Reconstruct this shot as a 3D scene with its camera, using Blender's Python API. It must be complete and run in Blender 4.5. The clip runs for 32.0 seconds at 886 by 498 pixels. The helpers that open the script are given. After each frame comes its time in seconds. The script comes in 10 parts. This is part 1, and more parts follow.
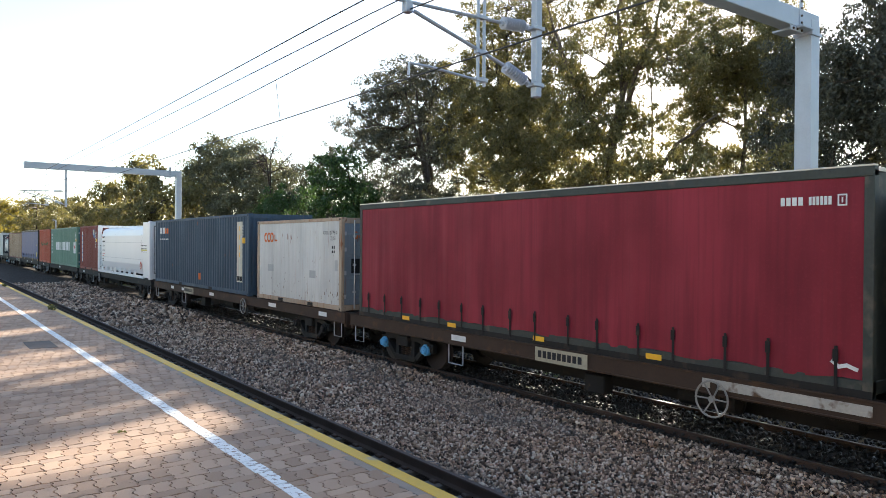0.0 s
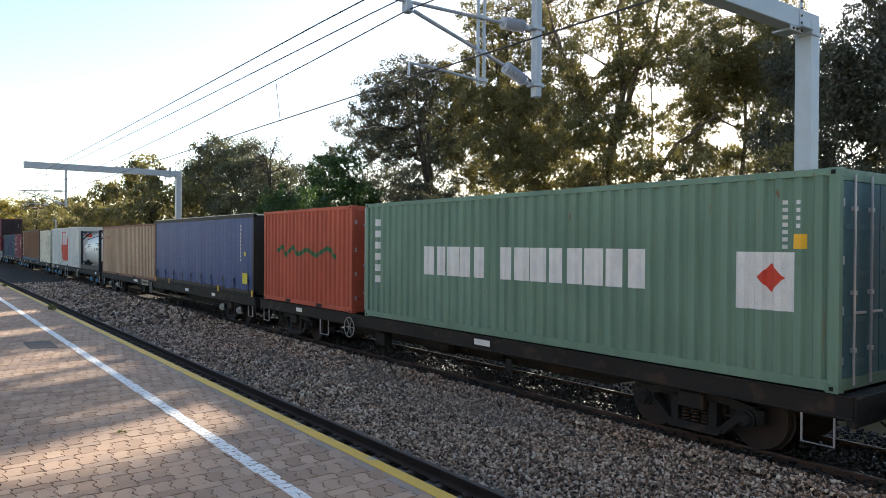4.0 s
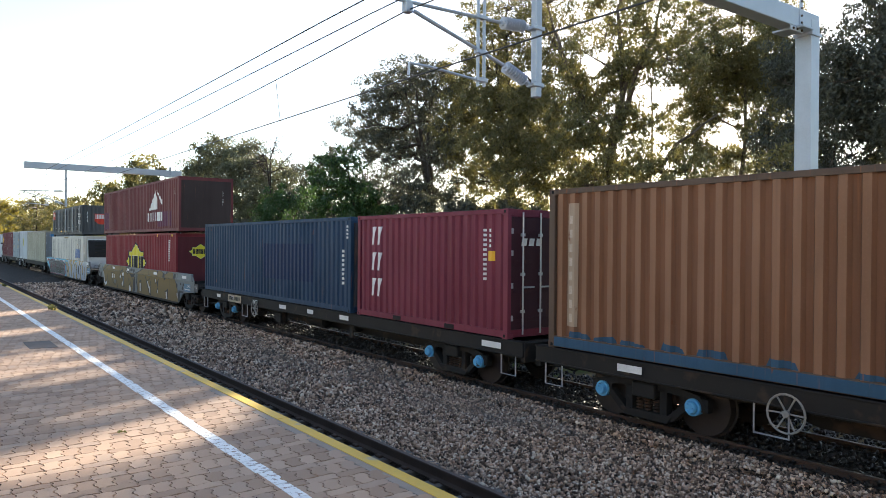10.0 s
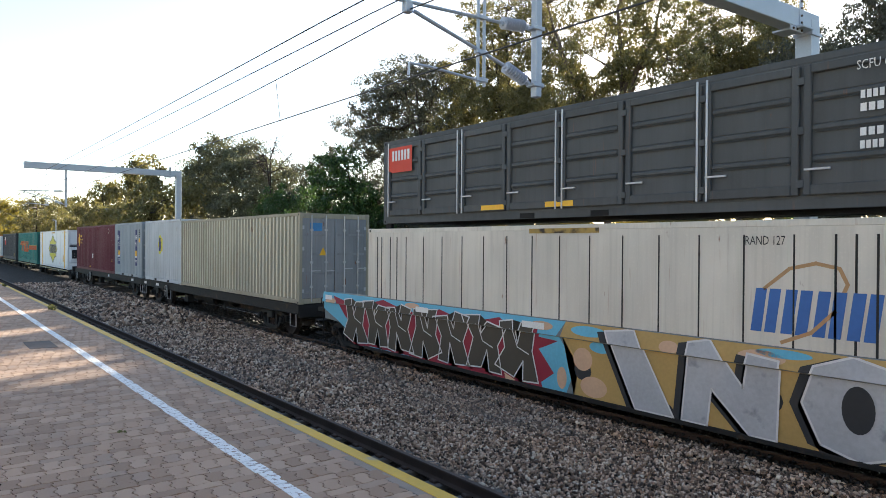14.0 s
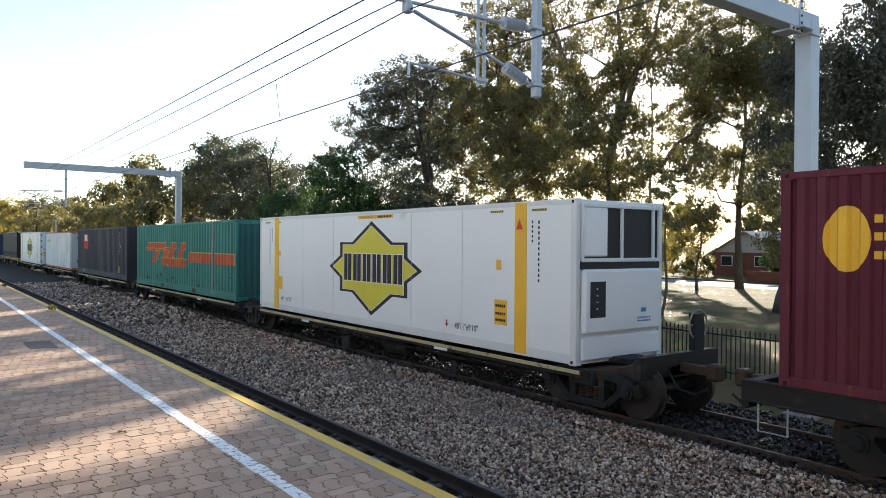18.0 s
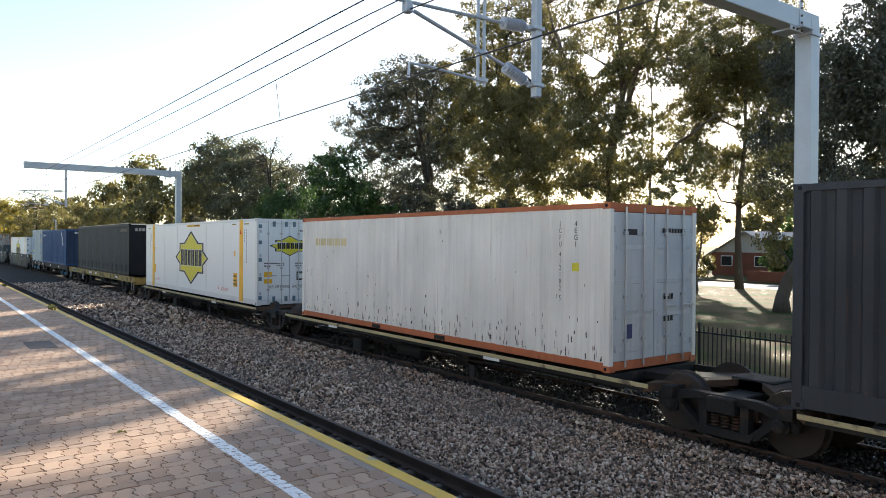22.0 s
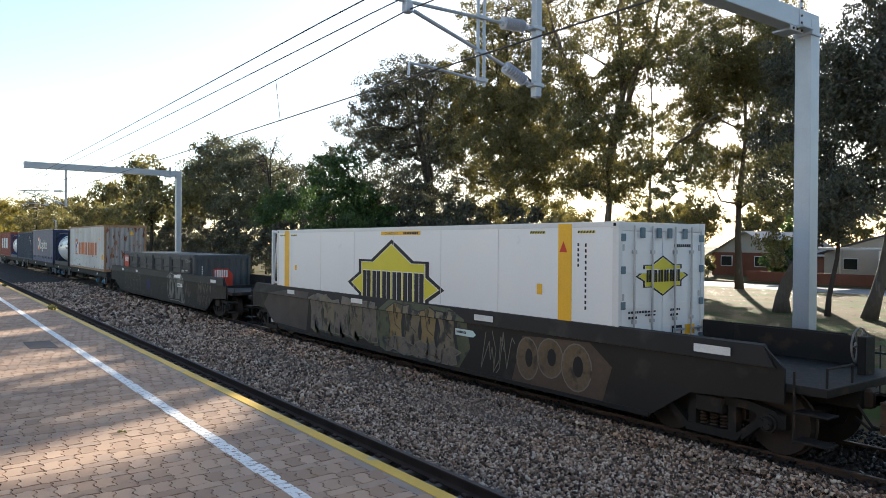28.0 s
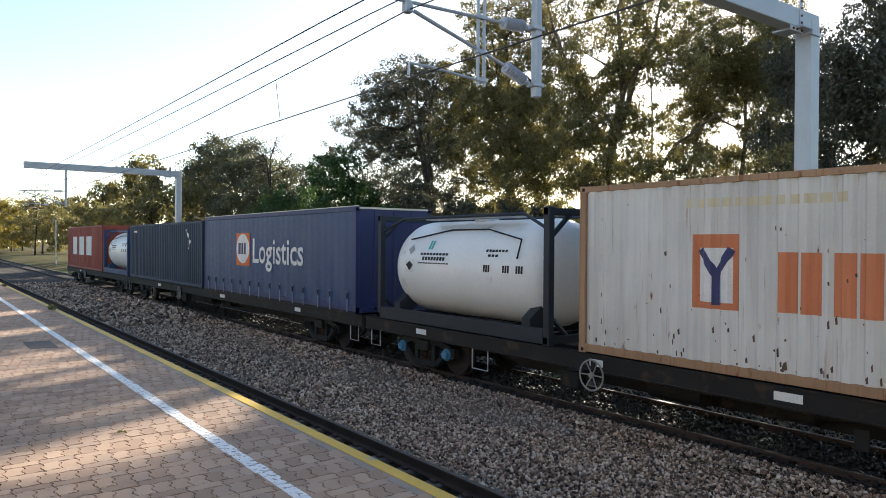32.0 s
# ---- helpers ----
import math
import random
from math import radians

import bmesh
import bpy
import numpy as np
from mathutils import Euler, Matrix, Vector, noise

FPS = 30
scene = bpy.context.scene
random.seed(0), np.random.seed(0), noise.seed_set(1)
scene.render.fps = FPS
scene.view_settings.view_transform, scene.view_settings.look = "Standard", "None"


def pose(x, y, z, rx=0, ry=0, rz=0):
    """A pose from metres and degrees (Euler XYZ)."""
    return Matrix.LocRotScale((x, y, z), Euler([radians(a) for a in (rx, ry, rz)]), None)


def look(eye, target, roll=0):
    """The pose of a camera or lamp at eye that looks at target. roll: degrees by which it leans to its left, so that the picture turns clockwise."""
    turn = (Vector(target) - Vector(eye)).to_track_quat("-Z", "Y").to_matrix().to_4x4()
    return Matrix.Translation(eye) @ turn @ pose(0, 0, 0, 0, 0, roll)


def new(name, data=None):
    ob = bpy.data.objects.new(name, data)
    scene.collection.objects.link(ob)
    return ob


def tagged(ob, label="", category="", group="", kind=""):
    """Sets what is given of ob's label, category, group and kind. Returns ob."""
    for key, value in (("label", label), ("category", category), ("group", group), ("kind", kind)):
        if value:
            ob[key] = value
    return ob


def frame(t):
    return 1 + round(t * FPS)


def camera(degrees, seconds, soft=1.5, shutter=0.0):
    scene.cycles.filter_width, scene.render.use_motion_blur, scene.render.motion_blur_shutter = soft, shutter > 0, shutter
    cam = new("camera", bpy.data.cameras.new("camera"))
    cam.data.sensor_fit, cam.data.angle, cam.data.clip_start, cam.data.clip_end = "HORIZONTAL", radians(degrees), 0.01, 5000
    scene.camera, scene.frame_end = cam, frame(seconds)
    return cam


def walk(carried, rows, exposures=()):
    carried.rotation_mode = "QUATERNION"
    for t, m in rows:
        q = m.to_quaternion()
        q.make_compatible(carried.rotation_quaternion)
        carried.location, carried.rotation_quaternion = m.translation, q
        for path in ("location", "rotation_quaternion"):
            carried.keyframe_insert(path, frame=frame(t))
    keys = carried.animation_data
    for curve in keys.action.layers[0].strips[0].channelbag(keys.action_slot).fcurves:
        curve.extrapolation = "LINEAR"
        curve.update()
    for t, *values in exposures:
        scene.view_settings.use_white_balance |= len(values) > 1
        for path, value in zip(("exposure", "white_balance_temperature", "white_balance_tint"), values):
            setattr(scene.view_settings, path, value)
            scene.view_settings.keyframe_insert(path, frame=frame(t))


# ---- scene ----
cam = camera(63.2, 32.0, soft=0.9, shutter=0.0)
EYE = Vector((0.0, 0.0, 2.95))
YAW, PITCH = radians(-53.53), radians(-0.41)
WAY = Vector((math.sin(YAW) * math.cos(PITCH), math.cos(YAW) * math.cos(PITCH), math.sin(PITCH)))
STAND = look(EYE, EYE + WAY, 0.416)
walk(cam, [(0.0, STAND), (32.0, STAND)], [(0.0, 1.75), (3.0, 1.34), (6.0, 1.65), (8.0, 1.35), (9.0, 1.4), (10.0, 1.75), (12.0, 1.93), (13.0, 1.92), (14.0, 1.68), (17.0, 1.65), (18.0, 1.55), (19.0, 1.34), (20.0, 1.6), (21.0, 1.7), (22.0, 1.5), (23.0, 1.35), (24.0, 1.22), (25.0, 1.55), (28.0, 1.4), (29.0, 1.26), (30.0, 1.5), (32.0, 1.4)])

# ---- light ----
SUN_AZ = Vector((-0.57, 0.82, 0.0)).normalized()
SUN_EL = radians(19.0)
world = bpy.data.worlds.new("world")
scene.world = world
world.use_nodes = True
wn, wl = world.node_tree.nodes, world.node_tree.links
sky = wn.new("ShaderNodeTexSky")
sky.sky_type = "NISHITA"
sky.sun_disc = False
sky.sun_elevation = SUN_EL
sky.sun_rotation = math.atan2(SUN_AZ.x, SUN_AZ.y)
sky.air_density, sky.dust_density, sky.ozone_density = 1.0, 0.4, 1.5
wn["Background"].inputs["Strength"].default_value = 0.10
hazy = wn.new("ShaderNodeHueSaturation")   # thin high haze pales the sky
hazy.inputs["Saturation"].default_value = 0.92
wl.new(sky.outputs[0], hazy.inputs["Color"])
wl.new(hazy.outputs[0], wn["Background"].inputs["Color"])
sun = new("sun", bpy.data.lights.new("sun", "SUN"))
sun.data.energy = 5.0
sun.data.angle = radians(0.6)
sun.data.color = (1.0, 0.9, 0.74)
SUN_DIR = (SUN_AZ * math.cos(SUN_EL) + Vector((0, 0, math.sin(SUN_EL)))).normalized()
sun.matrix_world = look(SUN_DIR * 60, (0, 0, 0))

# ---- plan ----
V, SLOWING = 13.048, 0.0135     # speed of the train at the start and its loss, metres and seconds
YC = 10.694          # middle of the freight track
YN = 4.80            # middle of the platform track
PLAT = 1.12          # platform level over the rails
EDGE = 3.17          # platform edge


# ---- mesh kit ----
class M:
    """Collects vertices and faces for one mesh."""

    def __init__(self):
        self.v, self.f = [], []

    def add(self, vs, fs):
        n = len(self.v)
        self.v.extend(vs)
        self.f.extend([tuple(i + n for i in f) for f in fs])
        return self

    def box(self, x0, x1, y0, y1, z0, z1, c=0.0):
        if c <= 0:
            return self.add([(x, y, z) for z in (z0, z1) for y in (y0, y1) for x in (x0, x1)],
                            [(0, 2, 3, 1), (4, 5, 7, 6), (0, 1, 5, 4), (2, 6, 7, 3), (0, 4, 6, 2), (1, 3, 7, 5)])
        lo, hi = (x0, y0, z0), (x1, y1, z1)
        vs, idx = [], {}
        for k in range(8):
            s = [(k >> i) & 1 for i in range(3)]
            for a in range(3):
                q = [(hi[i] if s[i] else lo[i]) if i == a else ((hi[i] - c) if s[i] else (lo[i] + c)) for i in range(3)]
                idx[k, a] = len(vs)
                vs.append(tuple(q))
        fs = []
        for a in range(3):
            b, d = (a + 1) % 3, (a + 2) % 3
            for s in (0, 1):
                q = [idx[(s << a) | (i << b) | (j << d), a] for i, j in ((0, 0), (1, 0), (1, 1), (0, 1))]
                fs.append(tuple(q if s else q[::-1]))
                for t in (0, 1):
                    e0, e1 = (s << a) | (t << b), (s << a) | (t << b) | (1 << d)
                    q = (idx[e0, a], idx[e1, a], idx[e1, b], idx[e0, b])
                    fs.append(q if s != t else q[::-1])
        for k in range(8):
            q = (idx[k, 0], idx[k, 1], idx[k, 2])
            fs.append(q if bin(k).count("1") % 2 else q[::-1])
        return self.add(vs, fs)

    def tube(self, pts, radii, n=8, caps=True):
        pts = [Vector(q) for q in pts]
        if not hasattr(radii, "__len__"):
            radii = [radii] * len(pts)
        vs, fs = [], []
        ref = None
        for i, q in enumerate(pts):
            d = (pts[min(i + 1, len(pts) - 1)] - pts[max(i - 1, 0)]).normalized()
            if ref is None:
                ref = d.orthogonal().normalized()
            ref = (ref - d * ref.dot(d)).normalized()
            o = d.cross(ref)
            for k in range(n):
                a = 2 * math.pi * k / n
                vs.append(tuple(q + (ref * math.cos(a) + o * math.sin(a)) * radii[i]))
        for i in range(len(pts) - 1):
            for k in range(n):
                a, b = i * n + k, i * n + (k + 1) % n
                fs.append((a, b, b + n, a + n))
        if caps:
            fs.append(tuple(range(n))[::-1])
            fs.append(tuple(range((len(pts) - 1) * n, len(pts) * n)))
        return self.add(vs, fs)

    def lathe(self, axis, centre, prof, n=16):
        """prof: pairs along the axis and radius."""
        vs, fs = [], []
        b, d = (axis + 1) % 3, (axis + 2) % 3
        for s, r in prof:
            for k in range(n):
                q = [0, 0, 0]
                a = 2 * math.pi * k / n
                q[axis], q[b], q[d] = centre[axis] + s, centre[b] + r * math.cos(a), centre[d] + r * math.sin(a)
                vs.append(tuple(q))
        for i in range(len(prof) - 1):
            for k in range(n):
                a, e = i * n + k, i * n + (k + 1) % n
                fs.append((a, e, e + n, a + n))
        fs.append(tuple(range(n))[::-1])
        fs.append(tuple(range((len(prof) - 1) * n, len(prof) * n)))
        return self.add(vs, fs)

    def slab(self, pts, y0, y1):
        """A flat outline in x and z, from y0 to y1 (y0 the seen side)."""
        n = len(pts)
        vs = [(x, y0, z) for x, z in pts] + [(x, y1, z) for x, z in pts]
        fs = [tuple(range(n)), tuple(range(n, 2 * n))[::-1]]
        fs += [((i + 1) % n, i, i + n, (i + 1) % n + n) for i in range(n)]
        return self.add(vs, fs)

    def endslab(self, pts, x0, x1):
        """A flat outline in y and z, from x0 to x1 (x1 the seen side)."""
        n = len(pts)
        vs = [(x1, y, z) for y, z in pts] + [(x0, y, z) for y, z in pts]
        fs = [tuple(range(n)), tuple(range(n, 2 * n))[::-1]]
        fs += [((i + 1) % n, i, i + n, (i + 1) % n + n) for i in range(n)]
        return self.add(vs, fs)

    def mesh(self, name="mesh", smooth=False):
        me = bpy.data.meshes.new(name)
        me.from_pydata(self.v, [], self.f)
        if smooth:
            me.shade_smooth()
        return me


def part(name, m, material, parent=None, label="", smooth=False):
    me = m if isinstance(m, bpy.types.Mesh) else m.mesh(name, smooth)
    if material is not None and not me.materials:
        me.materials.append(material)
    ob = new(name, me)
    if parent is not None:
        ob.parent = parent
    if label:
        tagged(ob, label)
    return ob


def thing(name, label, category, group="", kind=""):
    return tagged(new(name), label, category, group, kind)


def recalc(me):
    bm = bmesh.new()
    bm.from_mesh(me)
    bmesh.ops.recalc_face_normals(bm, faces=bm.faces)
    bm.to_mesh(me)
    bm.free()
    return me


# ---- materials ----
def nodes_of(name):
    m = bpy.data.materials.new(name)
    m.use_nodes = True
    return m, m.node_tree.nodes, m.node_tree.links, m.node_tree.nodes["Principled BSDF"]


def noise_node(n, l, scale, stretch=(1, 1, 1), detail=4, coord="Object"):
    tc = n.new("ShaderNodeTexCoord")
    mp = n.new("ShaderNodeMapping")
    mp.inputs["Scale"].default_value = stretch
    if coord == "Object":      # each object shows its own part of the pattern
        oi = n.new("ShaderNodeObjectInfo")
        ml = n.new("ShaderNodeMath")
        ml.operation = "MULTIPLY"
        ml.inputs[1].default_value = 37.0
        l.new(oi.outputs["Random"], ml.inputs[0])
        ad = n.new("ShaderNodeVectorMath")
        l.new(tc.outputs[coord], ad.inputs[0])
        l.new(ml.outputs[0], ad.inputs[1])
        l.new(ad.outputs[0], mp.inputs[0])
    else:
        l.new(tc.outputs[coord], mp.inputs[0])
    t = n.new("ShaderNodeTexNoise")
    t.inputs["Scale"].default_value = scale
    t.inputs["Detail"].default_value = detail
    l.new(mp.outputs[0], t.inputs["Vector"])
    return t


def ramp(n, l, src, stops):
    r = n.new("ShaderNodeValToRGB")
    while len(r.color_ramp.elements) < len(stops):
        r.color_ramp.elements.new(0.5)
    for e, (p, c) in zip(r.color_ramp.elements, stops):
        e.position = p
        e.color = (*c, 1) if hasattr(c, "__len__") else (c, c, c, 1)
    l.new(src, r.inputs[0])
    return r


def mixed(n, l, a, b, fac):
    m = n.new("ShaderNodeMix")
    m.data_type = "RGBA"
    for v, k in ((a, 6), (b, 7)):
        if hasattr(v, "links"):
            l.new(v, m.inputs[k])
        else:
            m.inputs[k].default_value = (*v, 1)
    if hasattr(fac, "links"):
        l.new(fac, m.inputs[0])
    else:
        m.inputs[0].default_value = fac
    return m.outputs[2]


def surface(name, col, rough=0.6, metal=0.0, vary=0.12, big=0.8, fine=14.0, bump=0.15, dist=0.004, second=None, amount=0.5,
            stretch=(1, 1, 1), coat=0.0):
    """A plain worn surface: two scales of tone, an optional second colour in patches, fine relief."""
    m, n, l, b = nodes_of(name)
    t1 = noise_node(n, l, big, stretch)
    t2 = noise_node(n, l, fine, stretch, 6)
    lo, hi = tuple(c * (1 - vary) for c in col), tuple(min(1, c * (1 + vary)) for c in col)
    c1 = ramp(n, l, t1.outputs["Fac"], [(0.3, lo), (0.7, hi)])
    c2 = ramp(n, l, t2.outputs["Fac"], [(0.3, tuple(c * (1 - vary) for c in col)), (0.7, hi)])
    c = mixed(n, l, c1.outputs[0], c2.outputs[0], 0.45)
    if second:
        t3 = noise_node(n, l, big * 2.3, stretch, 8)
        k = ramp(n, l, t3.outputs["Fac"], [(0.72 - amount * 0.4, 0.0), (0.80 - amount * 0.35, 1.0)])
        c = mixed(n, l, c, second, k.outputs[0])
    l.new(c, b.inputs["Base Color"])
    rr = ramp(n, l, t2.outputs["Fac"], [(0.2, max(0.02, rough - 0.1)), (0.8, min(1, rough + 0.1))])
    l.new(rr.outputs[0], b.inputs["Roughness"])
    b.inputs["Metallic"].default_value = metal
    b.inputs["Specular IOR Level"].default_value = 0.3 if rough > 0.5 else 0.5
    b.inputs["Coat Weight"].default_value = coat
    bp = n.new("ShaderNodeBump")
    bp.inputs["Strength"].default_value = bump
    bp.inputs["Distance"].default_value = dist
    l.new(t2.outputs["Fac"], bp.inputs["Height"])
    l.new(bp.outputs[0], b.inputs["Normal"])
    return m


RUST = (0.19, 0.072, 0.030)


def paint(name, col, rust=0.2, dirt=0.25, rough=0.5, fade=0.12):
    """Weathered container paint: fading, dirt runs down the wall, rust spots and runs."""
    m, n, l, b = nodes_of(name)
    t1 = noise_node(n, l, 0.7, (1, 1, 0.7), 3)
    lo, hi = tuple(c * (1 - fade) for c in col), tuple(min(1, c * (1 + fade) + 0.01) for c in col)
    c = ramp(n, l, t1.outputs["Fac"], [(0.3, lo), (0.7, hi)]).outputs[0]
    t2 = noise_node(n, l, 3.0, (1.6, 1.6, 0.10), 5)
    k = ramp(n, l, t2.outputs["Fac"], [(0.48, 0.0), (0.78, dirt * 0.6)])
    c = mixed(n, l, c, tuple(v * 0.42 + 0.01 for v in col), k.outputs[0])
    t4 = noise_node(n, l, 30.0, (1, 1, 1), 3)
    c = mixed(n, l, c, tuple(min(1, v * 1.25 + 0.02) for v in col), ramp(n, l, t4.outputs["Fac"], [(0.55, 0.0), (0.8, 0.3)]).outputs[0])
    t5 = noise_node(n, l, 9.0, (1.8, 1.8, 0.05), 4)      # thin rain streaks
    c = mixed(n, l, c, tuple(v * 0.55 + 0.006 for v in col), ramp(n, l, t5.outputs["Fac"], [(0.50, 0.0), (0.75, 0.10 + 0.45 * dirt)]).outputs[0])
    if rust > 0:
        t3 = noise_node(n, l, 5.5, (1, 1, 0.34), 9)
        k2 = ramp(n, l, t3.outputs["Fac"], [(0.73 - 0.115 * rust, 0.0), (0.78 - 0.105 * rust, min(1.0, 0.45 + rust))])
        t6 = noise_node(n, l, 14.0, (1.3, 1.3, 0.07), 5)
        k3 = ramp(n, l, t6.outputs["Fac"], [(0.67 - 0.08 * rust, 0.0), (0.79 - 0.08 * rust, min(0.9, 0.25 + 0.6 * rust))])
        c = mixed(n, l, c, RUST, k2.outputs[0])
        c = mixed(n, l, c, tuple(v * 1.5 for v in RUST), k3.outputs[0])
    l.new(c, b.inputs["Base Color"])
    b.inputs["Specular IOR Level"].default_value = 0.3
    l.new(ramp(n, l, t2.outputs["Fac"], [(0.3, rough + 0.02), (0.8, min(1, rough + 0.25))]).outputs[0], b.inputs["Roughness"])
    bp = n.new("ShaderNodeBump")
    bp.inputs["Strength"].default_value = 0.12
    bp.inputs["Distance"].default_value = 0.006
    l.new(t1.outputs["Fac"], bp.inputs["Height"])
    l.new(bp.outputs[0], b.inputs["Normal"])
    return m


def leafy(name, col, light, through_col, share=0.4):
    """Leaves: each leaf a shade of its own, some light passes through."""
    m, n, l, b = nodes_of(name)
    g = n.new("ShaderNodeNewGeometry")
    c = ramp(n, l, g.outputs["Random Per Island"], [(0.1, col), (0.85, light)])
    l.new(c.outputs[0], b.inputs["Base Color"])
    b.inputs["Roughness"].default_value = 0.5
    tr = n.new("ShaderNodeBsdfTranslucent")
    l.new(mixed(n, l, c.outputs[0], through_col, 0.6), tr.inputs["Color"])
    mx = n.new("ShaderNodeMixShader")
    mx.inputs[0].default_value = share
    l.new(b.outputs[0], mx.inputs[1])
    l.new(tr.outputs[0], mx.inputs[2])
    l.new(mx.outputs[0], n["Material Output"].inputs["Surface"])
    return m


BLACK = surface("black_steel", (0.016, 0.015, 0.014), 0.72, 0.0, 0.35, 1.2, 20, 0.2, 0.004, (0.05, 0.033, 0.023), 0.35)
RUSTY = surface("brown_steel", (0.052, 0.032, 0.022), 0.75, 0.0, 0.3, 1.5, 22, 0.25, 0.004, (0.085, 0.044, 0.024), 0.4)
YELLOWDECK = surface("yellow_steel", (0.36, 0.24, 0.07), 0.7, 0.0, 0.25, 1.5, 20, 0.2, 0.004, (0.06, 0.045, 0.03), 0.5)
GALV = surface("galvanised_steel", (0.36, 0.40, 0.45), 0.45, 0.35, 0.10, 2.0, 40, 0.08, 0.002)
WHITE = surface("white_paint", (0.78, 0.79, 0.78), 0.5, 0.0, 0.06, 1.5, 30, 0.05, 0.002)
WHITEMARK = surface("white_marking", (0.70, 0.70, 0.68), 0.6, 0.0, 0.15, 3, 40, 0.05, 0.002)
INK = surface("black_marking", (0.02, 0.02, 0.022), 0.6, 0.0, 0.2, 3, 40, 0.05, 0.002)
YELLOW = surface("yellow_marking", (0.80, 0.44, 0.02), 0.5, 0.0, 0.12, 2, 30, 0.05, 0.002)
LOGOYEL = surface("yellow_badge", (0.62, 0.55, 0.03), 0.5, 0.0, 0.08, 2, 30, 0.03, 0.002)
REDMARK = surface("red_marking", (0.55, 0.055, 0.03), 0.55, 0.0, 0.12, 2, 30, 0.05, 0.002)
BLUECAP = surface("blue_cap", (0.10, 0.36, 0.62), 0.5, 0.0, 0.15, 3, 30, 0.1, 0.003, (0.03, 0.03, 0.03), 0.35)
WHEEL = surface("wheel_steel", (0.05, 0.042, 0.038), 0.55, 0.5, 0.25, 3, 30, 0.15, 0.003)

# ---- ground, tracks, platform ----
def strip(name, prof, x0, x1, material, label="", category="", kind="structure", nx=1):
    """A profile of y and z drawn along x."""
    m = M()
    k = len(prof)
    for i in range(nx + 1):
        x = x0 + (x1 - x0) * i / nx
        m.v.extend((x, y, z) for y, z in prof)
    for i in range(nx):
        for j in range(k - 1):
            a = i * k + j
            m.f.append((a, a + k, a + k + 1, a + 1))
    ob = part(name, m, material)
    return tagged(ob, label, category, kind=kind)


GROUND = surface("dry_park_ground", (0.115, 0.085, 0.045), 0.95, 0.0, 0.35, 0.25, 6.0, 0.15, 0.03, (0.065, 0.085, 0.025), 0.6)
GROUND.node_tree.nodes["Principled BSDF"].inputs["Specular IOR Level"].default_value = 0.05
# Ballast bed is kept dark to paint in the shade between stones.
BALLASTBED = surface("ballast_bed", (0.05, 0.038, 0.031), 0.95, 0.0, 0.55, 1.3, 24.0, 1.0, 0.04, (0.035, 0.032, 0.03), 0.4)
CONCRETE = surface("concrete", (0.30, 0.25, 0.21), 0.9, 0.0, 0.15, 1.2, 30.0, 0.3, 0.004)
SLEEPER = surface("concrete_sleeper", (0.15, 0.135, 0.12), 0.9, 0.0, 0.25, 2, 25, 0.3, 0.005)
RAILSIDE = surface("rusty_rail", (0.06, 0.038, 0.028), 0.85, 0.0, 0.25, 3, 30, 0.2, 0.003)
RAILTOP = surface("dull_rail_top", (0.115, 0.085, 0.07), 0.7, 0.2, 0.2, 3, 30, 0.1, 0.001)
RAILRUN = surface("running_rail_top", (0.11, 0.10, 0.095), 0.55, 1.0, 0.2, 3, 30, 0.05, 0.001)
ROADMAT = surface("pale_asphalt", (0.30, 0.29, 0.28), 0.85, 0.0, 0.12, 0.6, 30, 0.2, 0.004)
PAVEMAT = surface("clay_paver", (0.37, 0.25, 0.19), 0.85, 0.0, 0.16, 0.5, 30, 0.3, 0.003)
KERBPAINT = surface("yellow_kerb_paint", (0.66, 0.42, 0.06), 0.6, 0.0, 0.12, 2, 35, 0.15, 0.002, (0.42, 0.33, 0.2), 0.25)

ground = strip("ground", [(-900, -0.55), (-9, -0.55), (2, -0.5), (12.6, -0.5), (14.2, -0.35), (17.5, 0.0), (30, 0.12), (45.5, 0.12), (45.6, 0.02), (53.0, 0.02),
                          (53.1, 0.14), (80, 0.3), (1500, 0.4)], -1500, 700, GROUND, "dry leaf-strewn park grass beyond the railway", "ground", nx=6)
road = strip("road", [(45.7, 0.035), (52.9, 0.035)], -300, 200, ROADMAT, "pale asphalt street beyond the park", "road")
ballast_bed = strip("ballast_bed", [(2.6, -0.5), (3.0, -0.27), (5.5, -0.27), (5.72, -0.20), (7.6, -0.26), (9.1, -0.20), (9.7, -0.11), (11.7, -0.11), (12.3, -0.2), (12.9, -0.48)], -420, 60, BALLASTBED,
                    "bed of crushed brown and grey stone under the tracks", "ballast", nx=8)


def rail(name, y, label, bright):
    prof = [(-0.07, -0.16), (-0.07, -0.148), (-0.012, -0.125), (-0.010, -0.045), (-0.036, -0.034), (-0.036, -0.006), (-0.030, 0.0), (0.030, 0.0), (0.036, -0.006),
            (0.036, -0.034), (0.010, -0.045), (0.012, -0.125), (0.07, -0.148), (0.07, -0.16)]
    r = thing(name, label, "rail", "running rails", "structure")
    m = M()
    m.endslab(prof, -420, 60)
    part("rail_body", recalc(m.mesh("rail_body")), RAILSIDE, r)
    part("rail_head", M().box(-420, 60, -0.029, 0.029, -0.002, 0.0025), bright, r, "worn running surface")
    r.location = (0, y, 0)
    return r


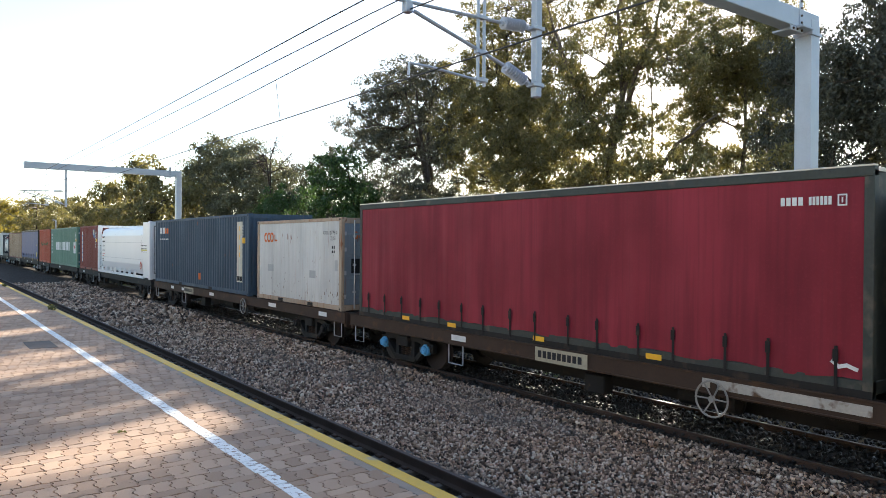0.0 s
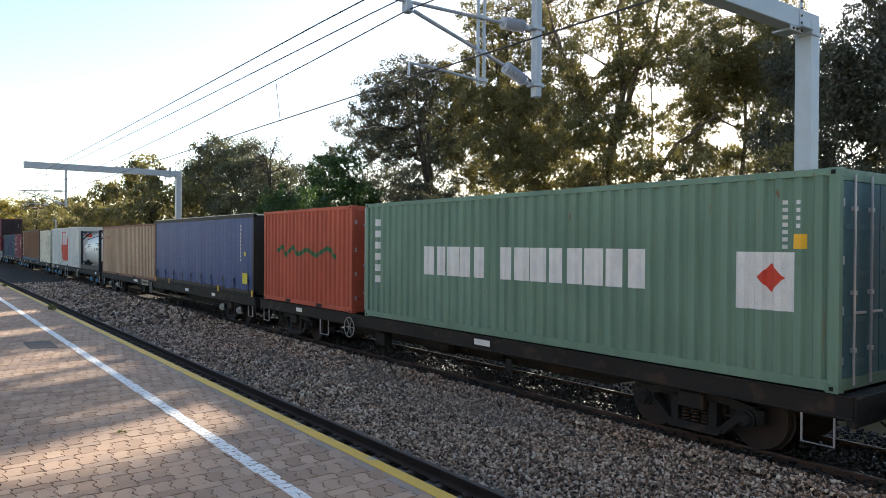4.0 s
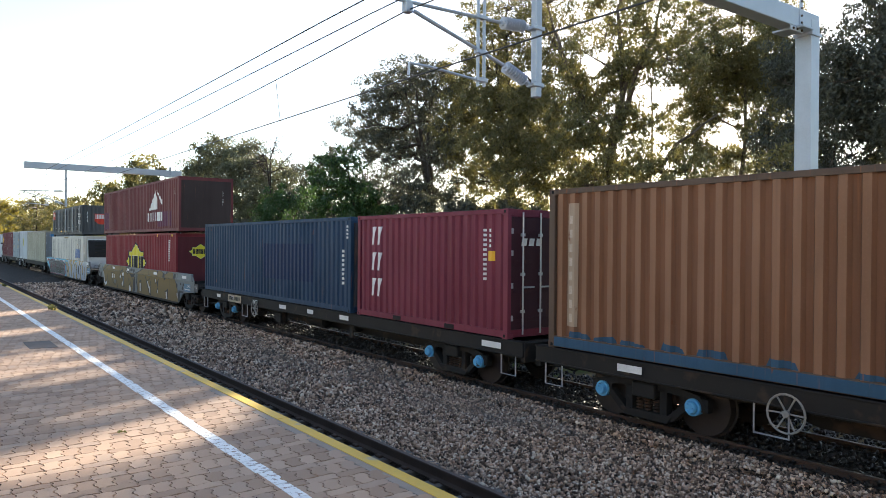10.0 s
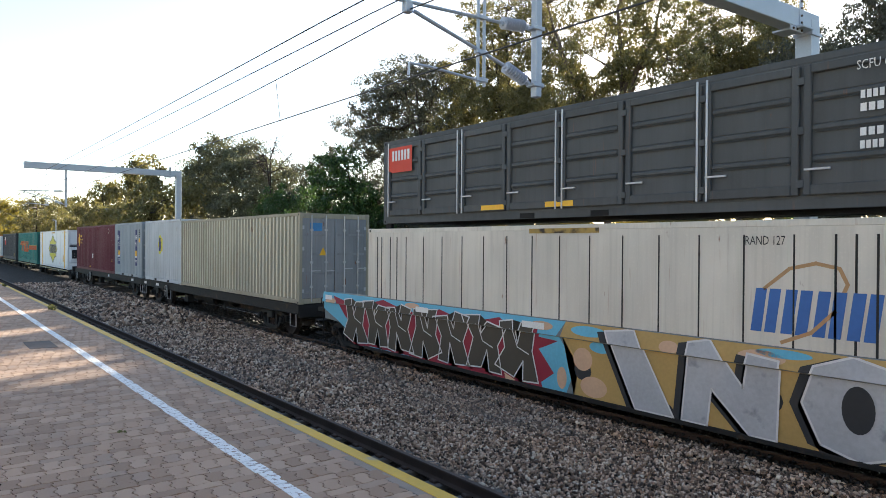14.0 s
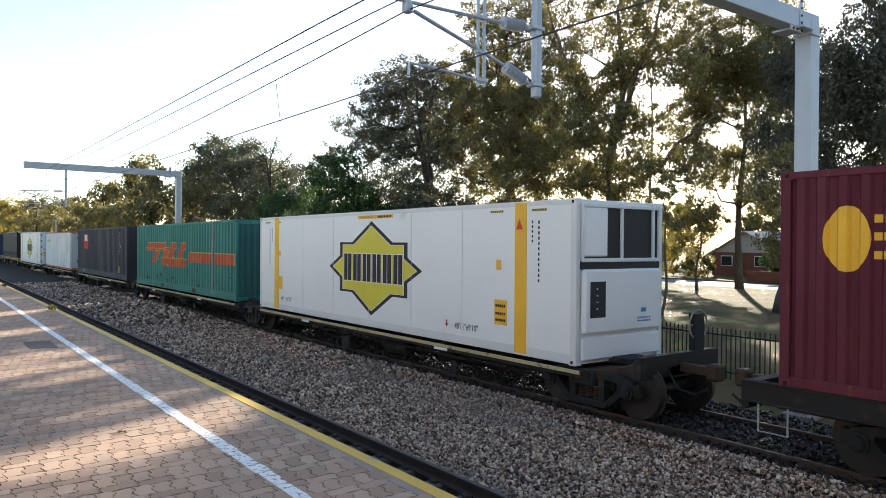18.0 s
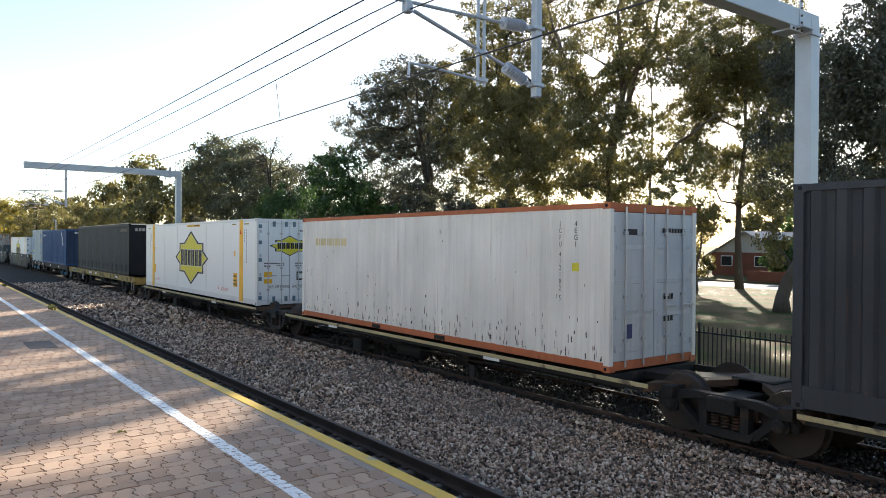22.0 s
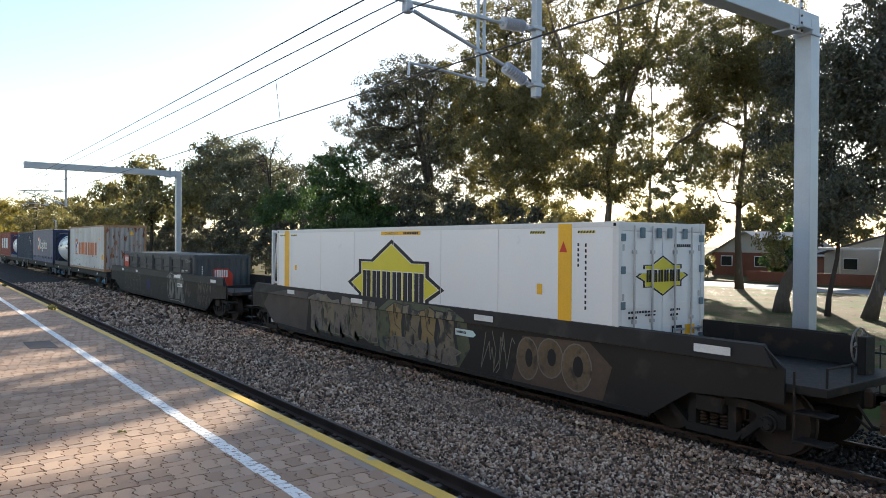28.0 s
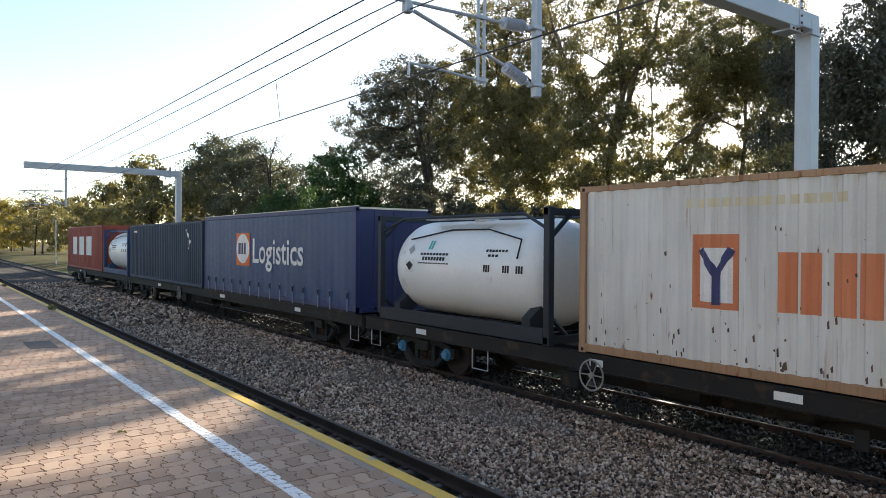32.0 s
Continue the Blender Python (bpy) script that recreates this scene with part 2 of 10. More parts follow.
rail("rail", YC - 0.754, "steel rail under the freight wagons", RAILRUN)
rail("rail", YC + 0.754, "steel rail under the freight wagons", RAILRUN)
rail("rail", YN + 0.80, "brown rusted steel rail beside the platform", RAILTOP)
rail("rail", YN - 0.80, "brown rusted steel rail beside the platform", RAILTOP)

sleeper_mesh = M().box(-0.125, 0.125, -1.25, 1.25, -0.38, -0.165, 0.02).mesh("sleeper")
sleeper_mesh.materials.append(SLEEPER)
clip_m = M()
for s in (-0.80, 0.80):
    for d in (-0.11, 0.11):
        clip_m.box(-0.06, 0.06, s + d - 0.035, s + d + 0.035, -0.165, -0.125, 0.01)
clip_mesh = clip_m.mesh("rail_clip")
clip_mesh.materials.append(RAILSIDE)
x = -62.0
while x < 8:
    s = tagged(new("sleeper", sleeper_mesh), "grey concrete sleeper of the platform track", "sleeper", "sleepers", "structure")
    s.location = (x, YN, 0)
    part("rail_clip", clip_mesh, None, s)
    x += 0.68

# platform
JOINTSAND = surface("dark_joint_sand", (0.07, 0.05, 0.04), 0.95, 0.0, 0.3, 2, 40, 0.2, 0.003)
platform = tagged(part("platform", M().box(-260, 40, -9.0, EDGE - 0.20, -0.55, PLAT - 0.022), JOINTSAND), "long railway platform slab under clay pavers", "platform", kind="structure")
coping = thing("platform_edge", "concrete platform edge with a painted yellow line", "platform edge", kind="structure")
x = -260.0
while x < 40:
    w = 3.0 if x > -60 else 20.0
    part("coping_stone", M().box(x + 0.006, x + w - 0.006, EDGE - 0.20, EDGE + 0.02, PLAT - 0.2, PLAT - 0.002, 0.008), CONCRETE, coping)
    part("yellow_line", M().box(x + 0.006, x + w - 0.006, EDGE - 0.115, EDGE + 0.005, PLAT - 0.003, PLAT + 0.004, 0.002), KERBPAINT, coping, "worn yellow line")
    x += w
part("wall_under_edge", M().box(-260, 40, EDGE - 0.20, EDGE - 0.06, -0.55, PLAT - 0.2), CONCRETE, coping)

# unseen walls, added behind the view to block skylight and bounce warm fill
FILLWALL = surface("fill_wall_cream", (0.52, 0.44, 0.33), 0.9, 0.0, 0.2, 1.0, 20, 0.3, 0.006)
tagged(part("station_wall", M().box(-40, 9, -9.4, -9.0, -0.55, 5.2, 0.01), FILLWALL), "unseen plain wall added behind the platform to steer light", "wall", kind="structure")
tagged(part("station_building_wall", M().box(9, 40, -9.4, 1.6, PLAT - 0.05, 7.0, 0.01), FILLWALL), "unseen plain block added behind the view to shade the right", "wall", kind="structure")

# ---- overhead line gantries ----
def gantry(x, y, arm_end, label):
    g = thing("gantry", label, "gantry", "overhead line gantries")
    part("post", M().box(x - 0.16, x + 0.16, y - 0.16, y + 0.16, -0.5, 7.30, 0.012), GALV, g)
    part("beam", M().box(x - 0.15, x + 0.15, arm_end, y + 0.16, 7.06, 7.42, 0.012), GALV, g)
    part("base_plate", M().box(x - 0.3, x + 0.3, y - 0.3, y + 0.3, -0.6, -0.3, 0.01), CONCRETE, g)
    part("bracket", M().box(x - 0.3, x + 0.3, y - 0.75, y - 0.35, 7.02, 7.06, 0.004), GALV, g)
    splice = part("splice_plate", M().box(x + 0.15, x + 0.166, y - 0.62, y - 0.50, 6.96, 7.62, 0.004).box(x + 0.15, x + 0.166, y - 0.95, y - 0.62, 6.96, 7.05, 0.004), GALV, g)
    for u, z in ((-0.56, 7.55), (-0.56, 7.42), (-0.56, 7.28), (-0.56, 7.15), (-0.56, 7.0), (-0.72, 7.0), (-0.86, 7.0)):
        part("bolt", M().lathe(0, (x + 0.166, y + u, z), [(0, 0.022), (0.02, 0.022)], 6), RAILSIDE, splice)
    part("bolt_flange", M().box(x - 0.19, x + 0.19, y - 0.19, y + 0.19, 7.0, 7.06, 0.004), GALV, g)
    return g


G1X, G1Y = -7.08, 14.0
gantry(G1X, G1Y, 3.2, "pale grey galvanised box-section gantry over both tracks")
gantry(-46.6, 13.6, 5.1, "pale grey galvanised gantry farther down the line")


# ---- lettering ----
TEXTS = {}


def text_polys(body, height, offset=0.0, shear=0.0):
    """Triangles of a line of lettering in x and z, centred on nought."""
    key = (body, offset, shear)
    if key not in TEXTS:
        cu = bpy.data.curves.new("lettering", "FONT")
        cu.body, cu.offset, cu.shear = body, offset, shear
        cu.resolution_u = 2
        ob = bpy.data.objects.new("lettering", cu)
        scene.collection.objects.link(ob)
        me = bpy.data.meshes.new_from_object(ob.evaluated_get(bpy.context.evaluated_depsgraph_get()))
        me.calc_loop_triangles()
        TEXTS[key] = [[(me.vertices[i].co.x, me.vertices[i].co.y) for i in t.vertices] for t in me.loop_triangles]
        bpy.data.objects.remove(ob)
        bpy.data.curves.remove(cu)
        bpy.data.meshes.remove(me)
    tris = TEXTS[key]
    k = height / 0.73
    xs = [q[0] for t in tris for q in t]
    mid = (min(xs) + max(xs)) / 2
    return [[((x - mid) * k, z * k) for x, z in t] for t in tris]


def moved(polys, dx, dz, sx=1.0, sz=1.0):
    return [[(x * sx + dx, z * sz + dz) for x, z in p] for p in polys]


def rect(x0, x1, z0, z1):
    return [(x0, z0), (x1, z0), (x1, z1), (x0, z1)]


def disc(x, z, rx, rz, n=24):
    return [(x + rx * math.cos(2 * math.pi * i / n), z + rz * math.sin(2 * math.pi * i / n)) for i in range(n)]


def stroke(pts, w):
    """A drawn line of width w, as pieces."""
    out = []
    for (ax, az), (bx, bz) in zip(pts, pts[1:]):
        d = math.hypot(bx - ax, bz - az) or 1
        nx, nz = -(bz - az) / d * w / 2, (bx - ax) / d * w / 2
        ex, ez = (bx - ax) / d * w / 3, (bz - az) / d * w / 3
        out.append([(ax - ex - nx, az - ez - nz), (bx + ex - nx, bz + ez - nz), (bx + ex + nx, bz + ez + nz), (ax - ex + nx, az - ez + nz)])
    return out


def bars(x0, x1, z0, z1, n, gap=0.25, lean=0.0):
    """Plain blocks in place of lettering."""
    w = (x1 - x0) / n
    return [[(x0 + i * w, z0), (x0 + (i + 1 - gap) * w, z0), (x0 + (i + 1 - gap) * w + lean, z1), (x0 + i * w + lean, z1)] for i in range(n)]


def tall_bars(x, z0, z1, w, n, gap=0.35):
    h = (z1 - z0) / n
    return [rect(x - w / 2, x + w / 2, z0 + i * h, z0 + (i + 1 - gap) * h) for i in range(n)]


def blocks(x0, x1, z0, z1, n, gap=0.22, lean=0.0, t=0.3):
    """Plain bars in place of brand lettering, two to each letter."""
    w, h, out = (x1 - x0) / (n + gap * (n - 1)), z1 - z0, []
    for i in range(n):
        x = x0 + i * w * (1 + gap)
        out += [rect(x, x + w * t * 1.3, z0, z1), rect(x + w - w * t * 1.3, x + w, z0, z1)]
    return [[(px + lean * (pz - z0) / h, pz) for px, pz in q] for q in out]


def stacked(x, z1, body, h, w=0.8):
    """Readable characters one under the other, downwards from z1."""
    out, z = [], z1
    for ch in body:
        if ch == " ":
            z -= h * 0.6
            continue
        out += moved(text_polys(ch, h), x, z - h, w)
        z -= h * 1.22
    return out


def drips(x0, x1, z0, z1, n, seed, wide=0.04, tall=0.34):
    """Streaks of grime above a bottom rail, densest low down."""
    r = random.Random(seed)
    out = []
    for i in range(n):
        x, z = r.uniform(x0, x1), z0 + (z1 - z0) * r.random() ** 2.4
        w, h = r.uniform(0.3, 1.0) * wide, r.uniform(0.15, 1.0) * tall
        out.append([(x, z), (x + w, z + 0.1 * h), (x + 0.7 * w, z + h), (x - 0.4 * w, z + 0.7 * h)])
    return out


def clipped(poly, a, b):
    for lim, keep in ((a, 1), (b, -1)):
        out = []
        for i, q in enumerate(poly):
            o = poly[i - 1]
            qi, oi = (q[0] - lim) * keep >= 0, (o[0] - lim) * keep >= 0
            if qi != oi:
                t = (lim - o[0]) / (q[0] - o[0])
                out.append((lim, o[1] + t * (q[1] - o[1])))
            if qi:
                out.append(q)
        poly = out
        if len(poly) < 3:
            return []
    return poly


def decal(parent, name, polys, material, prof, lift=0.004, end=False, label=""):
    """Paint that follows the wall's folds. prof: along the wall and depth; end: on the front wall instead of the side."""
    m = M()
    from_tess = []
    for k, p in enumerate(polys):      # each stroke lies a hair over the one before
        over = lift + 0.0004 * (k % 7)
        if len(p) <= 4:
            from_tess.append((p, over))
        else:
            vs = [Vector((x, z, 0)) for x, z in p]
            for t in tessellated(vs):
                from_tess.append(([p[i] for i in t], over))
    lo = min(q[0] for p, o in from_tess for q in p)
    hi = max(q[0] for p, o in from_tess for q in p)
    for (xa, ya), (xb, yb) in zip(prof, prof[1:]):
        if xb < lo or xa > hi or xb - xa < 1e-6:
            continue
        for p, over in from_tess:
            c = clipped(p, xa, xb)
            if len(c) < 3:
                continue
            area = sum(c[i - 1][0] * c[i][1] - c[i][0] * c[i - 1][1] for i in range(len(c)))
            if abs(area) < 1e-7:
                continue
            if area < 0:
                c = c[::-1]
            pts = [(x, ya + (yb - ya) * (x - xa) / (xb - xa), z) for x, z in c]
            if end:
                m.add([(y + over, x, z) for x, y, z in pts], [tuple(range(len(pts)))])
            else:
                m.add([(x, y - over, z) for x, y, z in pts], [tuple(range(len(pts)))])
    if not m.f:
        return None
    seen, back, vs = {}, [], []
    for q in m.v:      # weld the strips of one painted shape
        k = (round(q[0], 4), round(q[1], 4), round(q[2], 4))
        if k not in seen:
            seen[k] = len(vs)
            vs.append(q)
        back.append(seen[k])
    w = M()
    w.v = vs
    w.f = [f for f in (tuple(dict.fromkeys(back[i] for i in g)) for g in m.f) if len(f) > 2]
    ob = part(name, w, material, parent, label)
    return tagged(ob, label, kind="stuff") if len(polys) > 3 else ob


def tessellated(vs):
    bm = bmesh.new()
    f = bm.faces.new([bm.verts.new(v) for v in vs])
    bm.verts.index_update()
    for i, v in enumerate(bm.verts):
        v.index = i
    r = bmesh.ops.triangulate(bm, faces=[f])
    out = [[v.index for v in t.verts] for t in r["faces"]]
    bm.free()
    return out


# ---- containers ----
W2 = 1.219
TRAIN = []           # things of the train: object, place along the train, height
DARK = surface("opening_shade", (0.012, 0.012, 0.012), 0.8, 0, 0.2, 2, 20, 0.1, 0.002)
RODS = surface("zinc_rod", (0.42, 0.43, 0.45), 0.45, 0.5, 0.15, 3, 30, 0.1, 0.002)


def folds(a, b, pitch, depth, out):
    """Outline of a corrugated wall, from a to b; out: the depth axis at the crests, inward positive."""
    n = max(1, round((b - a) / pitch))
    p = (b - a) / n
    depth *= 1.4
    pts = [(a, out + depth)]
    for i in range(n):
        x = a + i * p
        pts += [(x + 0.16 * p, out + depth), (x + 0.30 * p, out), (x + 0.68 * p, out), (x + 0.82 * p, out + depth)]
    pts.append((b, out + depth))
    return pts


def wall_from(prof, z0, z1, end=False, back=0.02):
    m = M()
    n = len(prof)
    if end:
        m.v = [(y, x, z) for z in (z0, z1) for x, y in prof]
    else:
        m.v = [(x, y, z) for z in (z0, z1) for x, y in prof]
    m.f = [(i, i + 1, n + i + 1, n + i) for i in range(n - 1)]
    return m


def on_train(ob, s, z):
    TRAIN.append((ob, s, z))
    return ob


def container(s_rear, L, z, h, mat, label, side=("corr", 0.28, 0.036), end="doors", frame_mat=None, end_mat=None, rail_b=0.16, pockets=(), category="container", castings=None,
              roof_mat=None, crest=None, short=0, post_mat=None):
    """A freight container with its parts; returns it with the outlines of its near side and its front end."""
    fm = frame_mat or mat
    # Many end_mat paints are the side's colour set darker for the end's shade.
    em = end_mat or mat
    c = thing("container", label, category, "containers on the train")
    hl = L / 2
    for x in (-hl, hl - 0.14):
        for y in (-W2, W2 - 0.1):
            part("corner_post", M().box(x, x + 0.14, y, y + 0.1, 0.11, h - 0.11, 0.006), post_mat or fm, c)
    for y in (-W2, W2 - 0.07):
        part("top_rail", M().box(-hl + 0.14, hl - 0.14, y, y + 0.07, h - 0.10, h - 0.006, 0.006), fm, c)
        part("bottom_rail", M().box(-hl + 0.14, hl - 0.14, y + 0.004, y + 0.06, 0.02, rail_b, 0.006), fm, c)
    for x in (-hl + 0.02, hl - 0.08):
        part("header", M().box(x, x + 0.06, -W2 + 0.1, W2 - 0.1, h - 0.16, h - 0.01, 0.005), fm, c)
        part("sill", M().box(x, x + 0.06, -W2 + 0.1, W2 - 0.1, 0.02, 0.17, 0.005), fm, c)
    cm = castings or fm
    for x in (-hl - 0.003, hl - 0.175):
        for y in (-W2 - 0.003, W2 - 0.157):
            for zz in (0.0, h - 0.118):
                part("corner_casting", M().box(x, x + 0.178, y, y + 0.16, zz, zz + 0.118, 0.008), cm, c)
    # Holes are dark plates on the face; their inner shade is only colour.
    for x in (-hl + 0.06, hl - 0.12):
        for zz in (0.03, h - 0.085):
            part("casting_hole", M().box(x, x + 0.06, -W2 - 0.006, -W2 + 0.01, zz, zz + 0.055, 0.003), DARK, c)
    part("roof", M().box(-hl + 0.05, hl - 0.05, -W2 + 0.07, W2 - 0.07, h - 0.05, h - 0.02), roof_mat or fm, c)
    part("floor", M().box(-hl + 0.08, hl - 0.08, -W2 + 0.06, W2 - 0.06, 0.04, 0.15), BLACK, c)
    a, b = -hl + 0.14, hl - 0.14
    if side[0] == "corr":
        prof = folds(a, b, side[1], side[2], -W2 + 0.008)
    else:
        prof = [(a, -W2 + 0.006), (b, -W2 + 0.006)]
    z0, z1 = rail_b - 0.004, h - 0.095
    wall = part("side_wall", wall_from(prof, z0, z1), mat, c)
    if crest:          # paler outer folds: bleached paint, plus rib light put into some colours
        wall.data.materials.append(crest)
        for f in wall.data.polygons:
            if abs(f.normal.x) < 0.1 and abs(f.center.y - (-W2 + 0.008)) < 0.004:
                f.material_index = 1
    part("side_wall", M().box(a, b, W2 - 0.045, W2 - 0.02, z0, z1), mat, c)
    part("inner_lining", M().box(a, b, -W2 + 0.10, -W2 + 0.12, z0, z1), mat, c)
    # Pockets likewise: near-black plates in place of shaded openings.
    for u0, u1 in pockets:
        part("fork_pocket", M().box(u0, u1, -W2 - 0.004, -W2 + 0.05, 0.03, 0.13, 0.004), DARK, c)
    ya, yb = -W2 + 0.1, W2 - 0.1
    eprof = [(ya, hl - 0.03), (yb, hl - 0.03)]
    if end == "corr":
        n = 8
        p = (yb - ya) / n
        eprof = [(ya, hl - 0.06)]
        for i in range(n):
            y = ya + i * p
            eprof += [(y + 0.14 * p, hl - 0.06), (y + 0.32 * p, hl - 0.015), (y + 0.68 * p, hl - 0.015), (y + 0.86 * p, hl - 0.06)]
        eprof.append((yb, hl - 0.06))
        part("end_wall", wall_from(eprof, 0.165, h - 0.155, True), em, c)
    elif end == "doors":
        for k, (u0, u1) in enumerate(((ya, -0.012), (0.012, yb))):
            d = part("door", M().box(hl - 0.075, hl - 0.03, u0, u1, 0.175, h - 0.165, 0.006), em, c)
            for zz in (0.33, 0.9, 1.5, 2.1):
                if zz < h - 0.4:
                    part("door_rib", M().box(hl - 0.034, hl - 0.018, u0 + 0.08, u1 - 0.08, zz, zz + 0.07, 0.004), em, d)
            for f in (0.28, 0.72):
                u = u0 + (u1 - u0) * f
                part("lock_rod", M().tube([(hl + 0.005, u, 0.07), (hl + 0.005, u, h - 0.07)], 0.018, 6), RODS, d)
                part("rod_handle", M().box(hl + 0.0, hl + 0.03, u - 0.02, u + 0.3, 1.0 + 0.06 * k, 1.035 + 0.06 * k, 0.004), RODS, d)
                for zz in (0.5, 1.25, h - 0.55):
                    part("rod_guide", M().box(hl - 0.03, hl + 0.025, u - 0.045, u + 0.045, zz, zz + 0.06, 0.004), RODS, d)
            u = u0 if k == 0 else u1
            for zz in (0.35, 1.0, 1.65, h - 0.5):
                part("hinge", M().box(hl - 0.05, hl - 0.012, u - 0.07, u + 0.07, zz, zz + 0.11, 0.006), RODS, d)
    else:
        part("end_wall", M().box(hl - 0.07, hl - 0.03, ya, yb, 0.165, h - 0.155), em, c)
    on_train(c, s_rear + hl, z)
    c.scale.x = short if short else (0.972 if L > 8 else 0.98)
    return c, prof, eprof


def codes(c, prof, x, z1, material, n=11, w=0.055, h=1.1):
    decal(c, "code_marking", tall_bars(x, z1 - h, z1, w, n, 0.45), material, prof)
    decal(c, "code_marking", tall_bars(x + 0.2, z1 - 0.42, z1, w, 4, 0.45), material, prof)


def plate(c, name, x0, x1, z0, z1, material, prof, label=""):
    return decal(c, name, [rect(x0, x1, z0, z1)], material, prof, 0.006, False, label)


def star_badge(c, prof, x, z, w, h, end=False):
    """A yellow eight-point badge with a dark border and dark blocks."""
    def star(k):
        a, b = w / 2 * k, h / 2 * k
        q = [(0, b), (0.44 * a, 0.55 * b), (0.73 * a, 0.55 * b), (0.73 * a, 0.25 * b), (a, 0), (0.73 * a, -0.25 * b), (0.73 * a, -0.55 * b), (0.44 * a, -0.55 * b), (0, -b)]
        q += [(-u, v) for u, v in q[7:0:-1]]
        return [(x + u, z + v) for u, v in q]
    decal(c, "badge_border", [star(1.0)], INK, prof, 0.005, end)
    decal(c, "badge_edge", [star(0.91)], WHITEMARK, prof, 0.007, end)
    decal(c, "badge", [star(0.893)], LOGOYEL, prof, 0.009, end, "yellow star-shaped badge")
    letters = blocks(x - w * 0.31, x + w * 0.32, z - h * 0.145, z + h * 0.15, 6, 0.24, 0.0, 0.36)
    if not end:
        g = h * 0.008
        decal(c, "letter_edge", [[(min(q[0] for q in p) - g, min(q[1] for q in p) - g), (max(q[0] for q in p) + g, min(q[1] for q in p) - g), (max(q[0] for q in p) + g, max(q[1] for q in p) + g), (min(q[0] for q in p) - g, max(q[1] for q in p) + g)] for p in letters], WHITEMARK, prof, 0.011, end)
    decal(c, "badge_lettering", letters, INK, prof, 0.013, end)


def cut_badge(c, prof, x, z, w, h, end=False, k=0.42):
    """A red badge with cut corners and white blocks."""
    decal(c, "badge", [[(x - w / 2, z + h / 2), (x + w / 2 - w * 0.28, z + h / 2), (x + w / 2, z + h * 0.18), (x + w / 2, z - h / 2), (x - w * 0.28, z - h / 2),
                        (x - w / 2, z - h * 0.1)]], REDMARK, prof, 0.005, end, "red badge with cut corners")
    decal(c, "badge_lettering", blocks(x - w * 0.44, x + w * 0.30, z + h * 0.05, z + h * 0.05 + h * k, 3, 0.2, 0.0, 0.3), WHITEMARK, prof, 0.008, end)


def curtain_side(s_rear, L, z, h, mat, label, frame_mat, straps, strap_mat, roof_mat):
    """A curtain-sided container: smooth cloth, roof rail, posts and buckle straps."""
    c = thing("curtain_container", label, "container", "containers on the train")
    hl = L / 2
    for x in (-hl, hl - 0.12):
        for y in (-W2, W2 - 0.12):
            part("corner_post", M().box(x, x + 0.12, y, y + 0.12, 0.0, h - 0.04, 0.008), frame_mat, c)
    part("roof_rail", M().box(-hl, hl, -W2 - 0.012, -W2 + 0.12, h - 0.13, h, 0.012), frame_mat, c)
    part("roof_trim", M().box(-hl, hl, -W2 - 0.004, -W2 + 0.1, h, h + 0.022, 0.004), roof_mat, c, "pale roof edge")
    part("roof_rail", M().box(-hl, hl, W2 - 0.12, W2, h - 0.13, h, 0.01), frame_mat, c)
    part("roof", M().box(-hl, hl, -W2 + 0.1, W2 - 0.1, h - 0.06, h - 0.01), roof_mat, c)
    part("floor", M().box(-hl, hl, -W2 + 0.01, W2 - 0.01, 0.05, 0.22, 0.01), frame_mat, c)
    part("bottom_rail", M().box(-hl, hl, -W2 - 0.002, -W2 + 0.05, 0.0, 0.10, 0.006), BLACK, c)
    n, m = 96, M()
    prof = []
    for i in range(n + 1):
        x = -hl + 0.1 + (L - 0.2) * i / n
        prof.append((x, -W2 + 0.012 + 0.008 * math.sin(i * 1.9) + 0.006 * math.sin(i * 0.47)))
    zs = [0.20, 0.30, 0.42, 0.6, h - 0.5, h - 0.125]
    for j, zz in enumerate(zs):
        k = 1.6 if j < 3 else 0.7
        m.v += [(x, -W2 + 0.012 + (y + W2 - 0.012) * k + (0.012 * math.sin(i * 0.8 + j) if j < 3 else 0), zz + (0.03 * math.sin(i * 0.55) if j == 0 else 0)) for i, (x, y) in enumerate(prof)]
    w = n + 1
    for j in range(len(zs) - 1):
        m.f += [(j * w + i, j * w + i + 1, (j + 1) * w + i + 1, (j + 1) * w + i) for i in range(n)]
    part("curtain", m, mat, c, "taut vinyl side curtain", True)
    part("curtain", M().box(-hl + 0.1, hl - 0.1, W2 - 0.03, W2 - 0.01, 0.2, h - 0.12), mat, c)
    part("end_wall", M().box(hl - 0.06, hl - 0.02, -W2 + 0.12, W2 - 0.12, 0.1, h - 0.05), frame_mat, c)
    for u in (-0.6, 0.0, 0.6):
        part("end_rib", M().box(hl - 0.025, hl + 0.0, u - 0.04, u + 0.04, 0.12, h - 0.1, 0.006), frame_mat, c)
    for i in range(straps):
        x = -hl + 0.5 + (L - 1.0) * (i + 0.15 * math.sin(i * 3.1)) / (straps - 1)
        part("strap", M().box(x - 0.022, x + 0.022, -W2 - 0.016, -W2 - 0.008, 0.06, 0.62, 0.003), strap_mat, c)
        part("buckle", M().box(x - 0.035, x + 0.035, -W2 - 0.032, -W2 - 0.012, 0.42, 0.58, 0.006), BLACK, c)
    on_train(c, s_rear + hl, z)
    return c, prof, [(-W2 + 0.12, hl + 0.002), (W2 - 0.12, hl + 0.002)]


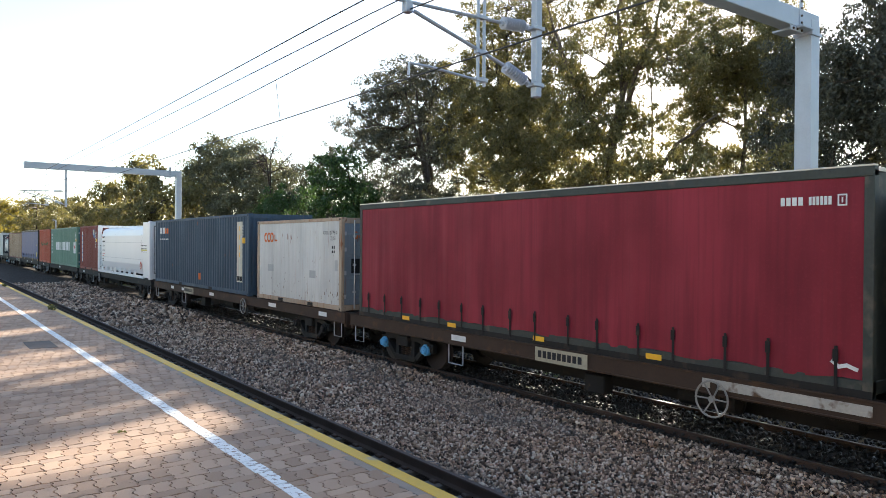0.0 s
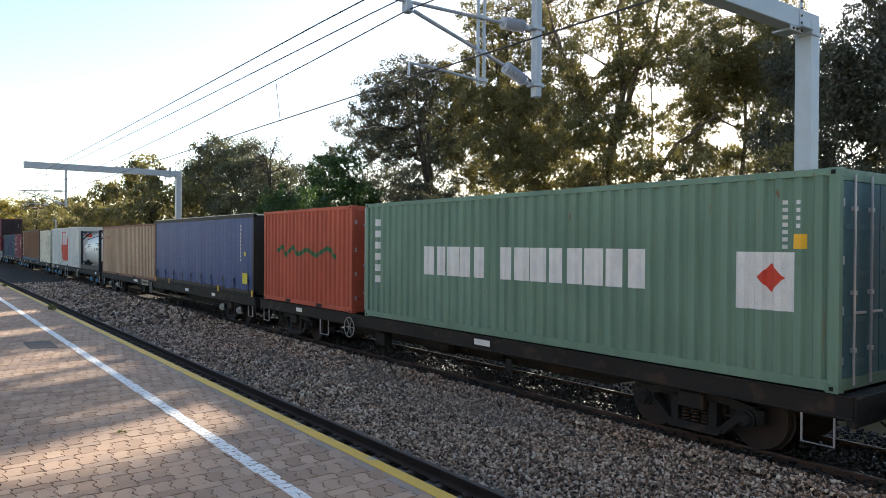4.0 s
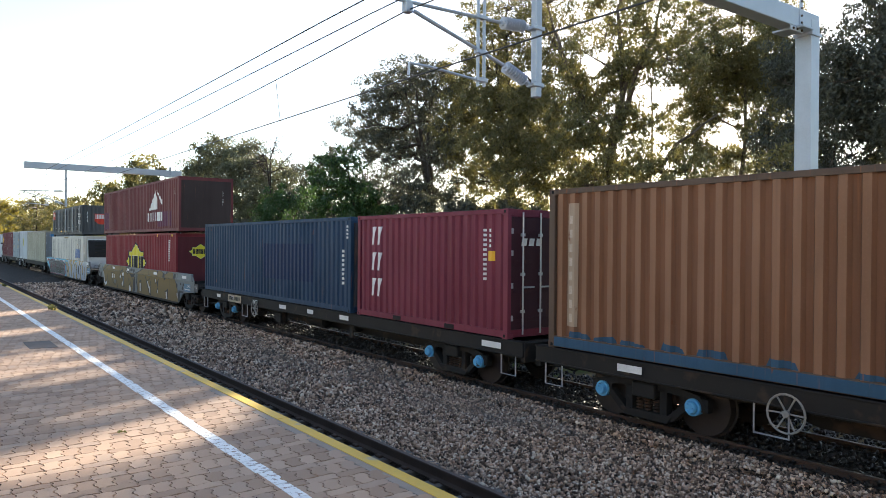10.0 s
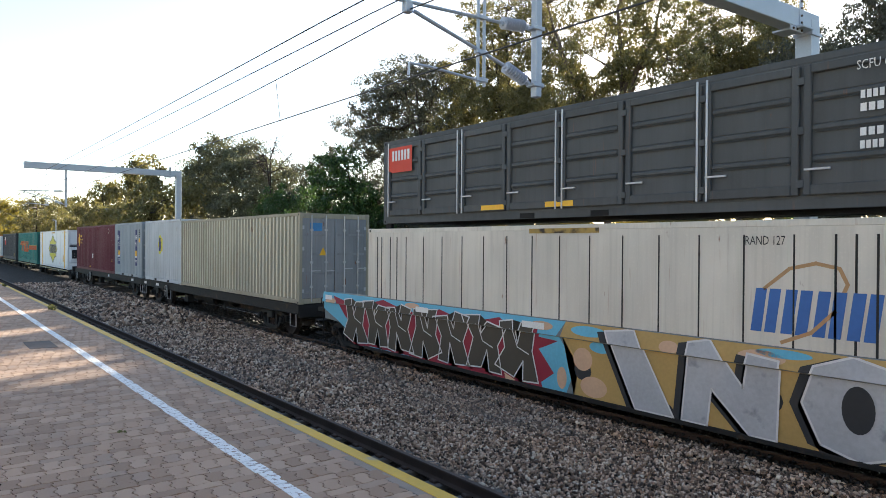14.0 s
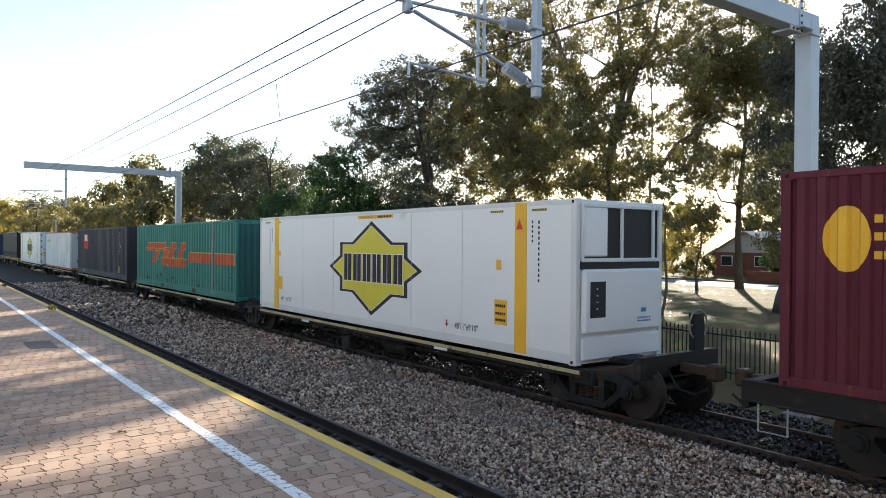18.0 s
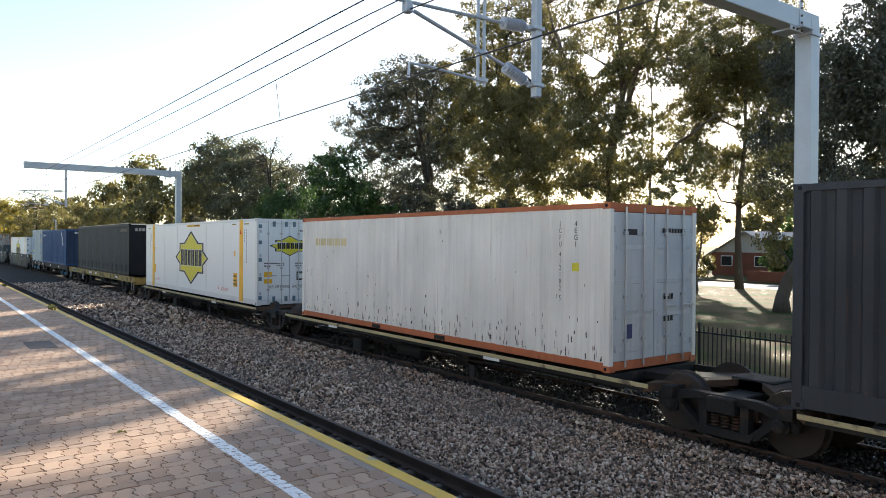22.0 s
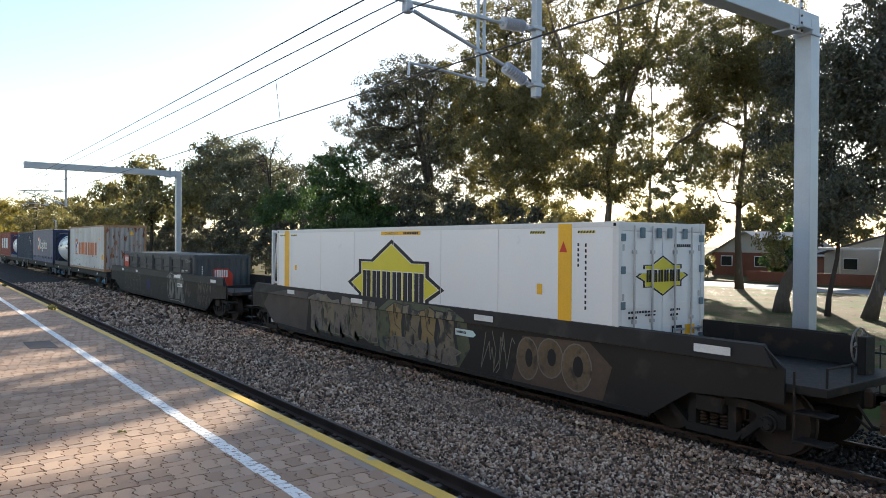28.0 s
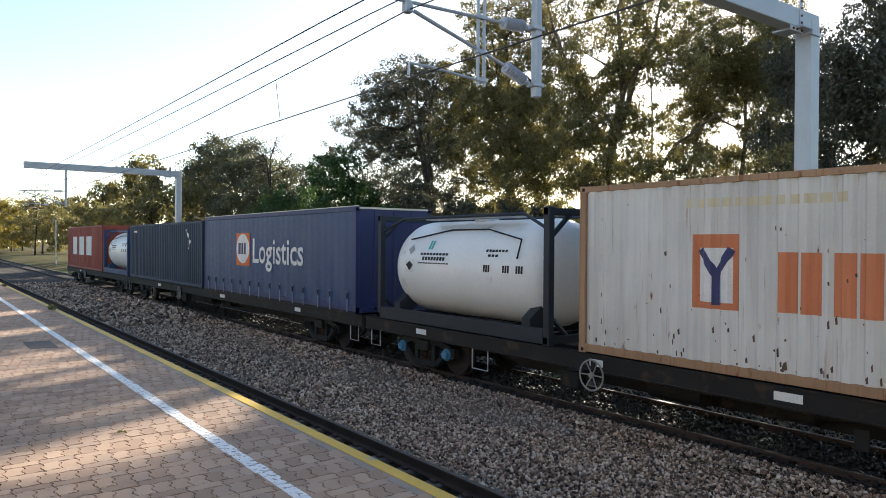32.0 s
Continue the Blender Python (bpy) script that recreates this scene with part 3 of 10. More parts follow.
def tank_container(s_rear, z, h, frame_mat, tank_mat, label):
    """A twenty-foot tank in an open frame."""
    L = 6.058
    hl = L / 2
    c = thing("tank_container", label, "tank container", "containers on the train")
    for x in (-hl, hl - 0.15):
        for y in (-W2, W2 - 0.15):
            part("frame_post", M().box(x, x + 0.15, y, y + 0.15, 0, h, 0.01), frame_mat, c)
        part("frame_beam", M().box(x, x + 0.13, -W2, W2, h - 0.16, h - 0.02, 0.01), frame_mat, c)
        part("frame_beam", M().box(x, x + 0.13, -W2, W2, 0.02, 0.16, 0.01), frame_mat, c)
        for sy in (-1, 1):
            part("frame_brace", M().tube([(x + 0.07, sy * (W2 - 0.1), h - 0.6), (x + 0.07, sy * 0.55, h - 0.1)], 0.05, 6), frame_mat, c)
            part("frame_brace", M().tube([(x + 0.07, sy * (W2 - 0.1), 0.55), (x + 0.07, sy * 0.6, 0.1)], 0.05, 6), frame_mat, c)
    for sy in (-1, 1):
        y = sy * (W2 - 0.07)
        part("side_beam", M().box(-hl + 0.15, hl - 0.15, y - 0.07, y + 0.07, 0.02, 0.30, 0.008), frame_mat, c)
        part("top_beam", M().tube([(-hl + 0.1, y, h - 0.42), (-hl + 0.9, y * 0.86, h - 0.11), (hl - 0.9, y * 0.86, h - 0.11), (hl - 0.1, y, h - 0.42)], 0.035, 6), frame_mat, c)
    prof = [(-2.72, 0.0), (-2.72, 0.35), (-2.68, 0.62), (-2.58, 0.86), (-2.42, 1.02), (-2.25, 1.09), (-2.1, 1.11), (2.1, 1.11), (2.25, 1.09), (2.42, 1.02), (2.58, 0.86), (2.68, 0.62), (2.72, 0.35), (2.72, 0.0)]
    part("tank", M().lathe(0, (0, 0, 1.31), [(s, max(r, 0.01)) for s, r in prof], 40), tank_mat, c, "smooth white insulated tank", True)
    part("manlid", M().lathe(2, (-0.2, 0, 2.38), [(0, 0.28), (0.1, 0.28), (0.12, 0.2)], 16), RODS, c)
    part("walkway", M().box(-1.6, 1.6, -0.75, -0.35, 2.44, 2.47, 0.004), RODS, c)
    for x in (-2.3, 2.3):
        for pts in ([(-1.1, 0.2), (-0.75, 0.2), (-0.35, 0.62), (-0.75, 0.72), (-1.1, 0.45)], [(1.1, 0.2), (1.1, 0.45), (0.75, 0.72), (0.35, 0.62), (0.75, 0.2)]):
            part("saddle", recalc(M().endslab(pts, x - 0.12, x + 0.12).mesh("saddle")), frame_mat, c)
    part("drip_rail", M().tube([(-1.9, -0.95, 1.98), (-0.6, -0.7, 2.2), (0.7, -0.7, 2.2), (2.0, -0.95, 1.98), (2.05, -1.12, 1.6)], 0.018, 6), BLACK, c)
    # printing on the curved shell
    def shell(name, polys, material, lift=0.006):
        m = M()
        for p in polys:
            m.add([(x, -math.sqrt(max(0.01, (1.11 + lift) ** 2 - (zz - 1.31) ** 2)), zz) for x, zz in p], [tuple(range(len(p)))])
        part(name, m, material, c)
    grey = INK
    shell("printing", bars(-1.35, -0.25, 1.62, 1.67, 9), grey)
    shell("printing", bars(-1.25, -0.35, 1.50, 1.58, 8), grey)
    shell("printing", bars(-1.4, -0.2, 1.42, 1.45, 12), grey)
    shell("printing", bars(-1.1, -0.9, 1.75, 1.95, 2), surface("teal_mark", (0.05, 0.35, 0.33), 0.5))
    shell("printing", bars(1.0, 1.7, 1.72, 1.77, 7), grey)
    shell("printing", bars(1.1, 1.45, 1.62, 1.67, 3), grey)
    for x0 in (1.0, 1.6, 2.0):
        shell("printing", bars(x0, x0 + 0.22, 1.3, 1.45, 3), grey)
    shell("hazard_plate", [[(-1.95, 1.2), (-1.55, 1.2), (-1.55, 1.5), (-1.95, 1.5)]], WHITEMARK)
    shell("hazard_mark", [[(-1.75, 1.24), (-1.60, 1.38), (-1.75, 1.47), (-1.9, 1.38)]], INK, 0.012)
    shell("hazard_mark", [[(-1.75, 1.62), (-1.62, 1.74), (-1.75, 1.86), (-1.88, 1.74)]], surface("grey_diamond", (0.35, 0.35, 0.35), 0.6), 0.012)
    on_train(c, s_rear + hl, z)
    return c


# ---- wagons ----
WHEELSETS = []


def wheelset_mesh():
    m = M()
    m.tube([(0, -1.02, 0), (0, 1.02, 0)], 0.08, 10)
    for sy in (-1, 1):
        prof = [(-0.075, 0.30), (-0.075, 0.455), (-0.04, 0.462), (0.045, 0.468), (0.05, 0.495), (0.075, 0.495), (0.075, 0.30), (0.03, 0.28), (0.03, 0.14), (0.08, 0.12), (0.08, 0.08)]
        m.lathe(1, (0, sy * 0.715, 0), [(-s * sy, r) for s, r in prof] if sy > 0 else [(s, r) for s, r in prof], 28)
    me = m.mesh("wheelset")
    recalc(me)
    me.materials.append(WHEEL)
    return me


WSET = wheelset_mesh()


def frame_mesh():
    """One cast side frame of a three-piece bogie, seen outline in x and z."""
    m = M()
    y0, y1 = -0.07, 0.07
    m.slab([(-1.12, 0.50), (-0.98, 0.66), (-0.55, 0.74), (0.55, 0.74), (0.98, 0.66), (1.12, 0.50), (1.02, 0.46), (0.92, 0.55), (0.5, 0.62), (-0.5, 0.62), (-0.92, 0.55), (-1.02, 0.46)][::-1], y0, y1)
    for s in (-1, 1):
        m.slab([(s * 0.98, 0.60), (s * 0.82, 0.60), (s * 0.36, 0.20), (s * 0.50, 0.17)][::s], y0, y1)
        m.slab([(s * 0.40, 0.64), (s * 0.27, 0.64), (s * 0.27, 0.2), (s * 0.40, 0.2)][::s], y0, y1)
        m.slab([(s * 1.13, 0.62), (s * 0.72, 0.62), (s * 0.72, 0.42), (s * 1.13, 0.42)][::s], y0 + 0.01, y1 - 0.01)
    m.slab([(-0.50, 0.25), (-0.42, 0.13), (0.42, 0.13), (0.50, 0.25)], y0 - 0.02, y1 + 0.02)
    me = m.mesh("side_frame")
    recalc(me)
    me.materials.append(BLACK)
    return me


SFRAME = frame_mesh()
SPRING = M()
for k in range(3):
    for j in range(4):
        SPRING.lathe(2, (-0.17 + 0.17 * k, 0, 0.26 + j * 0.05), [(0, 0.05), (0.015, 0.065), (0.03, 0.05)], 10)
SPRING = SPRING.mesh("spring")
SPRING.materials.append(RUSTY)
CAPMESH = {}


def cap_mesh(mat):
    if mat.name not in CAPMESH:
        m = M().lathe(1, (0, 0, 0), [(-0.13, 0.05), (-0.13, 0.085), (-0.10, 0.10), (-0.06, 0.10), (-0.06, 0.135), (0.06, 0.135)], 14)
        for a in range(3):
            m.lathe(1, (0.06 * math.cos(a * 2.1), -0.0, 0.06 * math.sin(a * 2.1)), [(-0.15, 0.015), (-0.12, 0.015)], 6)
        me = recalc(m.mesh("bearing_cap"))
        me.materials.append(mat)
        CAPMESH[mat.name] = me
    return CAPMESH[mat.name]


def bogie(wagon, x, caps, s):
    b = part("bogie", M().box(x - 0.22, x + 0.22, -1.15, 1.15, 0.48, 0.72, 0.02).box(x - 0.35, x + 0.35, -0.3, 0.3, 0.7, 0.9, 0.02), BLACK, wagon, "dark cast steel bogie")
    for sy in (-1, 1):
        f = part("side_frame", SFRAME, None, b)
        f.location = (x, sy * 0.99, 0)
        g = tagged(part("spring", SPRING, None, b), kind="stuff")
        g.location = (x, sy * 0.99, 0)
    for dx in (-0.89, 0.89):
        w = part("wheelset", WSET, None, b)
        WHEELSETS.append((w, x + dx, s))
        q = part("bearing_cap", cap_mesh(caps), None, b)
        q.location = (x + dx, -1.04, 0.48)
    part("brake_shoe", M().box(x - 0.42, x - 0.34, -0.85, 0.85, 0.4, 0.55, 0.01).box(x + 0.34, x + 0.42, -0.85, 0.85, 0.4, 0.55, 0.01), RUSTY, b)
    return b


HANDWHEEL = M()
for i in range(20):
    a0, a1 = 2 * math.pi * i / 20, 2 * math.pi * (i + 1) / 20
    HANDWHEEL.tube([(0.26 * math.cos(a0), 0, 0.26 * math.sin(a0)), (0.26 * math.cos(a1), 0, 0.26 * math.sin(a1))], 0.016, 5, False)
for i in range(6):
    a0 = 2 * math.pi * i / 6
    HANDWHEEL.tube([(0, 0.03, 0), (0.25 * math.cos(a0), 0, 0.25 * math.sin(a0))], 0.013, 5, False)
HANDWHEEL.lathe(1, (0, 0.02, 0), [(-0.04, 0.05), (0.04, 0.05)], 8)
HANDWHEEL = HANDWHEEL.mesh("handbrake_wheel")
HANDWHEEL.materials.append(surface("grey_handwheel", (0.26, 0.25, 0.23), 0.6, 0, 0.2, 3, 30))


def coupler(wagon, x, d):
    """Knuckle coupler at an end; d: which way it points."""
    m = M().box(min(x, x + d * 0.55), max(x, x + d * 0.55), -0.07, 0.07, 0.78, 0.94, 0.02)
    x1 = x + d * 0.55
    m.box(min(x1, x1 + d * 0.24), max(x1, x1 + d * 0.24), -0.15, 0.11, 0.72, 1.0, 0.04)
    part("coupler", m, RUSTY, wagon)
    part("brake_hose", M().tube([(x, -0.35, 0.8), (x + d * 0.2, -0.37, 0.55), (x + d * 0.5, -0.33, 0.5), (x + d * 0.7, -0.3, 0.62)], 0.022, 6), BLACK, wagon)


def hoop(wagon, x, w, z0, z1, mat=None, y=-1.2):
    part("step_hoop", M().tube([(x - w / 2, y, z1), (x - w / 2, y, z0), (x + w / 2, y, z0), (x + w / 2, y, z1)], 0.016, 6), mat or RODS, wagon)


def gear(wagon, hl, z, seed):
    """Brake cylinder, pipes, reservoir and hangers under the frame."""
    r = random.Random(seed)
    x = r.uniform(-1.2, 0.6)
    part("brake_reservoir", M().lathe(0, (x, -0.55, z - 0.22), [(-0.55, 0.05), (-0.5, 0.17), (0.5, 0.17), (0.55, 0.05)], 14), BLACK, wagon)
    part("brake_cylinder", M().lathe(0, (x + 2.0, -0.4, z - 0.2), [(-0.25, 0.16), (0.2, 0.16), (0.25, 0.06), (0.6, 0.03)], 12), BLACK, wagon)
    part("brake_pipe", M().tube([(-hl + 0.3, -0.8, z - 0.1), (hl - 0.3, -0.8, z - 0.1)], 0.025, 6), BLACK, wagon)
    part("valve_box", M().box(x - 2.2, x - 1.75, -1.05, -0.8, z - 0.42, z - 0.1, 0.02), BLACK, wagon)
    part("hanger_plate", M().box(x + 3.0, x + 3.18, -1.16, -1.14, z - 0.36, z - 0.1, 0.003), BLACK, wagon)


def flat_wagon(s0, s1, mat, caps, label, top=1.07, plates=(), wheel=None, inset=2.4, deep=0.30, numbers=None, yellow_hoops=False):
    """A skeletal container flat: side sills, centre sill, cross beams, bogies."""
    L = s1 - s0
    hl = L / 2
    s = (s0 + s1) / 2
    w = thing("flat_wagon", label, "freight wagon", "wagons of the train")
    for y in (-1.235, 1.155):
        part("side_sill", M().box(-hl, hl, y, y + 0.08, top - deep, top, 0.01), mat, w)
    part("sill_flange", M().box(-hl, hl, -1.26, -1.1, top - 0.025, top, 0.006), mat, w)
    part("sill_flange", M().box(-hl, hl, -1.26, -1.1, top - deep, top - deep + 0.025, 0.006), mat, w)
    m = M()
    q = hl - 4.2
    m.slab([(-hl, top - 0.1), (-hl, top - 0.42), (-q - 0.6, top - 0.42), (-q + 0.6, top - 0.72), (q - 0.6, top - 0.72), (q + 0.6, top - 0.42), (hl, top - 0.42), (hl, top - 0.1)], -0.22, 0.22)
    part("centre_sill", recalc(m.mesh("centre_sill")), BLACK, w)
    n = int(L / 2.3)
    for i in range(n + 1):
        x = -hl + 0.1 + (L - 0.2) * i / n
        part("cross_beam", M().box(x - 0.09, x + 0.09, -1.16, 1.16, top - 0.26, top - 0.012, 0.006), BLACK, w)
    for x in (-hl + 0.04, hl - 0.04):
        part("headstock", M().box(x - 0.06, x + 0.06, -1.2, 1.2, top - 0.4, top - 0.02, 0.01), mat, w)
    for x in (-hl + inset, hl - inset):
        bogie(w, x, caps, s)
        part("deck_plate", M().box(x - 0.9, x + 0.9, -1.1, 1.1, top - 0.03, top - 0.008), BLACK, w)
    coupler(w, -hl, -1)
    coupler(w, hl, 1)
    gear(w, hl, top - 0.3, int(abs(s) * 10))
    for x in (-hl + 0.45, hl - 0.45):
        hoop(w, x, 0.42, 0.38, top - 0.1)
    hoop(w, -hl + inset + 2.2, 0.5, 0.35, top - deep)
    prof = [(-hl, -1.26), (hl, -1.26)]
    for x, wd in plates:
        decal(w, "reflector_plate", [rect(x, x + wd, top - 0.20, top - 0.08)], WHITEMARK, prof, 0.006)
    if numbers is not None:
        decal(w, "number_panel", [rect(numbers, numbers + 1.3, top - deep + 0.01, top - 0.03)], surface("dirty_cream", (0.42, 0.38, 0.28), 0.7, 0, 0.25), prof, 0.005)
        decal(w, "number_marking", bars(numbers + 0.08, numbers + 1.2, top - deep + 0.08, top - 0.09, 9), INK, prof, 0.009)
    if wheel is not None:
        h = part("handbrake_wheel", HANDWHEEL, None, w)
        h.location = (wheel, -1.33, 0.72)
        part("handbrake_bracket", M().box(wheel - 0.05, wheel + 0.05, -1.3, -1.2, 0.66, top - 0.1, 0.006), mat, w)
    on_train(w, s, 0)
    return w


def well_wagon(s0, s1, mat, top_mat, label, front_wheel=True, plates=()):
    """A well wagon with deep sides between its bogies."""
    L = s1 - s0
    hl = L / 2
    s = (s0 + s1) / 2
    w = thing("well_wagon", label, "well wagon", "wagons of the train")
    e = hl - 0.55
    a = hl - 2.75
    side = [(-a, 0.25), (a, 0.25), (a + 0.45, 0.55), (a + 0.75, 0.74), (e - 0.25, 0.82), (e, 0.82), (e, 1.30), (e - 0.3, 1.58), (-e + 0.3, 1.58), (-e, 1.30), (-e, 0.82), (-e + 0.25, 0.82), (-a - 0.75, 0.74), (-a - 0.45, 0.55)]
    for y0, y1 in ((-1.235, -1.195), (1.195, 1.235)):
        m = M().slab(side, y0, y1)
        part("side_panel", recalc(m.mesh("side_panel")), mat, w)
    m = M()
    m.add([(-e + 0.3, -1.25, 1.58), (e - 0.3, -1.25, 1.58), (e - 0.1, -1.30, 1.30), (-e + 0.1, -1.30, 1.30), (-e + 0.3, -1.17, 1.60), (e - 0.3, -1.17, 1.60), (e - 0.1, -1.2, 1.28), (-e + 0.1, -1.2, 1.28)],
          [(3, 2, 1, 0), (0, 1, 5, 4), (2, 3, 7, 6), (1, 2, 6, 5), (3, 0, 4, 7)])
    part("top_chord", recalc(m.mesh("top_chord")), top_mat, w, "sloping upper flange")
    part("top_chord", M().box(-e + 0.3, e - 0.3, 1.17, 1.25, 1.28, 1.58), mat, w)
    part("bottom_chord", M().box(-a, a, -1.26, -1.19, 0.22, 0.30, 0.01), BLACK, w)
    part("floor", M().box(-a, a, -1.19, 1.19, 0.28, 0.36), BLACK, w)
    for d in (-1, 1):
        x0, x1 = sorted((d * (a + 0.05), d * hl))
        part("end_platform", M().box(x0, x1, -1.19, 1.19, 0.98, 1.10, 0.01), BLACK, w)
        part("end_wall", M().box(d * (a + 0.1) - 0.05, d * (a + 0.1) + 0.05, -1.19, 1.19, 0.36, 1.2, 0.01), BLACK, w)
        part("draft_sill", M().box(min(d * a, d * hl), max(d * a, d * hl), -0.25, 0.25, 0.72, 0.99, 0.01), BLACK, w)
        part("far_side_wing", M().box(min(d * a, d * (hl - 0.6)), max(d * a, d * (hl - 0.6)), 1.15, 1.19, 1.1, 1.56, 0.01), BLACK, w)
        bogie(w, d * (hl - 1.75), BLACK, s)
        coupler(w, d * hl, d)
        part("step_post", M().tube([(d * (hl - 0.42), -1.22, 1.28), (d * (hl - 0.42), -1.22, 0.32)], 0.018, 6), BLACK, w)
        for zz in (0.34, 0.72):
            part("step_plate", M().box(d * (hl - 0.2) - 0.24, d * (hl - 0.2) + 0.24, -1.24, -0.95, zz, zz + 0.03, 0.006), BLACK, w)
        part("grab_rail", M().tube([(d * (hl - 0.05), -1.1, 1.1), (d * (hl - 0.05), -1.1, 1.35), (d * (hl - 0.05), -0.4, 1.35), (d * (hl - 0.05), -0.4, 1.1)], 0.018, 6), BLACK, w)
    if front_wheel:
        h = part("handbrake_wheel", HANDWHEEL, None, w)
        h.location, h.rotation_euler = (hl - 0.35, 0.5, 1.5), (0, 0, radians(90))
        part("handbrake_stand", M().box(hl - 0.32, hl - 0.2, 0.35, 0.65, 1.1, 1.65, 0.01), BLACK, w)
    prof = [(-e, -1.236), (e, -1.236)]
    cprof = [(-e, -1.262), (e, -1.262)]
    for x, wd in plates:
        decal(w, "reflector_plate", [rect(x, x + wd, 1.38, 1.50)], WHITEMARK, [(-e, -1.30), (e, -1.30)], 0.006)
    on_train(w, s, 0)
    return w, prof, e, a


def motions():
    """The train runs past, slowing very slightly; its wheels turn while they pass the platform."""
    for ob, s, z in TRAIN:
        walk(ob, [(t, pose(s + V * t - SLOWING * t * t / 2, YC, z)) for t in (0.0, 4.0, 8.0, 12.0, 16.0, 20.0, 24.0, 28.0, 32.0)])
    for w, x, s in WHEELSETS:
        near = (-8.0 - (s + x)) / (V - SLOWING * 8)
        t0, t1 = max(0.0, near - 1.2), min(32.0, near + 0.9)
        rows = [(0.0, pose(x, 0, 0.46))] if t0 > 0 else []
        f0, f1 = int(t0 * 30), int(t1 * 30)
        turn = math.degrees((V - SLOWING * max(near, 0)) / 0.46 / 30)
        last = 0
        for f in range(f0, f1 + 1):
            last = turn * (f - f0)
            rows.append((f / 30, pose(x, 0, 0.46, 0, last, 0)))
        if not rows:
            rows = [(0.0, pose(x, 0, 0.46))]
        if rows[-1][0] < 32.0:
            rows.append((32.0, pose(x, 0, 0.46, 0, last, 0)))
        walk(w, rows)

# ---- the train, from its head to its tail ----
def P20(L=6.058):
    return ((-1.25, -0.9), (0.9, 1.25))


def cargo_marks(c, prof, L, h, mat=None):
    codes(c, prof, L / 2 - 0.75, h - 0.35, mat or WHITEMARK)
    plate(c, "warning_plate", L / 2 - 0.62, L / 2 - 0.45, h - 1.05, h - 0.85, YELLOW, prof)


WHITECAP = surface("grey_cap", (0.45, 0.45, 0.43), 0.5, 0.2, 0.15, 3, 30, 0.1, 0.003)
CREAMPANEL = surface("cream_panel", (0.62, 0.58, 0.48), 0.6, 0, 0.15, 2, 30)
NAVY = surface("navy_panel", (0.02, 0.03, 0.12), 0.5, 0, 0.12, 2, 30)
ORANGE = surface("orange_marking", (0.62, 0.14, 0.03), 0.55, 0, 0.15, 2, 30)
SKYBLUE = surface("blue_panel", (0.05, 0.22, 0.45), 0.5, 0, 0.15, 2, 30)

# wagon 1: red curtain-sider and a dark box
w1 = flat_wagon(-16.95, 2.9, RUSTY, BLUECAP, "brown skeletal container wagon with a white handbrake wheel", plates=[(-5.4, 0.5), (6.7, 0.6), (5.2, 0.45)], wheel=0.95, numbers=-2.8)
m_red = paint("red_curtain", (0.225, 0.013, 0.028), 0.0, 0.9, 0.55, 0.22)
# worn white stretch of the sill
decal(w1, "sill_band", [rect(0.75, 3.1, 0.86, 1.0)], surface("worn_white_band", (0.42, 0.40, 0.36), 0.7, 0, 0.2, 2, 25, 0.1, 0.003, (0.12, 0.07, 0.04), 0.6), [(-9.9, -1.26), (9.9, -1.26)], 0.005)
c, pr, ep = curtain_side(-16.5, 12.55, 1.07, 2.88, m_red, "deep red curtain-sided container with dirty grey skirt", surface("dark_green_frame", (0.045, 0.053, 0.047), 0.6, 0, 0.3, 1.2, 18, 0.2, 0.004, (0.10, 0.09, 0.07), 0.35), 16, BLACK, CREAMPANEL)
decal(c, "code_marking", bars(5.1, 5.42, 2.42, 2.53, 4) + bars(5.48, 5.78, 2.42, 2.53, 6), WHITEMARK, pr, 0.02)
decal(c, "code_marking", [rect(5.84, 5.86, 2.40, 2.55), rect(5.94, 5.96, 2.40, 2.55), rect(5.86, 5.94, 2.53, 2.55), rect(5.86, 5.94, 2.40, 2.42), rect(5.89, 5.91, 2.44, 2.51)], WHITEMARK, pr, 0.02)
decal(c, "handwritten_mark", stroke([(5.80, 0.42), (5.88, 0.36), (5.98, 0.39), (6.1, 0.35)], 0.05), WHITEMARK, pr, 0.03)
for x in (-4.2, -2.4, 0.3, 2.9):
    plate(c, "yellow_tab", x, x + 0.3, 0.07, 0.16, YELLOW, [(-6, -W2 - 0.003), (6, -W2 - 0.003)])
container(-3.75, 6.058, 1.07, 2.591, paint("dark_red_box", (0.10, 0.03, 0.03), 0.4), "dark red steel container with rust", pockets=P20())

# wagon 2: worn white box and blue box
flat_wagon(-36.25, -17.25, RUSTY, BLACK, "rust-brown skeletal container wagon with cream number panels", plates=[(-6.6, 0.45), (-1.4, 0.5), (4.4, 0.6), (-5.0, 0.35), (8.0, 0.5)], wheel=2.3, numbers=-4.7)
m_w1 = paint("dirty_white_box", (0.58, 0.58, 0.55), 0.45, 0.35)
c, pr, ep = container(-23.49, 6.058, 1.07, 2.591, m_w1, "dirty white refrigerated-type container with rust-stained corner posts", side=("corr", 0.30, 0.012), end_mat=paint("blue_grey_door", (0.20, 0.24, 0.28), 0.5, 0.4),
                      frame_mat=paint("rusty_white_frame", (0.38, 0.29, 0.21), 1.2, 0.5), pockets=P20())
for i in range(3):
    decal(c, "badge", stroke(disc(-2.3 + i * 0.25, 2.05, 0.10, 0.13, 14) + [disc(-2.3 + i * 0.25, 2.05, 0.10, 0.13, 14)[0]], 0.06), ORANGE, pr, 0.005 + 0.003 * i, False, "faded orange painted ring")
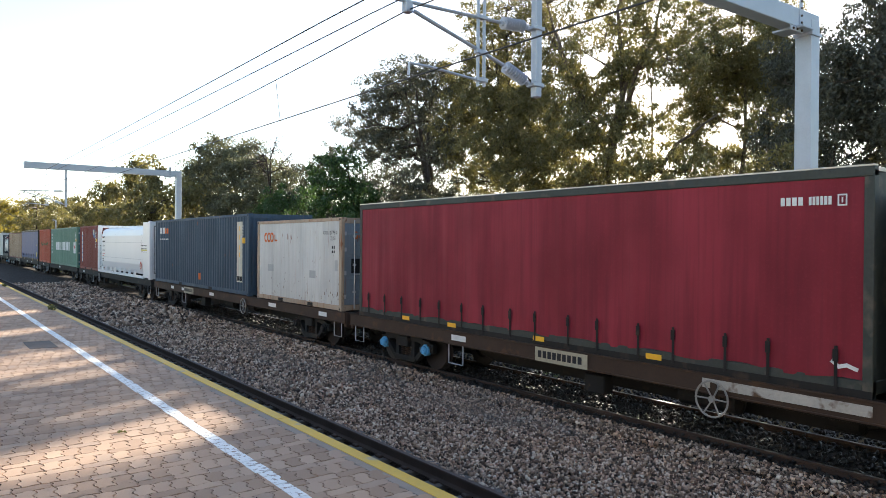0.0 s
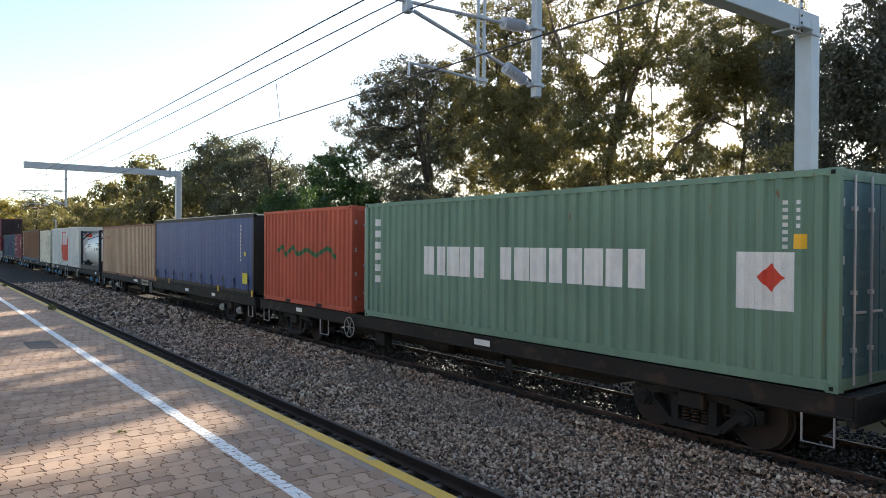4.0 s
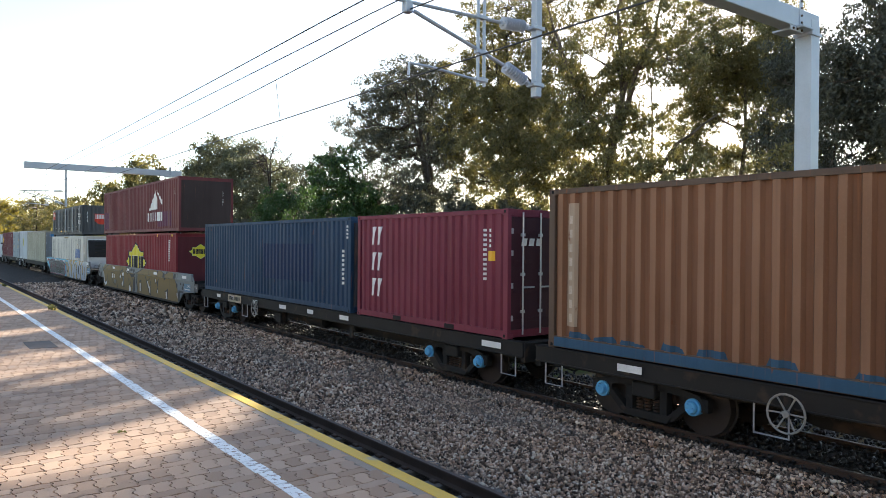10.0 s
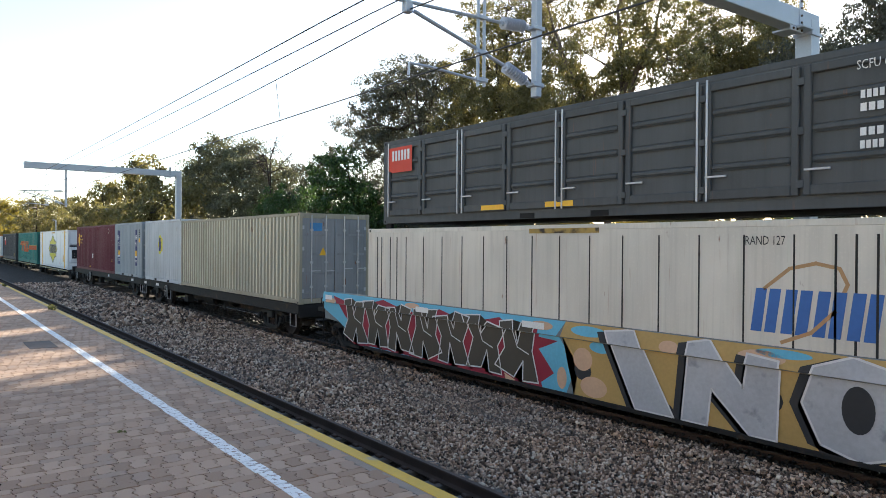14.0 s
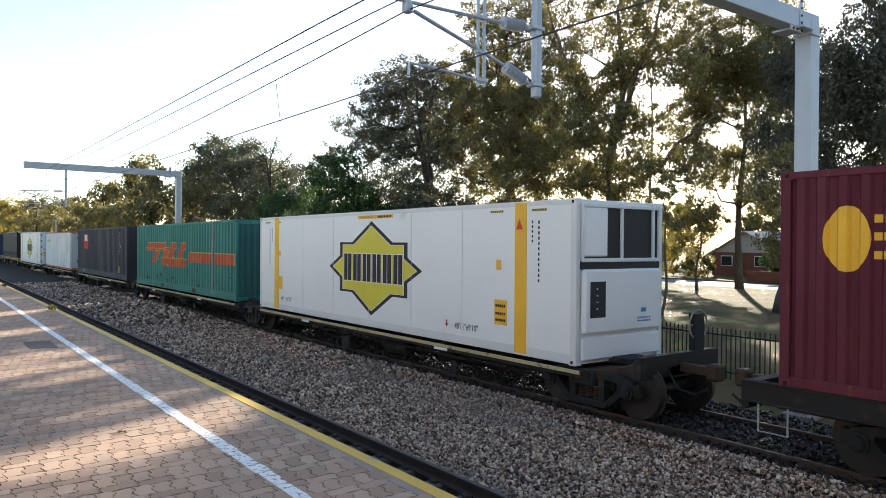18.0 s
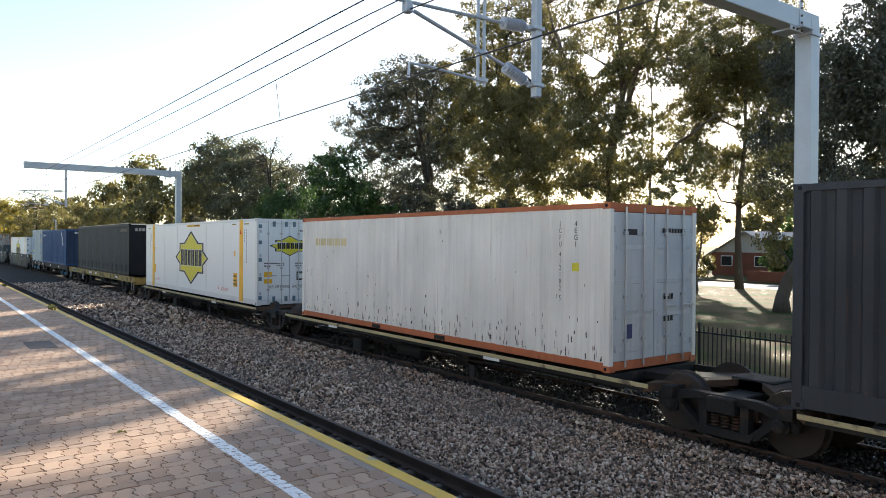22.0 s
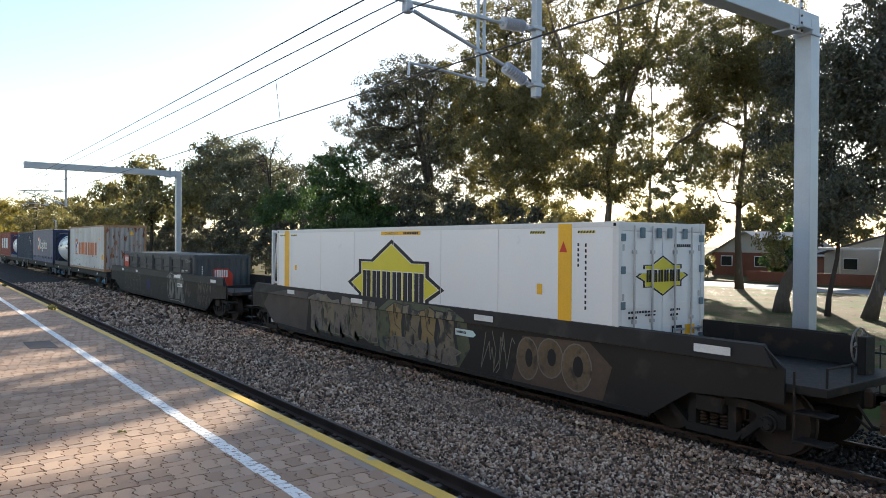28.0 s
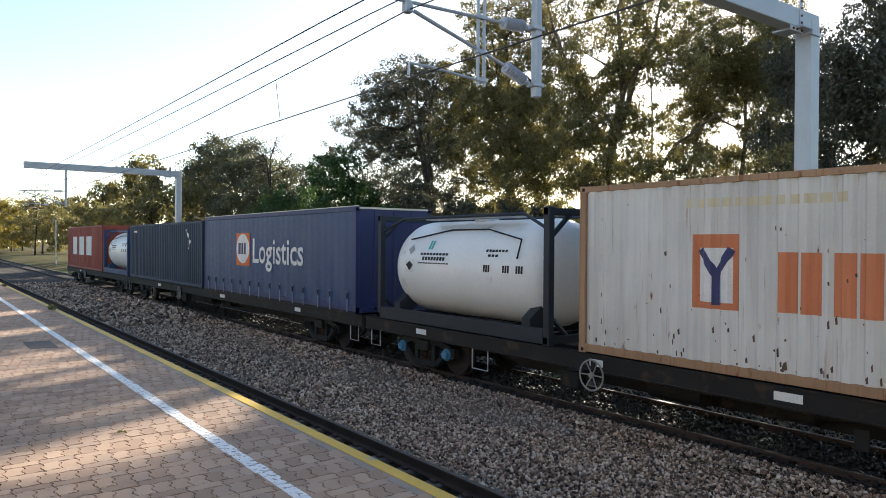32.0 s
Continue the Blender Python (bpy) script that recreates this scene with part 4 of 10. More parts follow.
decal(c, "badge", [rect(-1.6, -1.53, 1.92, 2.14), rect(-1.53, -1.4, 1.92, 1.98)], ORANGE, pr, 0.005)
decal(c, "code_marking", moved(text_polys("OOLU 287751 0", 0.11), 2.33, 2.12, 0.85) + moved(text_polys("22G1", 0.11), 2.5, 1.96, 0.85), INK, pr)
decal(c, "code_marking", bars(2.45, 2.62, 1.72, 1.80, 2) + bars(2.45, 2.62, 1.60, 1.67, 2), INK, pr)
decal(c, "grime_streak", drips(-2.9, 2.9, 0.17, 0.8, 45, 83, 0.03, 0.12) + drips(-2.9, 2.9, 0.8, 2.4, 22, 84, 0.02, 0.08), surface("brown_speck", (0.16, 0.10, 0.065), 0.75, 0, 0.5, 4, 30), pr, 0.004)
for x, z, w, h in ((-2.1, 0.95, 0.42, 0.22), (1.0, 0.85, 0.4, 0.22), (2.6, 1.1, 0.2, 0.3)):
    plate(c, "repaint_patch", x, x + w, z, z + h, surface("grey_patch", (0.38, 0.39, 0.38), 0.6), pr)
decal(c, "end_mark", [disc(-0.75 + i * 0.16, 2.1, 0.07, 0.11) for i in range(3)], ORANGE, ep, 0.006, True)
plate_e = lambda c, ep, u0, u1, z0, z1, m: decal(c, "end_plate", [rect(u0, u1, z0, z1)], m, ep, 0.007, True)
plate_e(c, ep, -0.9, -0.55, 1.05, 1.45, INK)
m_sea = paint("blue_grey_box", (0.042, 0.072, 0.110), 0.25, 0.45)
c, pr, ep = container(-36.26, 12.192, 1.07, 2.896, m_sea, "blue-grey corrugated steel container with a tall white banner", end="corr", pockets=((-2.2, -1.8), (1.8, 2.2)))
plate(c, "banner", 4.95, 5.42, 0.45, 2.62, CREAMPANEL, pr, "torn white vertical banner")
decal(c, "banner_print", [rect(5.08, 5.28, z, z + 0.16) for z in (1.35, 1.62, 1.98, 2.3)], YELLOW, pr, 0.01)
decal(c, "banner_print", bars(5.0, 5.38, 0.5, 0.66, 4), INK, pr, 0.01)
plate(c, "orange_notice", 0.42, 0.72, 0.35, 0.62, ORANGE, pr)
decal(c, "badge_lettering", bars(-5.3, -4.55, 2.26, 2.54, 4) + bars(-5.3, -3.9, 1.98, 2.03, 12), WHITEMARK, pr)
decal(c, "badge_lettering", bars(-4.5, -3.95, 2.26, 2.5, 3), ORANGE, pr)
cargo_marks(c, pr, 12.192, 2.896)

# wagon 3: white fuel tank box and a dark red box
flat_wagon(-55.60, -36.85, BLACK, BLACK, "black skeletal container wagon", plates=[(-7.6, 0.4)], wheel=-2.2)
m_tankw = surface("clean_white_paint", (0.80, 0.81, 0.82), 0.35, 0, 0.03, 1, 20, 0.03, 0.002)
c = thing("fuel_tank_container", "clean white forty-foot fuel tank in a white box frame", "tank container", "containers on the train")
hl = 6.096
for x in (-hl, hl - 0.2):
    for y in (-W2, W2 - 0.15):
        part("frame_post", M().box(x, x + 0.2, y, y + 0.15, 0, 2.896, 0.01), m_tankw, c)
for x0, x1 in ((-hl, -hl + 0.12), (hl - 0.12, hl)):
    part("frame_beam", M().box(x0, x1, -W2 + 0.1, W2 - 0.1, 2.74, 2.88, 0.01), m_tankw, c)
    part("frame_beam", M().box(x0, x1, -W2 + 0.1, W2 - 0.1, 0.02, 0.18, 0.01), m_tankw, c)
part("pump_cabinet", M().box(hl - 1.28, hl - 0.1, -W2 + 0.006, W2 - 0.006, 0.06, 2.86, 0.02), m_tankw, c, "white pump cabinet at the front")
for k, (u0, u1) in enumerate(((-1.0, -0.01), (0.01, 1.0))):
    d = part("cabinet_door", M().box(hl - 0.1, hl + 0.012, u0, u1, 0.3, 2.65, 0.01), surface("shaded_white", (0.72, 0.73, 0.75), 0.45), c)
    part("lock_rod", M().tube([(hl + 0.03, u0 + 0.15 + 0.7 * (1 - k), 0.25), (hl + 0.03, u0 + 0.15 + 0.7 * (1 - k), 2.7)], 0.018, 6), RODS, d)
    part("door_seal", M().box(hl + 0.008, hl + 0.016, u0, u0 + 0.02, 0.3, 2.65).box(hl + 0.008, hl + 0.016, u1 - 0.02, u1, 0.3, 2.65).box(hl + 0.008, hl + 0.016, u0, u1, 2.63, 2.65).box(hl + 0.008, hl + 0.016, u0, u1, 0.3, 0.32), INK, d)
sec = [(-1.00, 0.20), (-1.12, 0.42), (-1.19, 0.7), (-1.19, 2.2), (-1.10, 2.52), (-0.9, 2.66), (0.9, 2.66), (1.10, 2.52), (1.19, 2.2), (1.19, 0.3), (1.0, 0.2)]
m = M().endslab(sec, -hl + 1.02, hl - 1.28)
part("tank", recalc(m.mesh("tank")), m_tankw, c, "smooth white box-shaped tank")
part("bottom_rail", M().box(-hl, hl - 1.28, -W2, -W2 + 0.1, 0.0, 0.13, 0.008), m_tankw, c)
for i in range(8):
    x = -hl + 1.15 + i * 1.14
    part("tank_bracket", M().box(x - 0.14, x - 0.08, -W2 + 0.005, -W2 + 0.1, 0.12, 0.30, 0.01), m_tankw, c)
    part("tank_bracket", M().box(x, x + 0.06, -W2 + 0.005, -W2 + 0.1, 0.12, 0.36, 0.01), m_tankw, c)
    if i < 7:
        part("hatch", M().box(x + 0.3, x + 0.65, -0.9, -0.5, 2.66, 2.74, 0.02), m_tankw, c)
part("frame_brace", M().tube([(-hl + 0.1, -W2 + 0.06, 0.2), (-hl + 0.9, -W2 + 0.06, 0.5)], 0.04, 6).tube([(-hl + 0.15, -W2 + 0.06, 2.0), (-hl + 0.9, -W2 + 0.06, 2.72)], 0.05, 6), m_tankw, c)
for x in (-hl + 0.50, -hl + 0.95):
    part("ladder_rail", M().tube([(x, -W2 + 0.03, 0.2), (x, -W2 + 0.03, 2.7)], 0.02, 6), m_tankw, c)
for i in range(8):
    part("ladder_rung", M().tube([(-hl + 0.50, -W2 + 0.03, 0.4 + i * 0.29), (-hl + 0.95, -W2 + 0.03, 0.4 + i * 0.29)], 0.014, 6), m_tankw, c)
part("valve_panel", M().box(-hl + 0.3, -hl + 1.0, -W2 + 0.08, -W2 + 0.22, 0.3, 1.62, 0.01), surface("grey_valves", (0.45, 0.47, 0.5), 0.5), c)
part("valve_box", M().box(-hl + 0.42, -hl + 0.9, -W2 + 0.05, -W2 + 0.10, 1.64, 1.98, 0.01), m_tankw, c)
decal(c, "valve_label", [rect(-hl + 0.4, -hl + 0.92, 1.52, 1.64)], INK, [(-6.09, -W2 + 0.045), (-5.0, -W2 + 0.045)], 0.008)
decal(c, "valve_label", [rect(-hl + 0.62, -hl + 0.82, 1.05, 1.30), rect(-hl + 0.55, -hl + 0.9, 0.28, 0.42)], surface("slate_label", (0.10, 0.13, 0.13), 0.6), [(-6.09, -W2 + 0.045), (-5.0, -W2 + 0.045)], 0.008)
for zz in (0.95, 1.82):
    part("tank_seam", M().box(-hl + 1.1, hl - 1.30, -1.196, -1.185, zz, zz + 0.014), surface("seam_grey", (0.5, 0.52, 0.55), 0.5) if zz < 1 else bpy.data.materials["seam_grey"], c)
tp = [(-5.4, -1.205), (6.0, -1.215)]
decal(c, "badge", [disc(-4.72, 2.14, 0.07, 0.07)], REDMARK, tp, 0.008)
decal(c, "printing", blocks(-4.60, -4.02, 2.08, 2.2, 6, 0.2) + [rect(-4.76, -4.02, 1.84, 1.92)], INK, tp, 0.008)
decal(c, "printing", moved(text_polys("COMBUSTIBLE LIQUID", 0.11, 0.008), -4.46, 1.57, 0.5), INK, tp, 0.008)
decal(c, "printing", moved(text_polys("CLASS C1", 0.14, 0.012), -4.46, 1.29, 0.72), INK, tp, 0.008)
decal(c, "printing", bars(-4.7, -4.15, 1.10, 1.16, 5) + bars(-4.7, -4.3, 1.0, 1.05, 4), REDMARK, tp, 0.008)
decal(c, "printing", [rect(-4.74, -4.4, 0.80, 0.87)] + bars(-4.74, -4.4, 0.68, 0.74, 4), INK, tp, 0.008)
decal(c, "printing", tall_bars(4.62, 1.35, 2.3, 0.035, 13, 0.45), INK, tp, 0.008)
decal(c, "warning_text", bars(4.5, 5.6, 1.65, 1.7, 10) + bars(4.5, 5.6, 1.5, 1.54, 12) + bars(4.5, 5.6, 1.35, 1.37, 14), INK, [(4, -1.217), (6.05, -1.217)], 0.008)
plate(c, "warning_plate", 4.5, 5.6, 1.42, 1.48, LOGOYEL, [(4, -1.217), (6.05, -1.217)])
decal(c, "badge", [disc(4.42, 0.66, 0.19, 0.19)], REDMARK, tp, 0.008)
decal(c, "badge", stroke([(4.32, 0.52), (4.50, 0.58), (4.38, 0.68), (4.54, 0.76)], 0.05), WHITEMARK, tp, 0.014)
on_train(c, -49.38 + hl, 1.07)
m_mar = paint("faded_maroon_box", (0.19, 0.042, 0.034), 0.35, 0.35)
c, pr, ep = container(-55.39, 6.058, 1.07, 2.896, m_mar, "faded maroon corrugated container with a blue stripe of white blocks", pockets=P20())
plate(c, "blue_stripe", -2.24, -1.98, 0.5, 2.3, SKYBLUE, pr)
decal(c, "badge_lettering", [q for i in range(6) for q in blocks(-2.2, -2.02, 0.54 + i * 0.29, 0.76 + i * 0.29, 1, 0.2, 0.0, 0.3)], WHITEMARK, pr, 0.009)
plate(c, "badge_patch", -2.24, -1.98, 2.32, 2.54, WHITEMARK, pr)
decal(c, "torn_poster", [[(1.38, 2.62), (1.92, 2.64), (1.98, 2.12), (1.80, 1.98), (1.62, 2.25), (1.42, 2.3)]], SKYBLUE, pr, 0.006)
decal(c, "torn_poster", [[(1.42, 2.60), (1.7, 2.62), (1.8, 2.3), (1.62, 2.3), (1.45, 2.42)]], CREAMPANEL, pr, 0.009)
cargo_marks(c, pr, 6.058, 2.896)

# wagon 4: green and orange-red boxes
flat_wagon(-75.20, -56.25, BLACK, BLACK, "black skeletal container wagon", plates=[(-6.6, 0.4), (2.0, 0.5)], wheel=-3.2)
m_gr = paint("faded_green_box", (0.15, 0.25, 0.185), 0.3, 0.35)
c, pr, ep = container(-68.46, 12.192, 1.07, 2.896, m_gr, "faded green corrugated container with large white block lettering", end="doors", end_mat=paint("teal_door", (0.05, 0.13, 0.15), 0.4))
decal(c, "badge_lettering", blocks(-3.36, -1.18, 1.18, 1.82, 5, 0.2, 0.0, 0.42) + blocks(-0.69, 3.0, 1.18, 1.82, 8, 0.2, 0.0, 0.42), WHITEMARK, pr)
decal(c, "badge_lettering", tall_bars(-5.5, 0.9, 2.6, 0.18, 6, 0.4), WHITEMARK, pr)
plate(c, "notice_board", 4.6, 5.5, 1.0, 1.8, WHITEMARK, pr)
decal(c, "hazard_mark", [[(5.15, 1.25), (5.35, 1.45), (5.15, 1.65), (4.95, 1.45)]], REDMARK, pr, 0.01)
cargo_marks(c, pr, 12.192, 2.896)
m_or = paint("orange_red_box", (0.42, 0.085, 0.045), 0.25, 0.3)
c, pr, ep = container(-75.0, 6.058, 1.07, 2.896, m_or, "orange-red corrugated container with green scrawl", pockets=P20())
decal(c, "scrawl", stroke([(-2.0, 1.6), (-1.6, 1.75), (-1.3, 1.5), (-0.8, 1.75), (-0.4, 1.5), (0.2, 1.7), (0.8, 1.5), (1.6, 1.75), (2.0, 1.5)], 0.12), surface("green_spray", (0.03, 0.12, 0.05), 0.6), pr)

# wagon 5: blue curtain-sider and a beige-brown box
flat_wagon(-100.25, -75.70, BLACK, WHITECAP, "long black skeletal container wagon", plates=[(8.0, 0.4), (4.6, 0.5), (-4.2, 0.8)], wheel=-0.6, numbers=-2.6, inset=2.7)
m_bl = surface("blue_curtain", (0.006, 0.038, 0.17), 0.5, 0, 0.14, 0.5, 8, 0.08, 0.006)
c, pr, ep = curtain_side(-88.2, 12.35, 1.07, 2.88, m_bl, "bright blue curtain-sided container with black buckle straps", surface("brown_black_frame", (0.035, 0.03, 0.026), 0.6), 10, INK, CREAMPANEL)
decal(c, "code_marking", tall_bars(5.0, 1.2, 2.55, 0.10, 10), WHITEMARK, pr, 0.02)
plate(c, "yellow_plate", 5.2, 5.65, 0.42, 0.8, LOGOYEL, [(-6, -W2 - 0.012), (6, -W2 - 0.012)])
plate(c, "yellow_plate", 5.35, 5.5, 1.4, 1.55, LOGOYEL, [(-6, -W2 - 0.012), (6, -W2 - 0.012)])
for x in (-6.1, -3.9, 2.6, 6.0):
    plate(c, "yellow_tab", x, x + 0.12, 0.0, 0.22, YELLOW, [(-6.3, -W2 - 0.006), (6.3, -W2 - 0.006)])
m_tan = paint("faded_tan_box", (0.33, 0.215, 0.13), 0.4, 0.5, 0.6)
c, pr, ep = container(-100.25, 12.192, 1.02, 2.82, m_tan, "sun-faded tan corrugated container with a red-brown bottom rail", side=("corr", 0.29, 0.045), end="corr",
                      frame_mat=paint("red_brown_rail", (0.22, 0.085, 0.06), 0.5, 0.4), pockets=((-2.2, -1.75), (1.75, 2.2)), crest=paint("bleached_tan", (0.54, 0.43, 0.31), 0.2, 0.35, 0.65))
decal(c, "faint_lettering", bars(-5.4, -3.9, 2.1, 2.25, 9), paint("faint_red", (0.34, 0.17, 0.11), 0.2), pr)

# wagon 6: tank and a white box with a red badge
w6 = flat_wagon(-120.07, -100.82, BLACK, BLUECAP, "dark skeletal container wagon with blue bearing caps", plates=[(2.2, 0.6), (8.3, 0.5), (-8.4, 0.6), (-6.6, 0.7)], wheel=2.7, numbers=-9.0)
hoop(w6, -2.1, 0.85, 0.36, 0.98, WHITEMARK, -1.28)
m_tk = surface("white_tank_paint", (0.74, 0.75, 0.74), 0.35, 0, 0.06, 0.8, 12, 0.03, 0.003, (0.5, 0.48, 0.42), 0.12)
m_tf = surface("navy_frame", (0.02, 0.026, 0.036), 0.55, 0, 0.2)
tank_container(-107.19, 1.07, 2.591, m_tf, m_tk, "white tank container in a dark open frame")
m_ws = paint("dirty_white_panel", (0.62, 0.605, 0.565), 0.35, 0.5)
c, pr, ep = container(-119.84, 12.192, 1.07, 2.896, m_ws, "dirty white ribbed container with a large red badge", side=("corr", 0.30, 0.032), pockets=((-2.0, -1.6), (1.2, 1.6)))
cut_badge(c, pr, 0.0, 1.5, 3.1, 2.2)
plate_e(c, ep, -0.85, -0.35, 2.1, 2.4, REDMARK)
decal(c, "warning_plate", [[(5.22, 0.80), (5.54, 0.80), (5.38, 1.06)]], INK, pr)
decal(c, "warning_plate", [[(5.25, 0.815), (5.51, 0.815), (5.38, 1.03)]], YELLOW, pr, 0.008)
decal(c, "code_marking", stacked(5.36, 2.66, "SCFU 414058 0", 0.095), INK, pr)
GRIME = surface("bare_grimy_steel", (0.17, 0.15, 0.13), 0.7, 0, 0.4, 4, 30)
decal(c, "grime_streak", drips(-5.9, 5.9, 0.2, 0.8, 70, 61, 0.028, 0.22) + drips(1.6, 5.0, 1.0, 1.9, 5, 62, 0.03, 0.12), GRIME, pr, 0.005)

# wagon 7: cream box and brown box
flat_wagon(-139.65, -120.70, BLACK, BLUECAP, "black skeletal container wagon with blue bearing caps", plates=[(1.8, 0.45), (-2.6, 0.45), (7.6, 0.6), (-7.5, 0.5)], wheel=-4.6, numbers=None)
m_cr = paint("cream_box", (0.70, 0.62, 0.48), 0.7, 0.35)
c, pr, ep = container(-126.85, 6.058, 1.07, 2.80, m_cr, "cream ribbed container with rust streaks and orange hazard diamonds", side=("corr", 0.42, 0.03), pockets=((-1.4, -1.0), (0.7, 1.1)))
decal(c, "hazard_mark", [[(0.86, 1.56), (1.03, 1.73), (0.86, 1.90), (0.69, 1.73)]], ORANGE, pr, 0.006, False, "orange diamond label")
GREYDIAMOND = surface("grey_diamond_side", (0.25, 0.25, 0.24), 0.6)
decal(c, "hazard_mark", [[(0.59, 0.67), (0.74, 0.82), (0.59, 0.97), (0.46, 0.82)]], GREYDIAMOND, pr, 0.006)
decal(c, "torn_label", [[(1.05, 1.5), (1.18, 1.44), (1.26, 1.6), (1.15, 1.72), (1.05, 1.66)]], GREYDIAMOND, pr, 0.005)
decal(c, "torn_label", [[(-0.08, 1.55), (0.05, 1.5), (0.1, 1.62), (0.0, 1.68)]], YELLOW, pr, 0.005)
decal(c, "torn_label", [[(1.68, 1.78), (1.78, 1.68), (1.76, 1.86)]], REDMARK, pr, 0.005)
decal(c, "label_strip", [rect(1.32, 1.40, 1.34, 1.90)], WHITEMARK, pr, 0.005)
decal(c, "label_print", bars(1.33, 1.39, 1.38, 1.50, 2) + [rect(1.33, 1.39, 1.55, 1.565), rect(1.33, 1.39, 1.72, 1.735)], INK, pr, 0.009)
plate(c, "repaint_patch", 1.97, 2.14, 1.40, 2.52, surface("pale_patch", (0.40, 0.42, 0.40), 0.6, 0, 0.3, 3, 20), pr)
plate(c, "banner", 2.14, 2.40, 1.42, 2.52, WHITEMARK, pr, "white vertical banner with black blocks")
decal(c, "banner_print", [q for i in range(7) for q in blocks(2.25, 2.37, 2.24 - i * 0.132, 2.33 - i * 0.132, 1, 0.2)], INK, pr, 0.010)
decal(c, "code_marking", stacked(2.56, 2.50, "NWSU 919 6", 0.125, 0.75), INK, pr, 0.008)
decal(c, "code_marking", stacked(2.85, 2.50, "2EG9", 0.125, 0.75), INK, pr, 0.008)
plate(c, "yellow_label", 2.78, 2.89, 1.66, 1.80, YELLOWDECK, pr)
decal(c, "code_marking", tall_bars(-1.96, 1.40, 2.42, 0.05, 11), surface("faded_ink", (0.22, 0.21, 0.20), 0.6), pr)
decal(c, "grime_streak", drips(-2.8, 2.8, 0.17, 0.55, 60, 91, 0.022, 0.12) + drips(-2.8, 2.8, 2.35, 2.6, 14, 92, 0.02, 0.10), surface("rust_brown_streak", (0.20, 0.11, 0.06), 0.75, 0, 0.5, 4, 30), pr, 0.004)
decal(c, "hazard_mark", [[(-0.55, 1.35), (-0.35, 1.55), (-0.55, 1.75), (-0.75, 1.55)]], ORANGE, ep, 0.02, True)
decal(c, "hazard_mark", [disc(0.35, 2.2, 0.14, 0.16)], REDMARK, ep, 0.02, True)
decal(c, "red_scrawl", moved(text_polys("2", 0.3), -1.0, 1.2, 0.8), REDMARK, ep, 0.022, True)
m_br = paint("rust_brown_box", (0.19, 0.086, 0.043), 0.5, 0.5, 0.65)
# Besides bleaching, the paler crests paint in light that catches the ribs.
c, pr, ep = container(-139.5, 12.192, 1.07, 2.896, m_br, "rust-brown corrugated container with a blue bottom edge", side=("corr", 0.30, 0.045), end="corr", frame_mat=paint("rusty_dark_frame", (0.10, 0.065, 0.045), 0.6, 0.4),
                      end_mat=paint("dark_end", (0.025, 0.025, 0.027), 0.4), rail_b=0.22, crest=paint("bleached_lit_rust", (0.25, 0.13, 0.073), 0.3, 0.4, 0.65))
m_bs = paint("worn_blue_rail", (0.02, 0.075, 0.14), 0.5, 0.5)
part("blue_skirt", M().box(-5.95, 5.95, -W2 - 0.004, -W2 + 0.03, 0.03, 0.20, 0.006), m_bs, c, "worn blue painted skirt")
rq = random.Random(12)
decal(c, "blue_paint", [[(x, 0.225), (x + 0.5, 0.225), (x + 0.45, 0.25 + rq.uniform(0.02, 0.12)), (x + 0.05, 0.25 + rq.uniform(0.02, 0.12))] for x in (-5.6, -5.0, -4.4, -3.6, -2.9, -1.8, -0.6, 0.3, 1.8, 2.7, 4.1, 5.0)], m_bs, pr, 0.004)
decal(c, "faded_panel", [[(-5.68, 0.42), (-5.42, 0.42), (-5.40, 2.62), (-5.66, 2.62)]], paint("faded_cream_panel", (0.36, 0.27, 0.19), 0.6, 0.4), pr, 0.004)
decal(c, "code_marking", tall_bars(-5.55, 0.5, 2.5, 0.11, 8, 0.4), surface("chalky_cream", (0.48, 0.40, 0.31), 0.7, 0, 0.25, 3, 30), pr, 0.007)

# wagon 8: maroon box and blue box
flat_wagon(-159.00, -140.00, BLACK, BLUECAP, "black skeletal container wagon with bright blue bearing caps", plates=[(2.2, 0.5), (0.2, 0.4), (8.3, 0.6), (-1.8, 0.5), (-7.6, 0.4), (-6.2, 0.4), (-4.0, 0.4)], wheel=-3.7, numbers=-6.4)
m_ue = paint("maroon_box", (0.16, 0.022, 0.043), 0.15, 0.25)
# Door maroon is set well below the side's, as shade on the end.
c, pr, ep = container(-146.47, 6.058, 1.07, 2.591, m_ue, "maroon corrugated container with three white slanted blocks", pockets=P20(), end_mat=paint("shaded_maroon_door", (0.05, 0.014, 0.022), 0.2))
for z in (0.55, 1.2, 1.85):
    decal(c, "badge_lettering", blocks(-2.38, -1.92, z, z + 0.45, 1, 0.2, 0.08, 0.3), WHITEMARK, pr)
decal(c, "end_mark", bars(-0.85, -0.25, 1.85, 2.0, 3, 0.3, 0.03), WHITEMARK, ep, 0.02, True)
cargo_marks(c, pr, 6.058, 2.591)
m_b4 = paint("worn_blue_box", (0.010, 0.040, 0.088), 0.3, 0.4)
c, pr, ep = container(-158.81, 12.192, 1.07, 2.591, m_b4, "worn blue corrugated container with darker repainted patches", end="corr", end_mat=paint("dark_blue_end", (0.03, 0.035, 0.045), 0.5))
plate(c, "repaint_patch", -0.1, 3.7, 0.72, 1.85, surface("dark_blue_patch", (0.007, 0.026, 0.078), 0.55, 0, 0.1), pr)
decal(c, "code_marking", tall_bars(5.62, 0.75, 1.75, 0.055, 8, 0.4) + tall_bars(5.88, 2.0, 2.4, 0.05, 4, 0.4), WHITEMARK, pr)

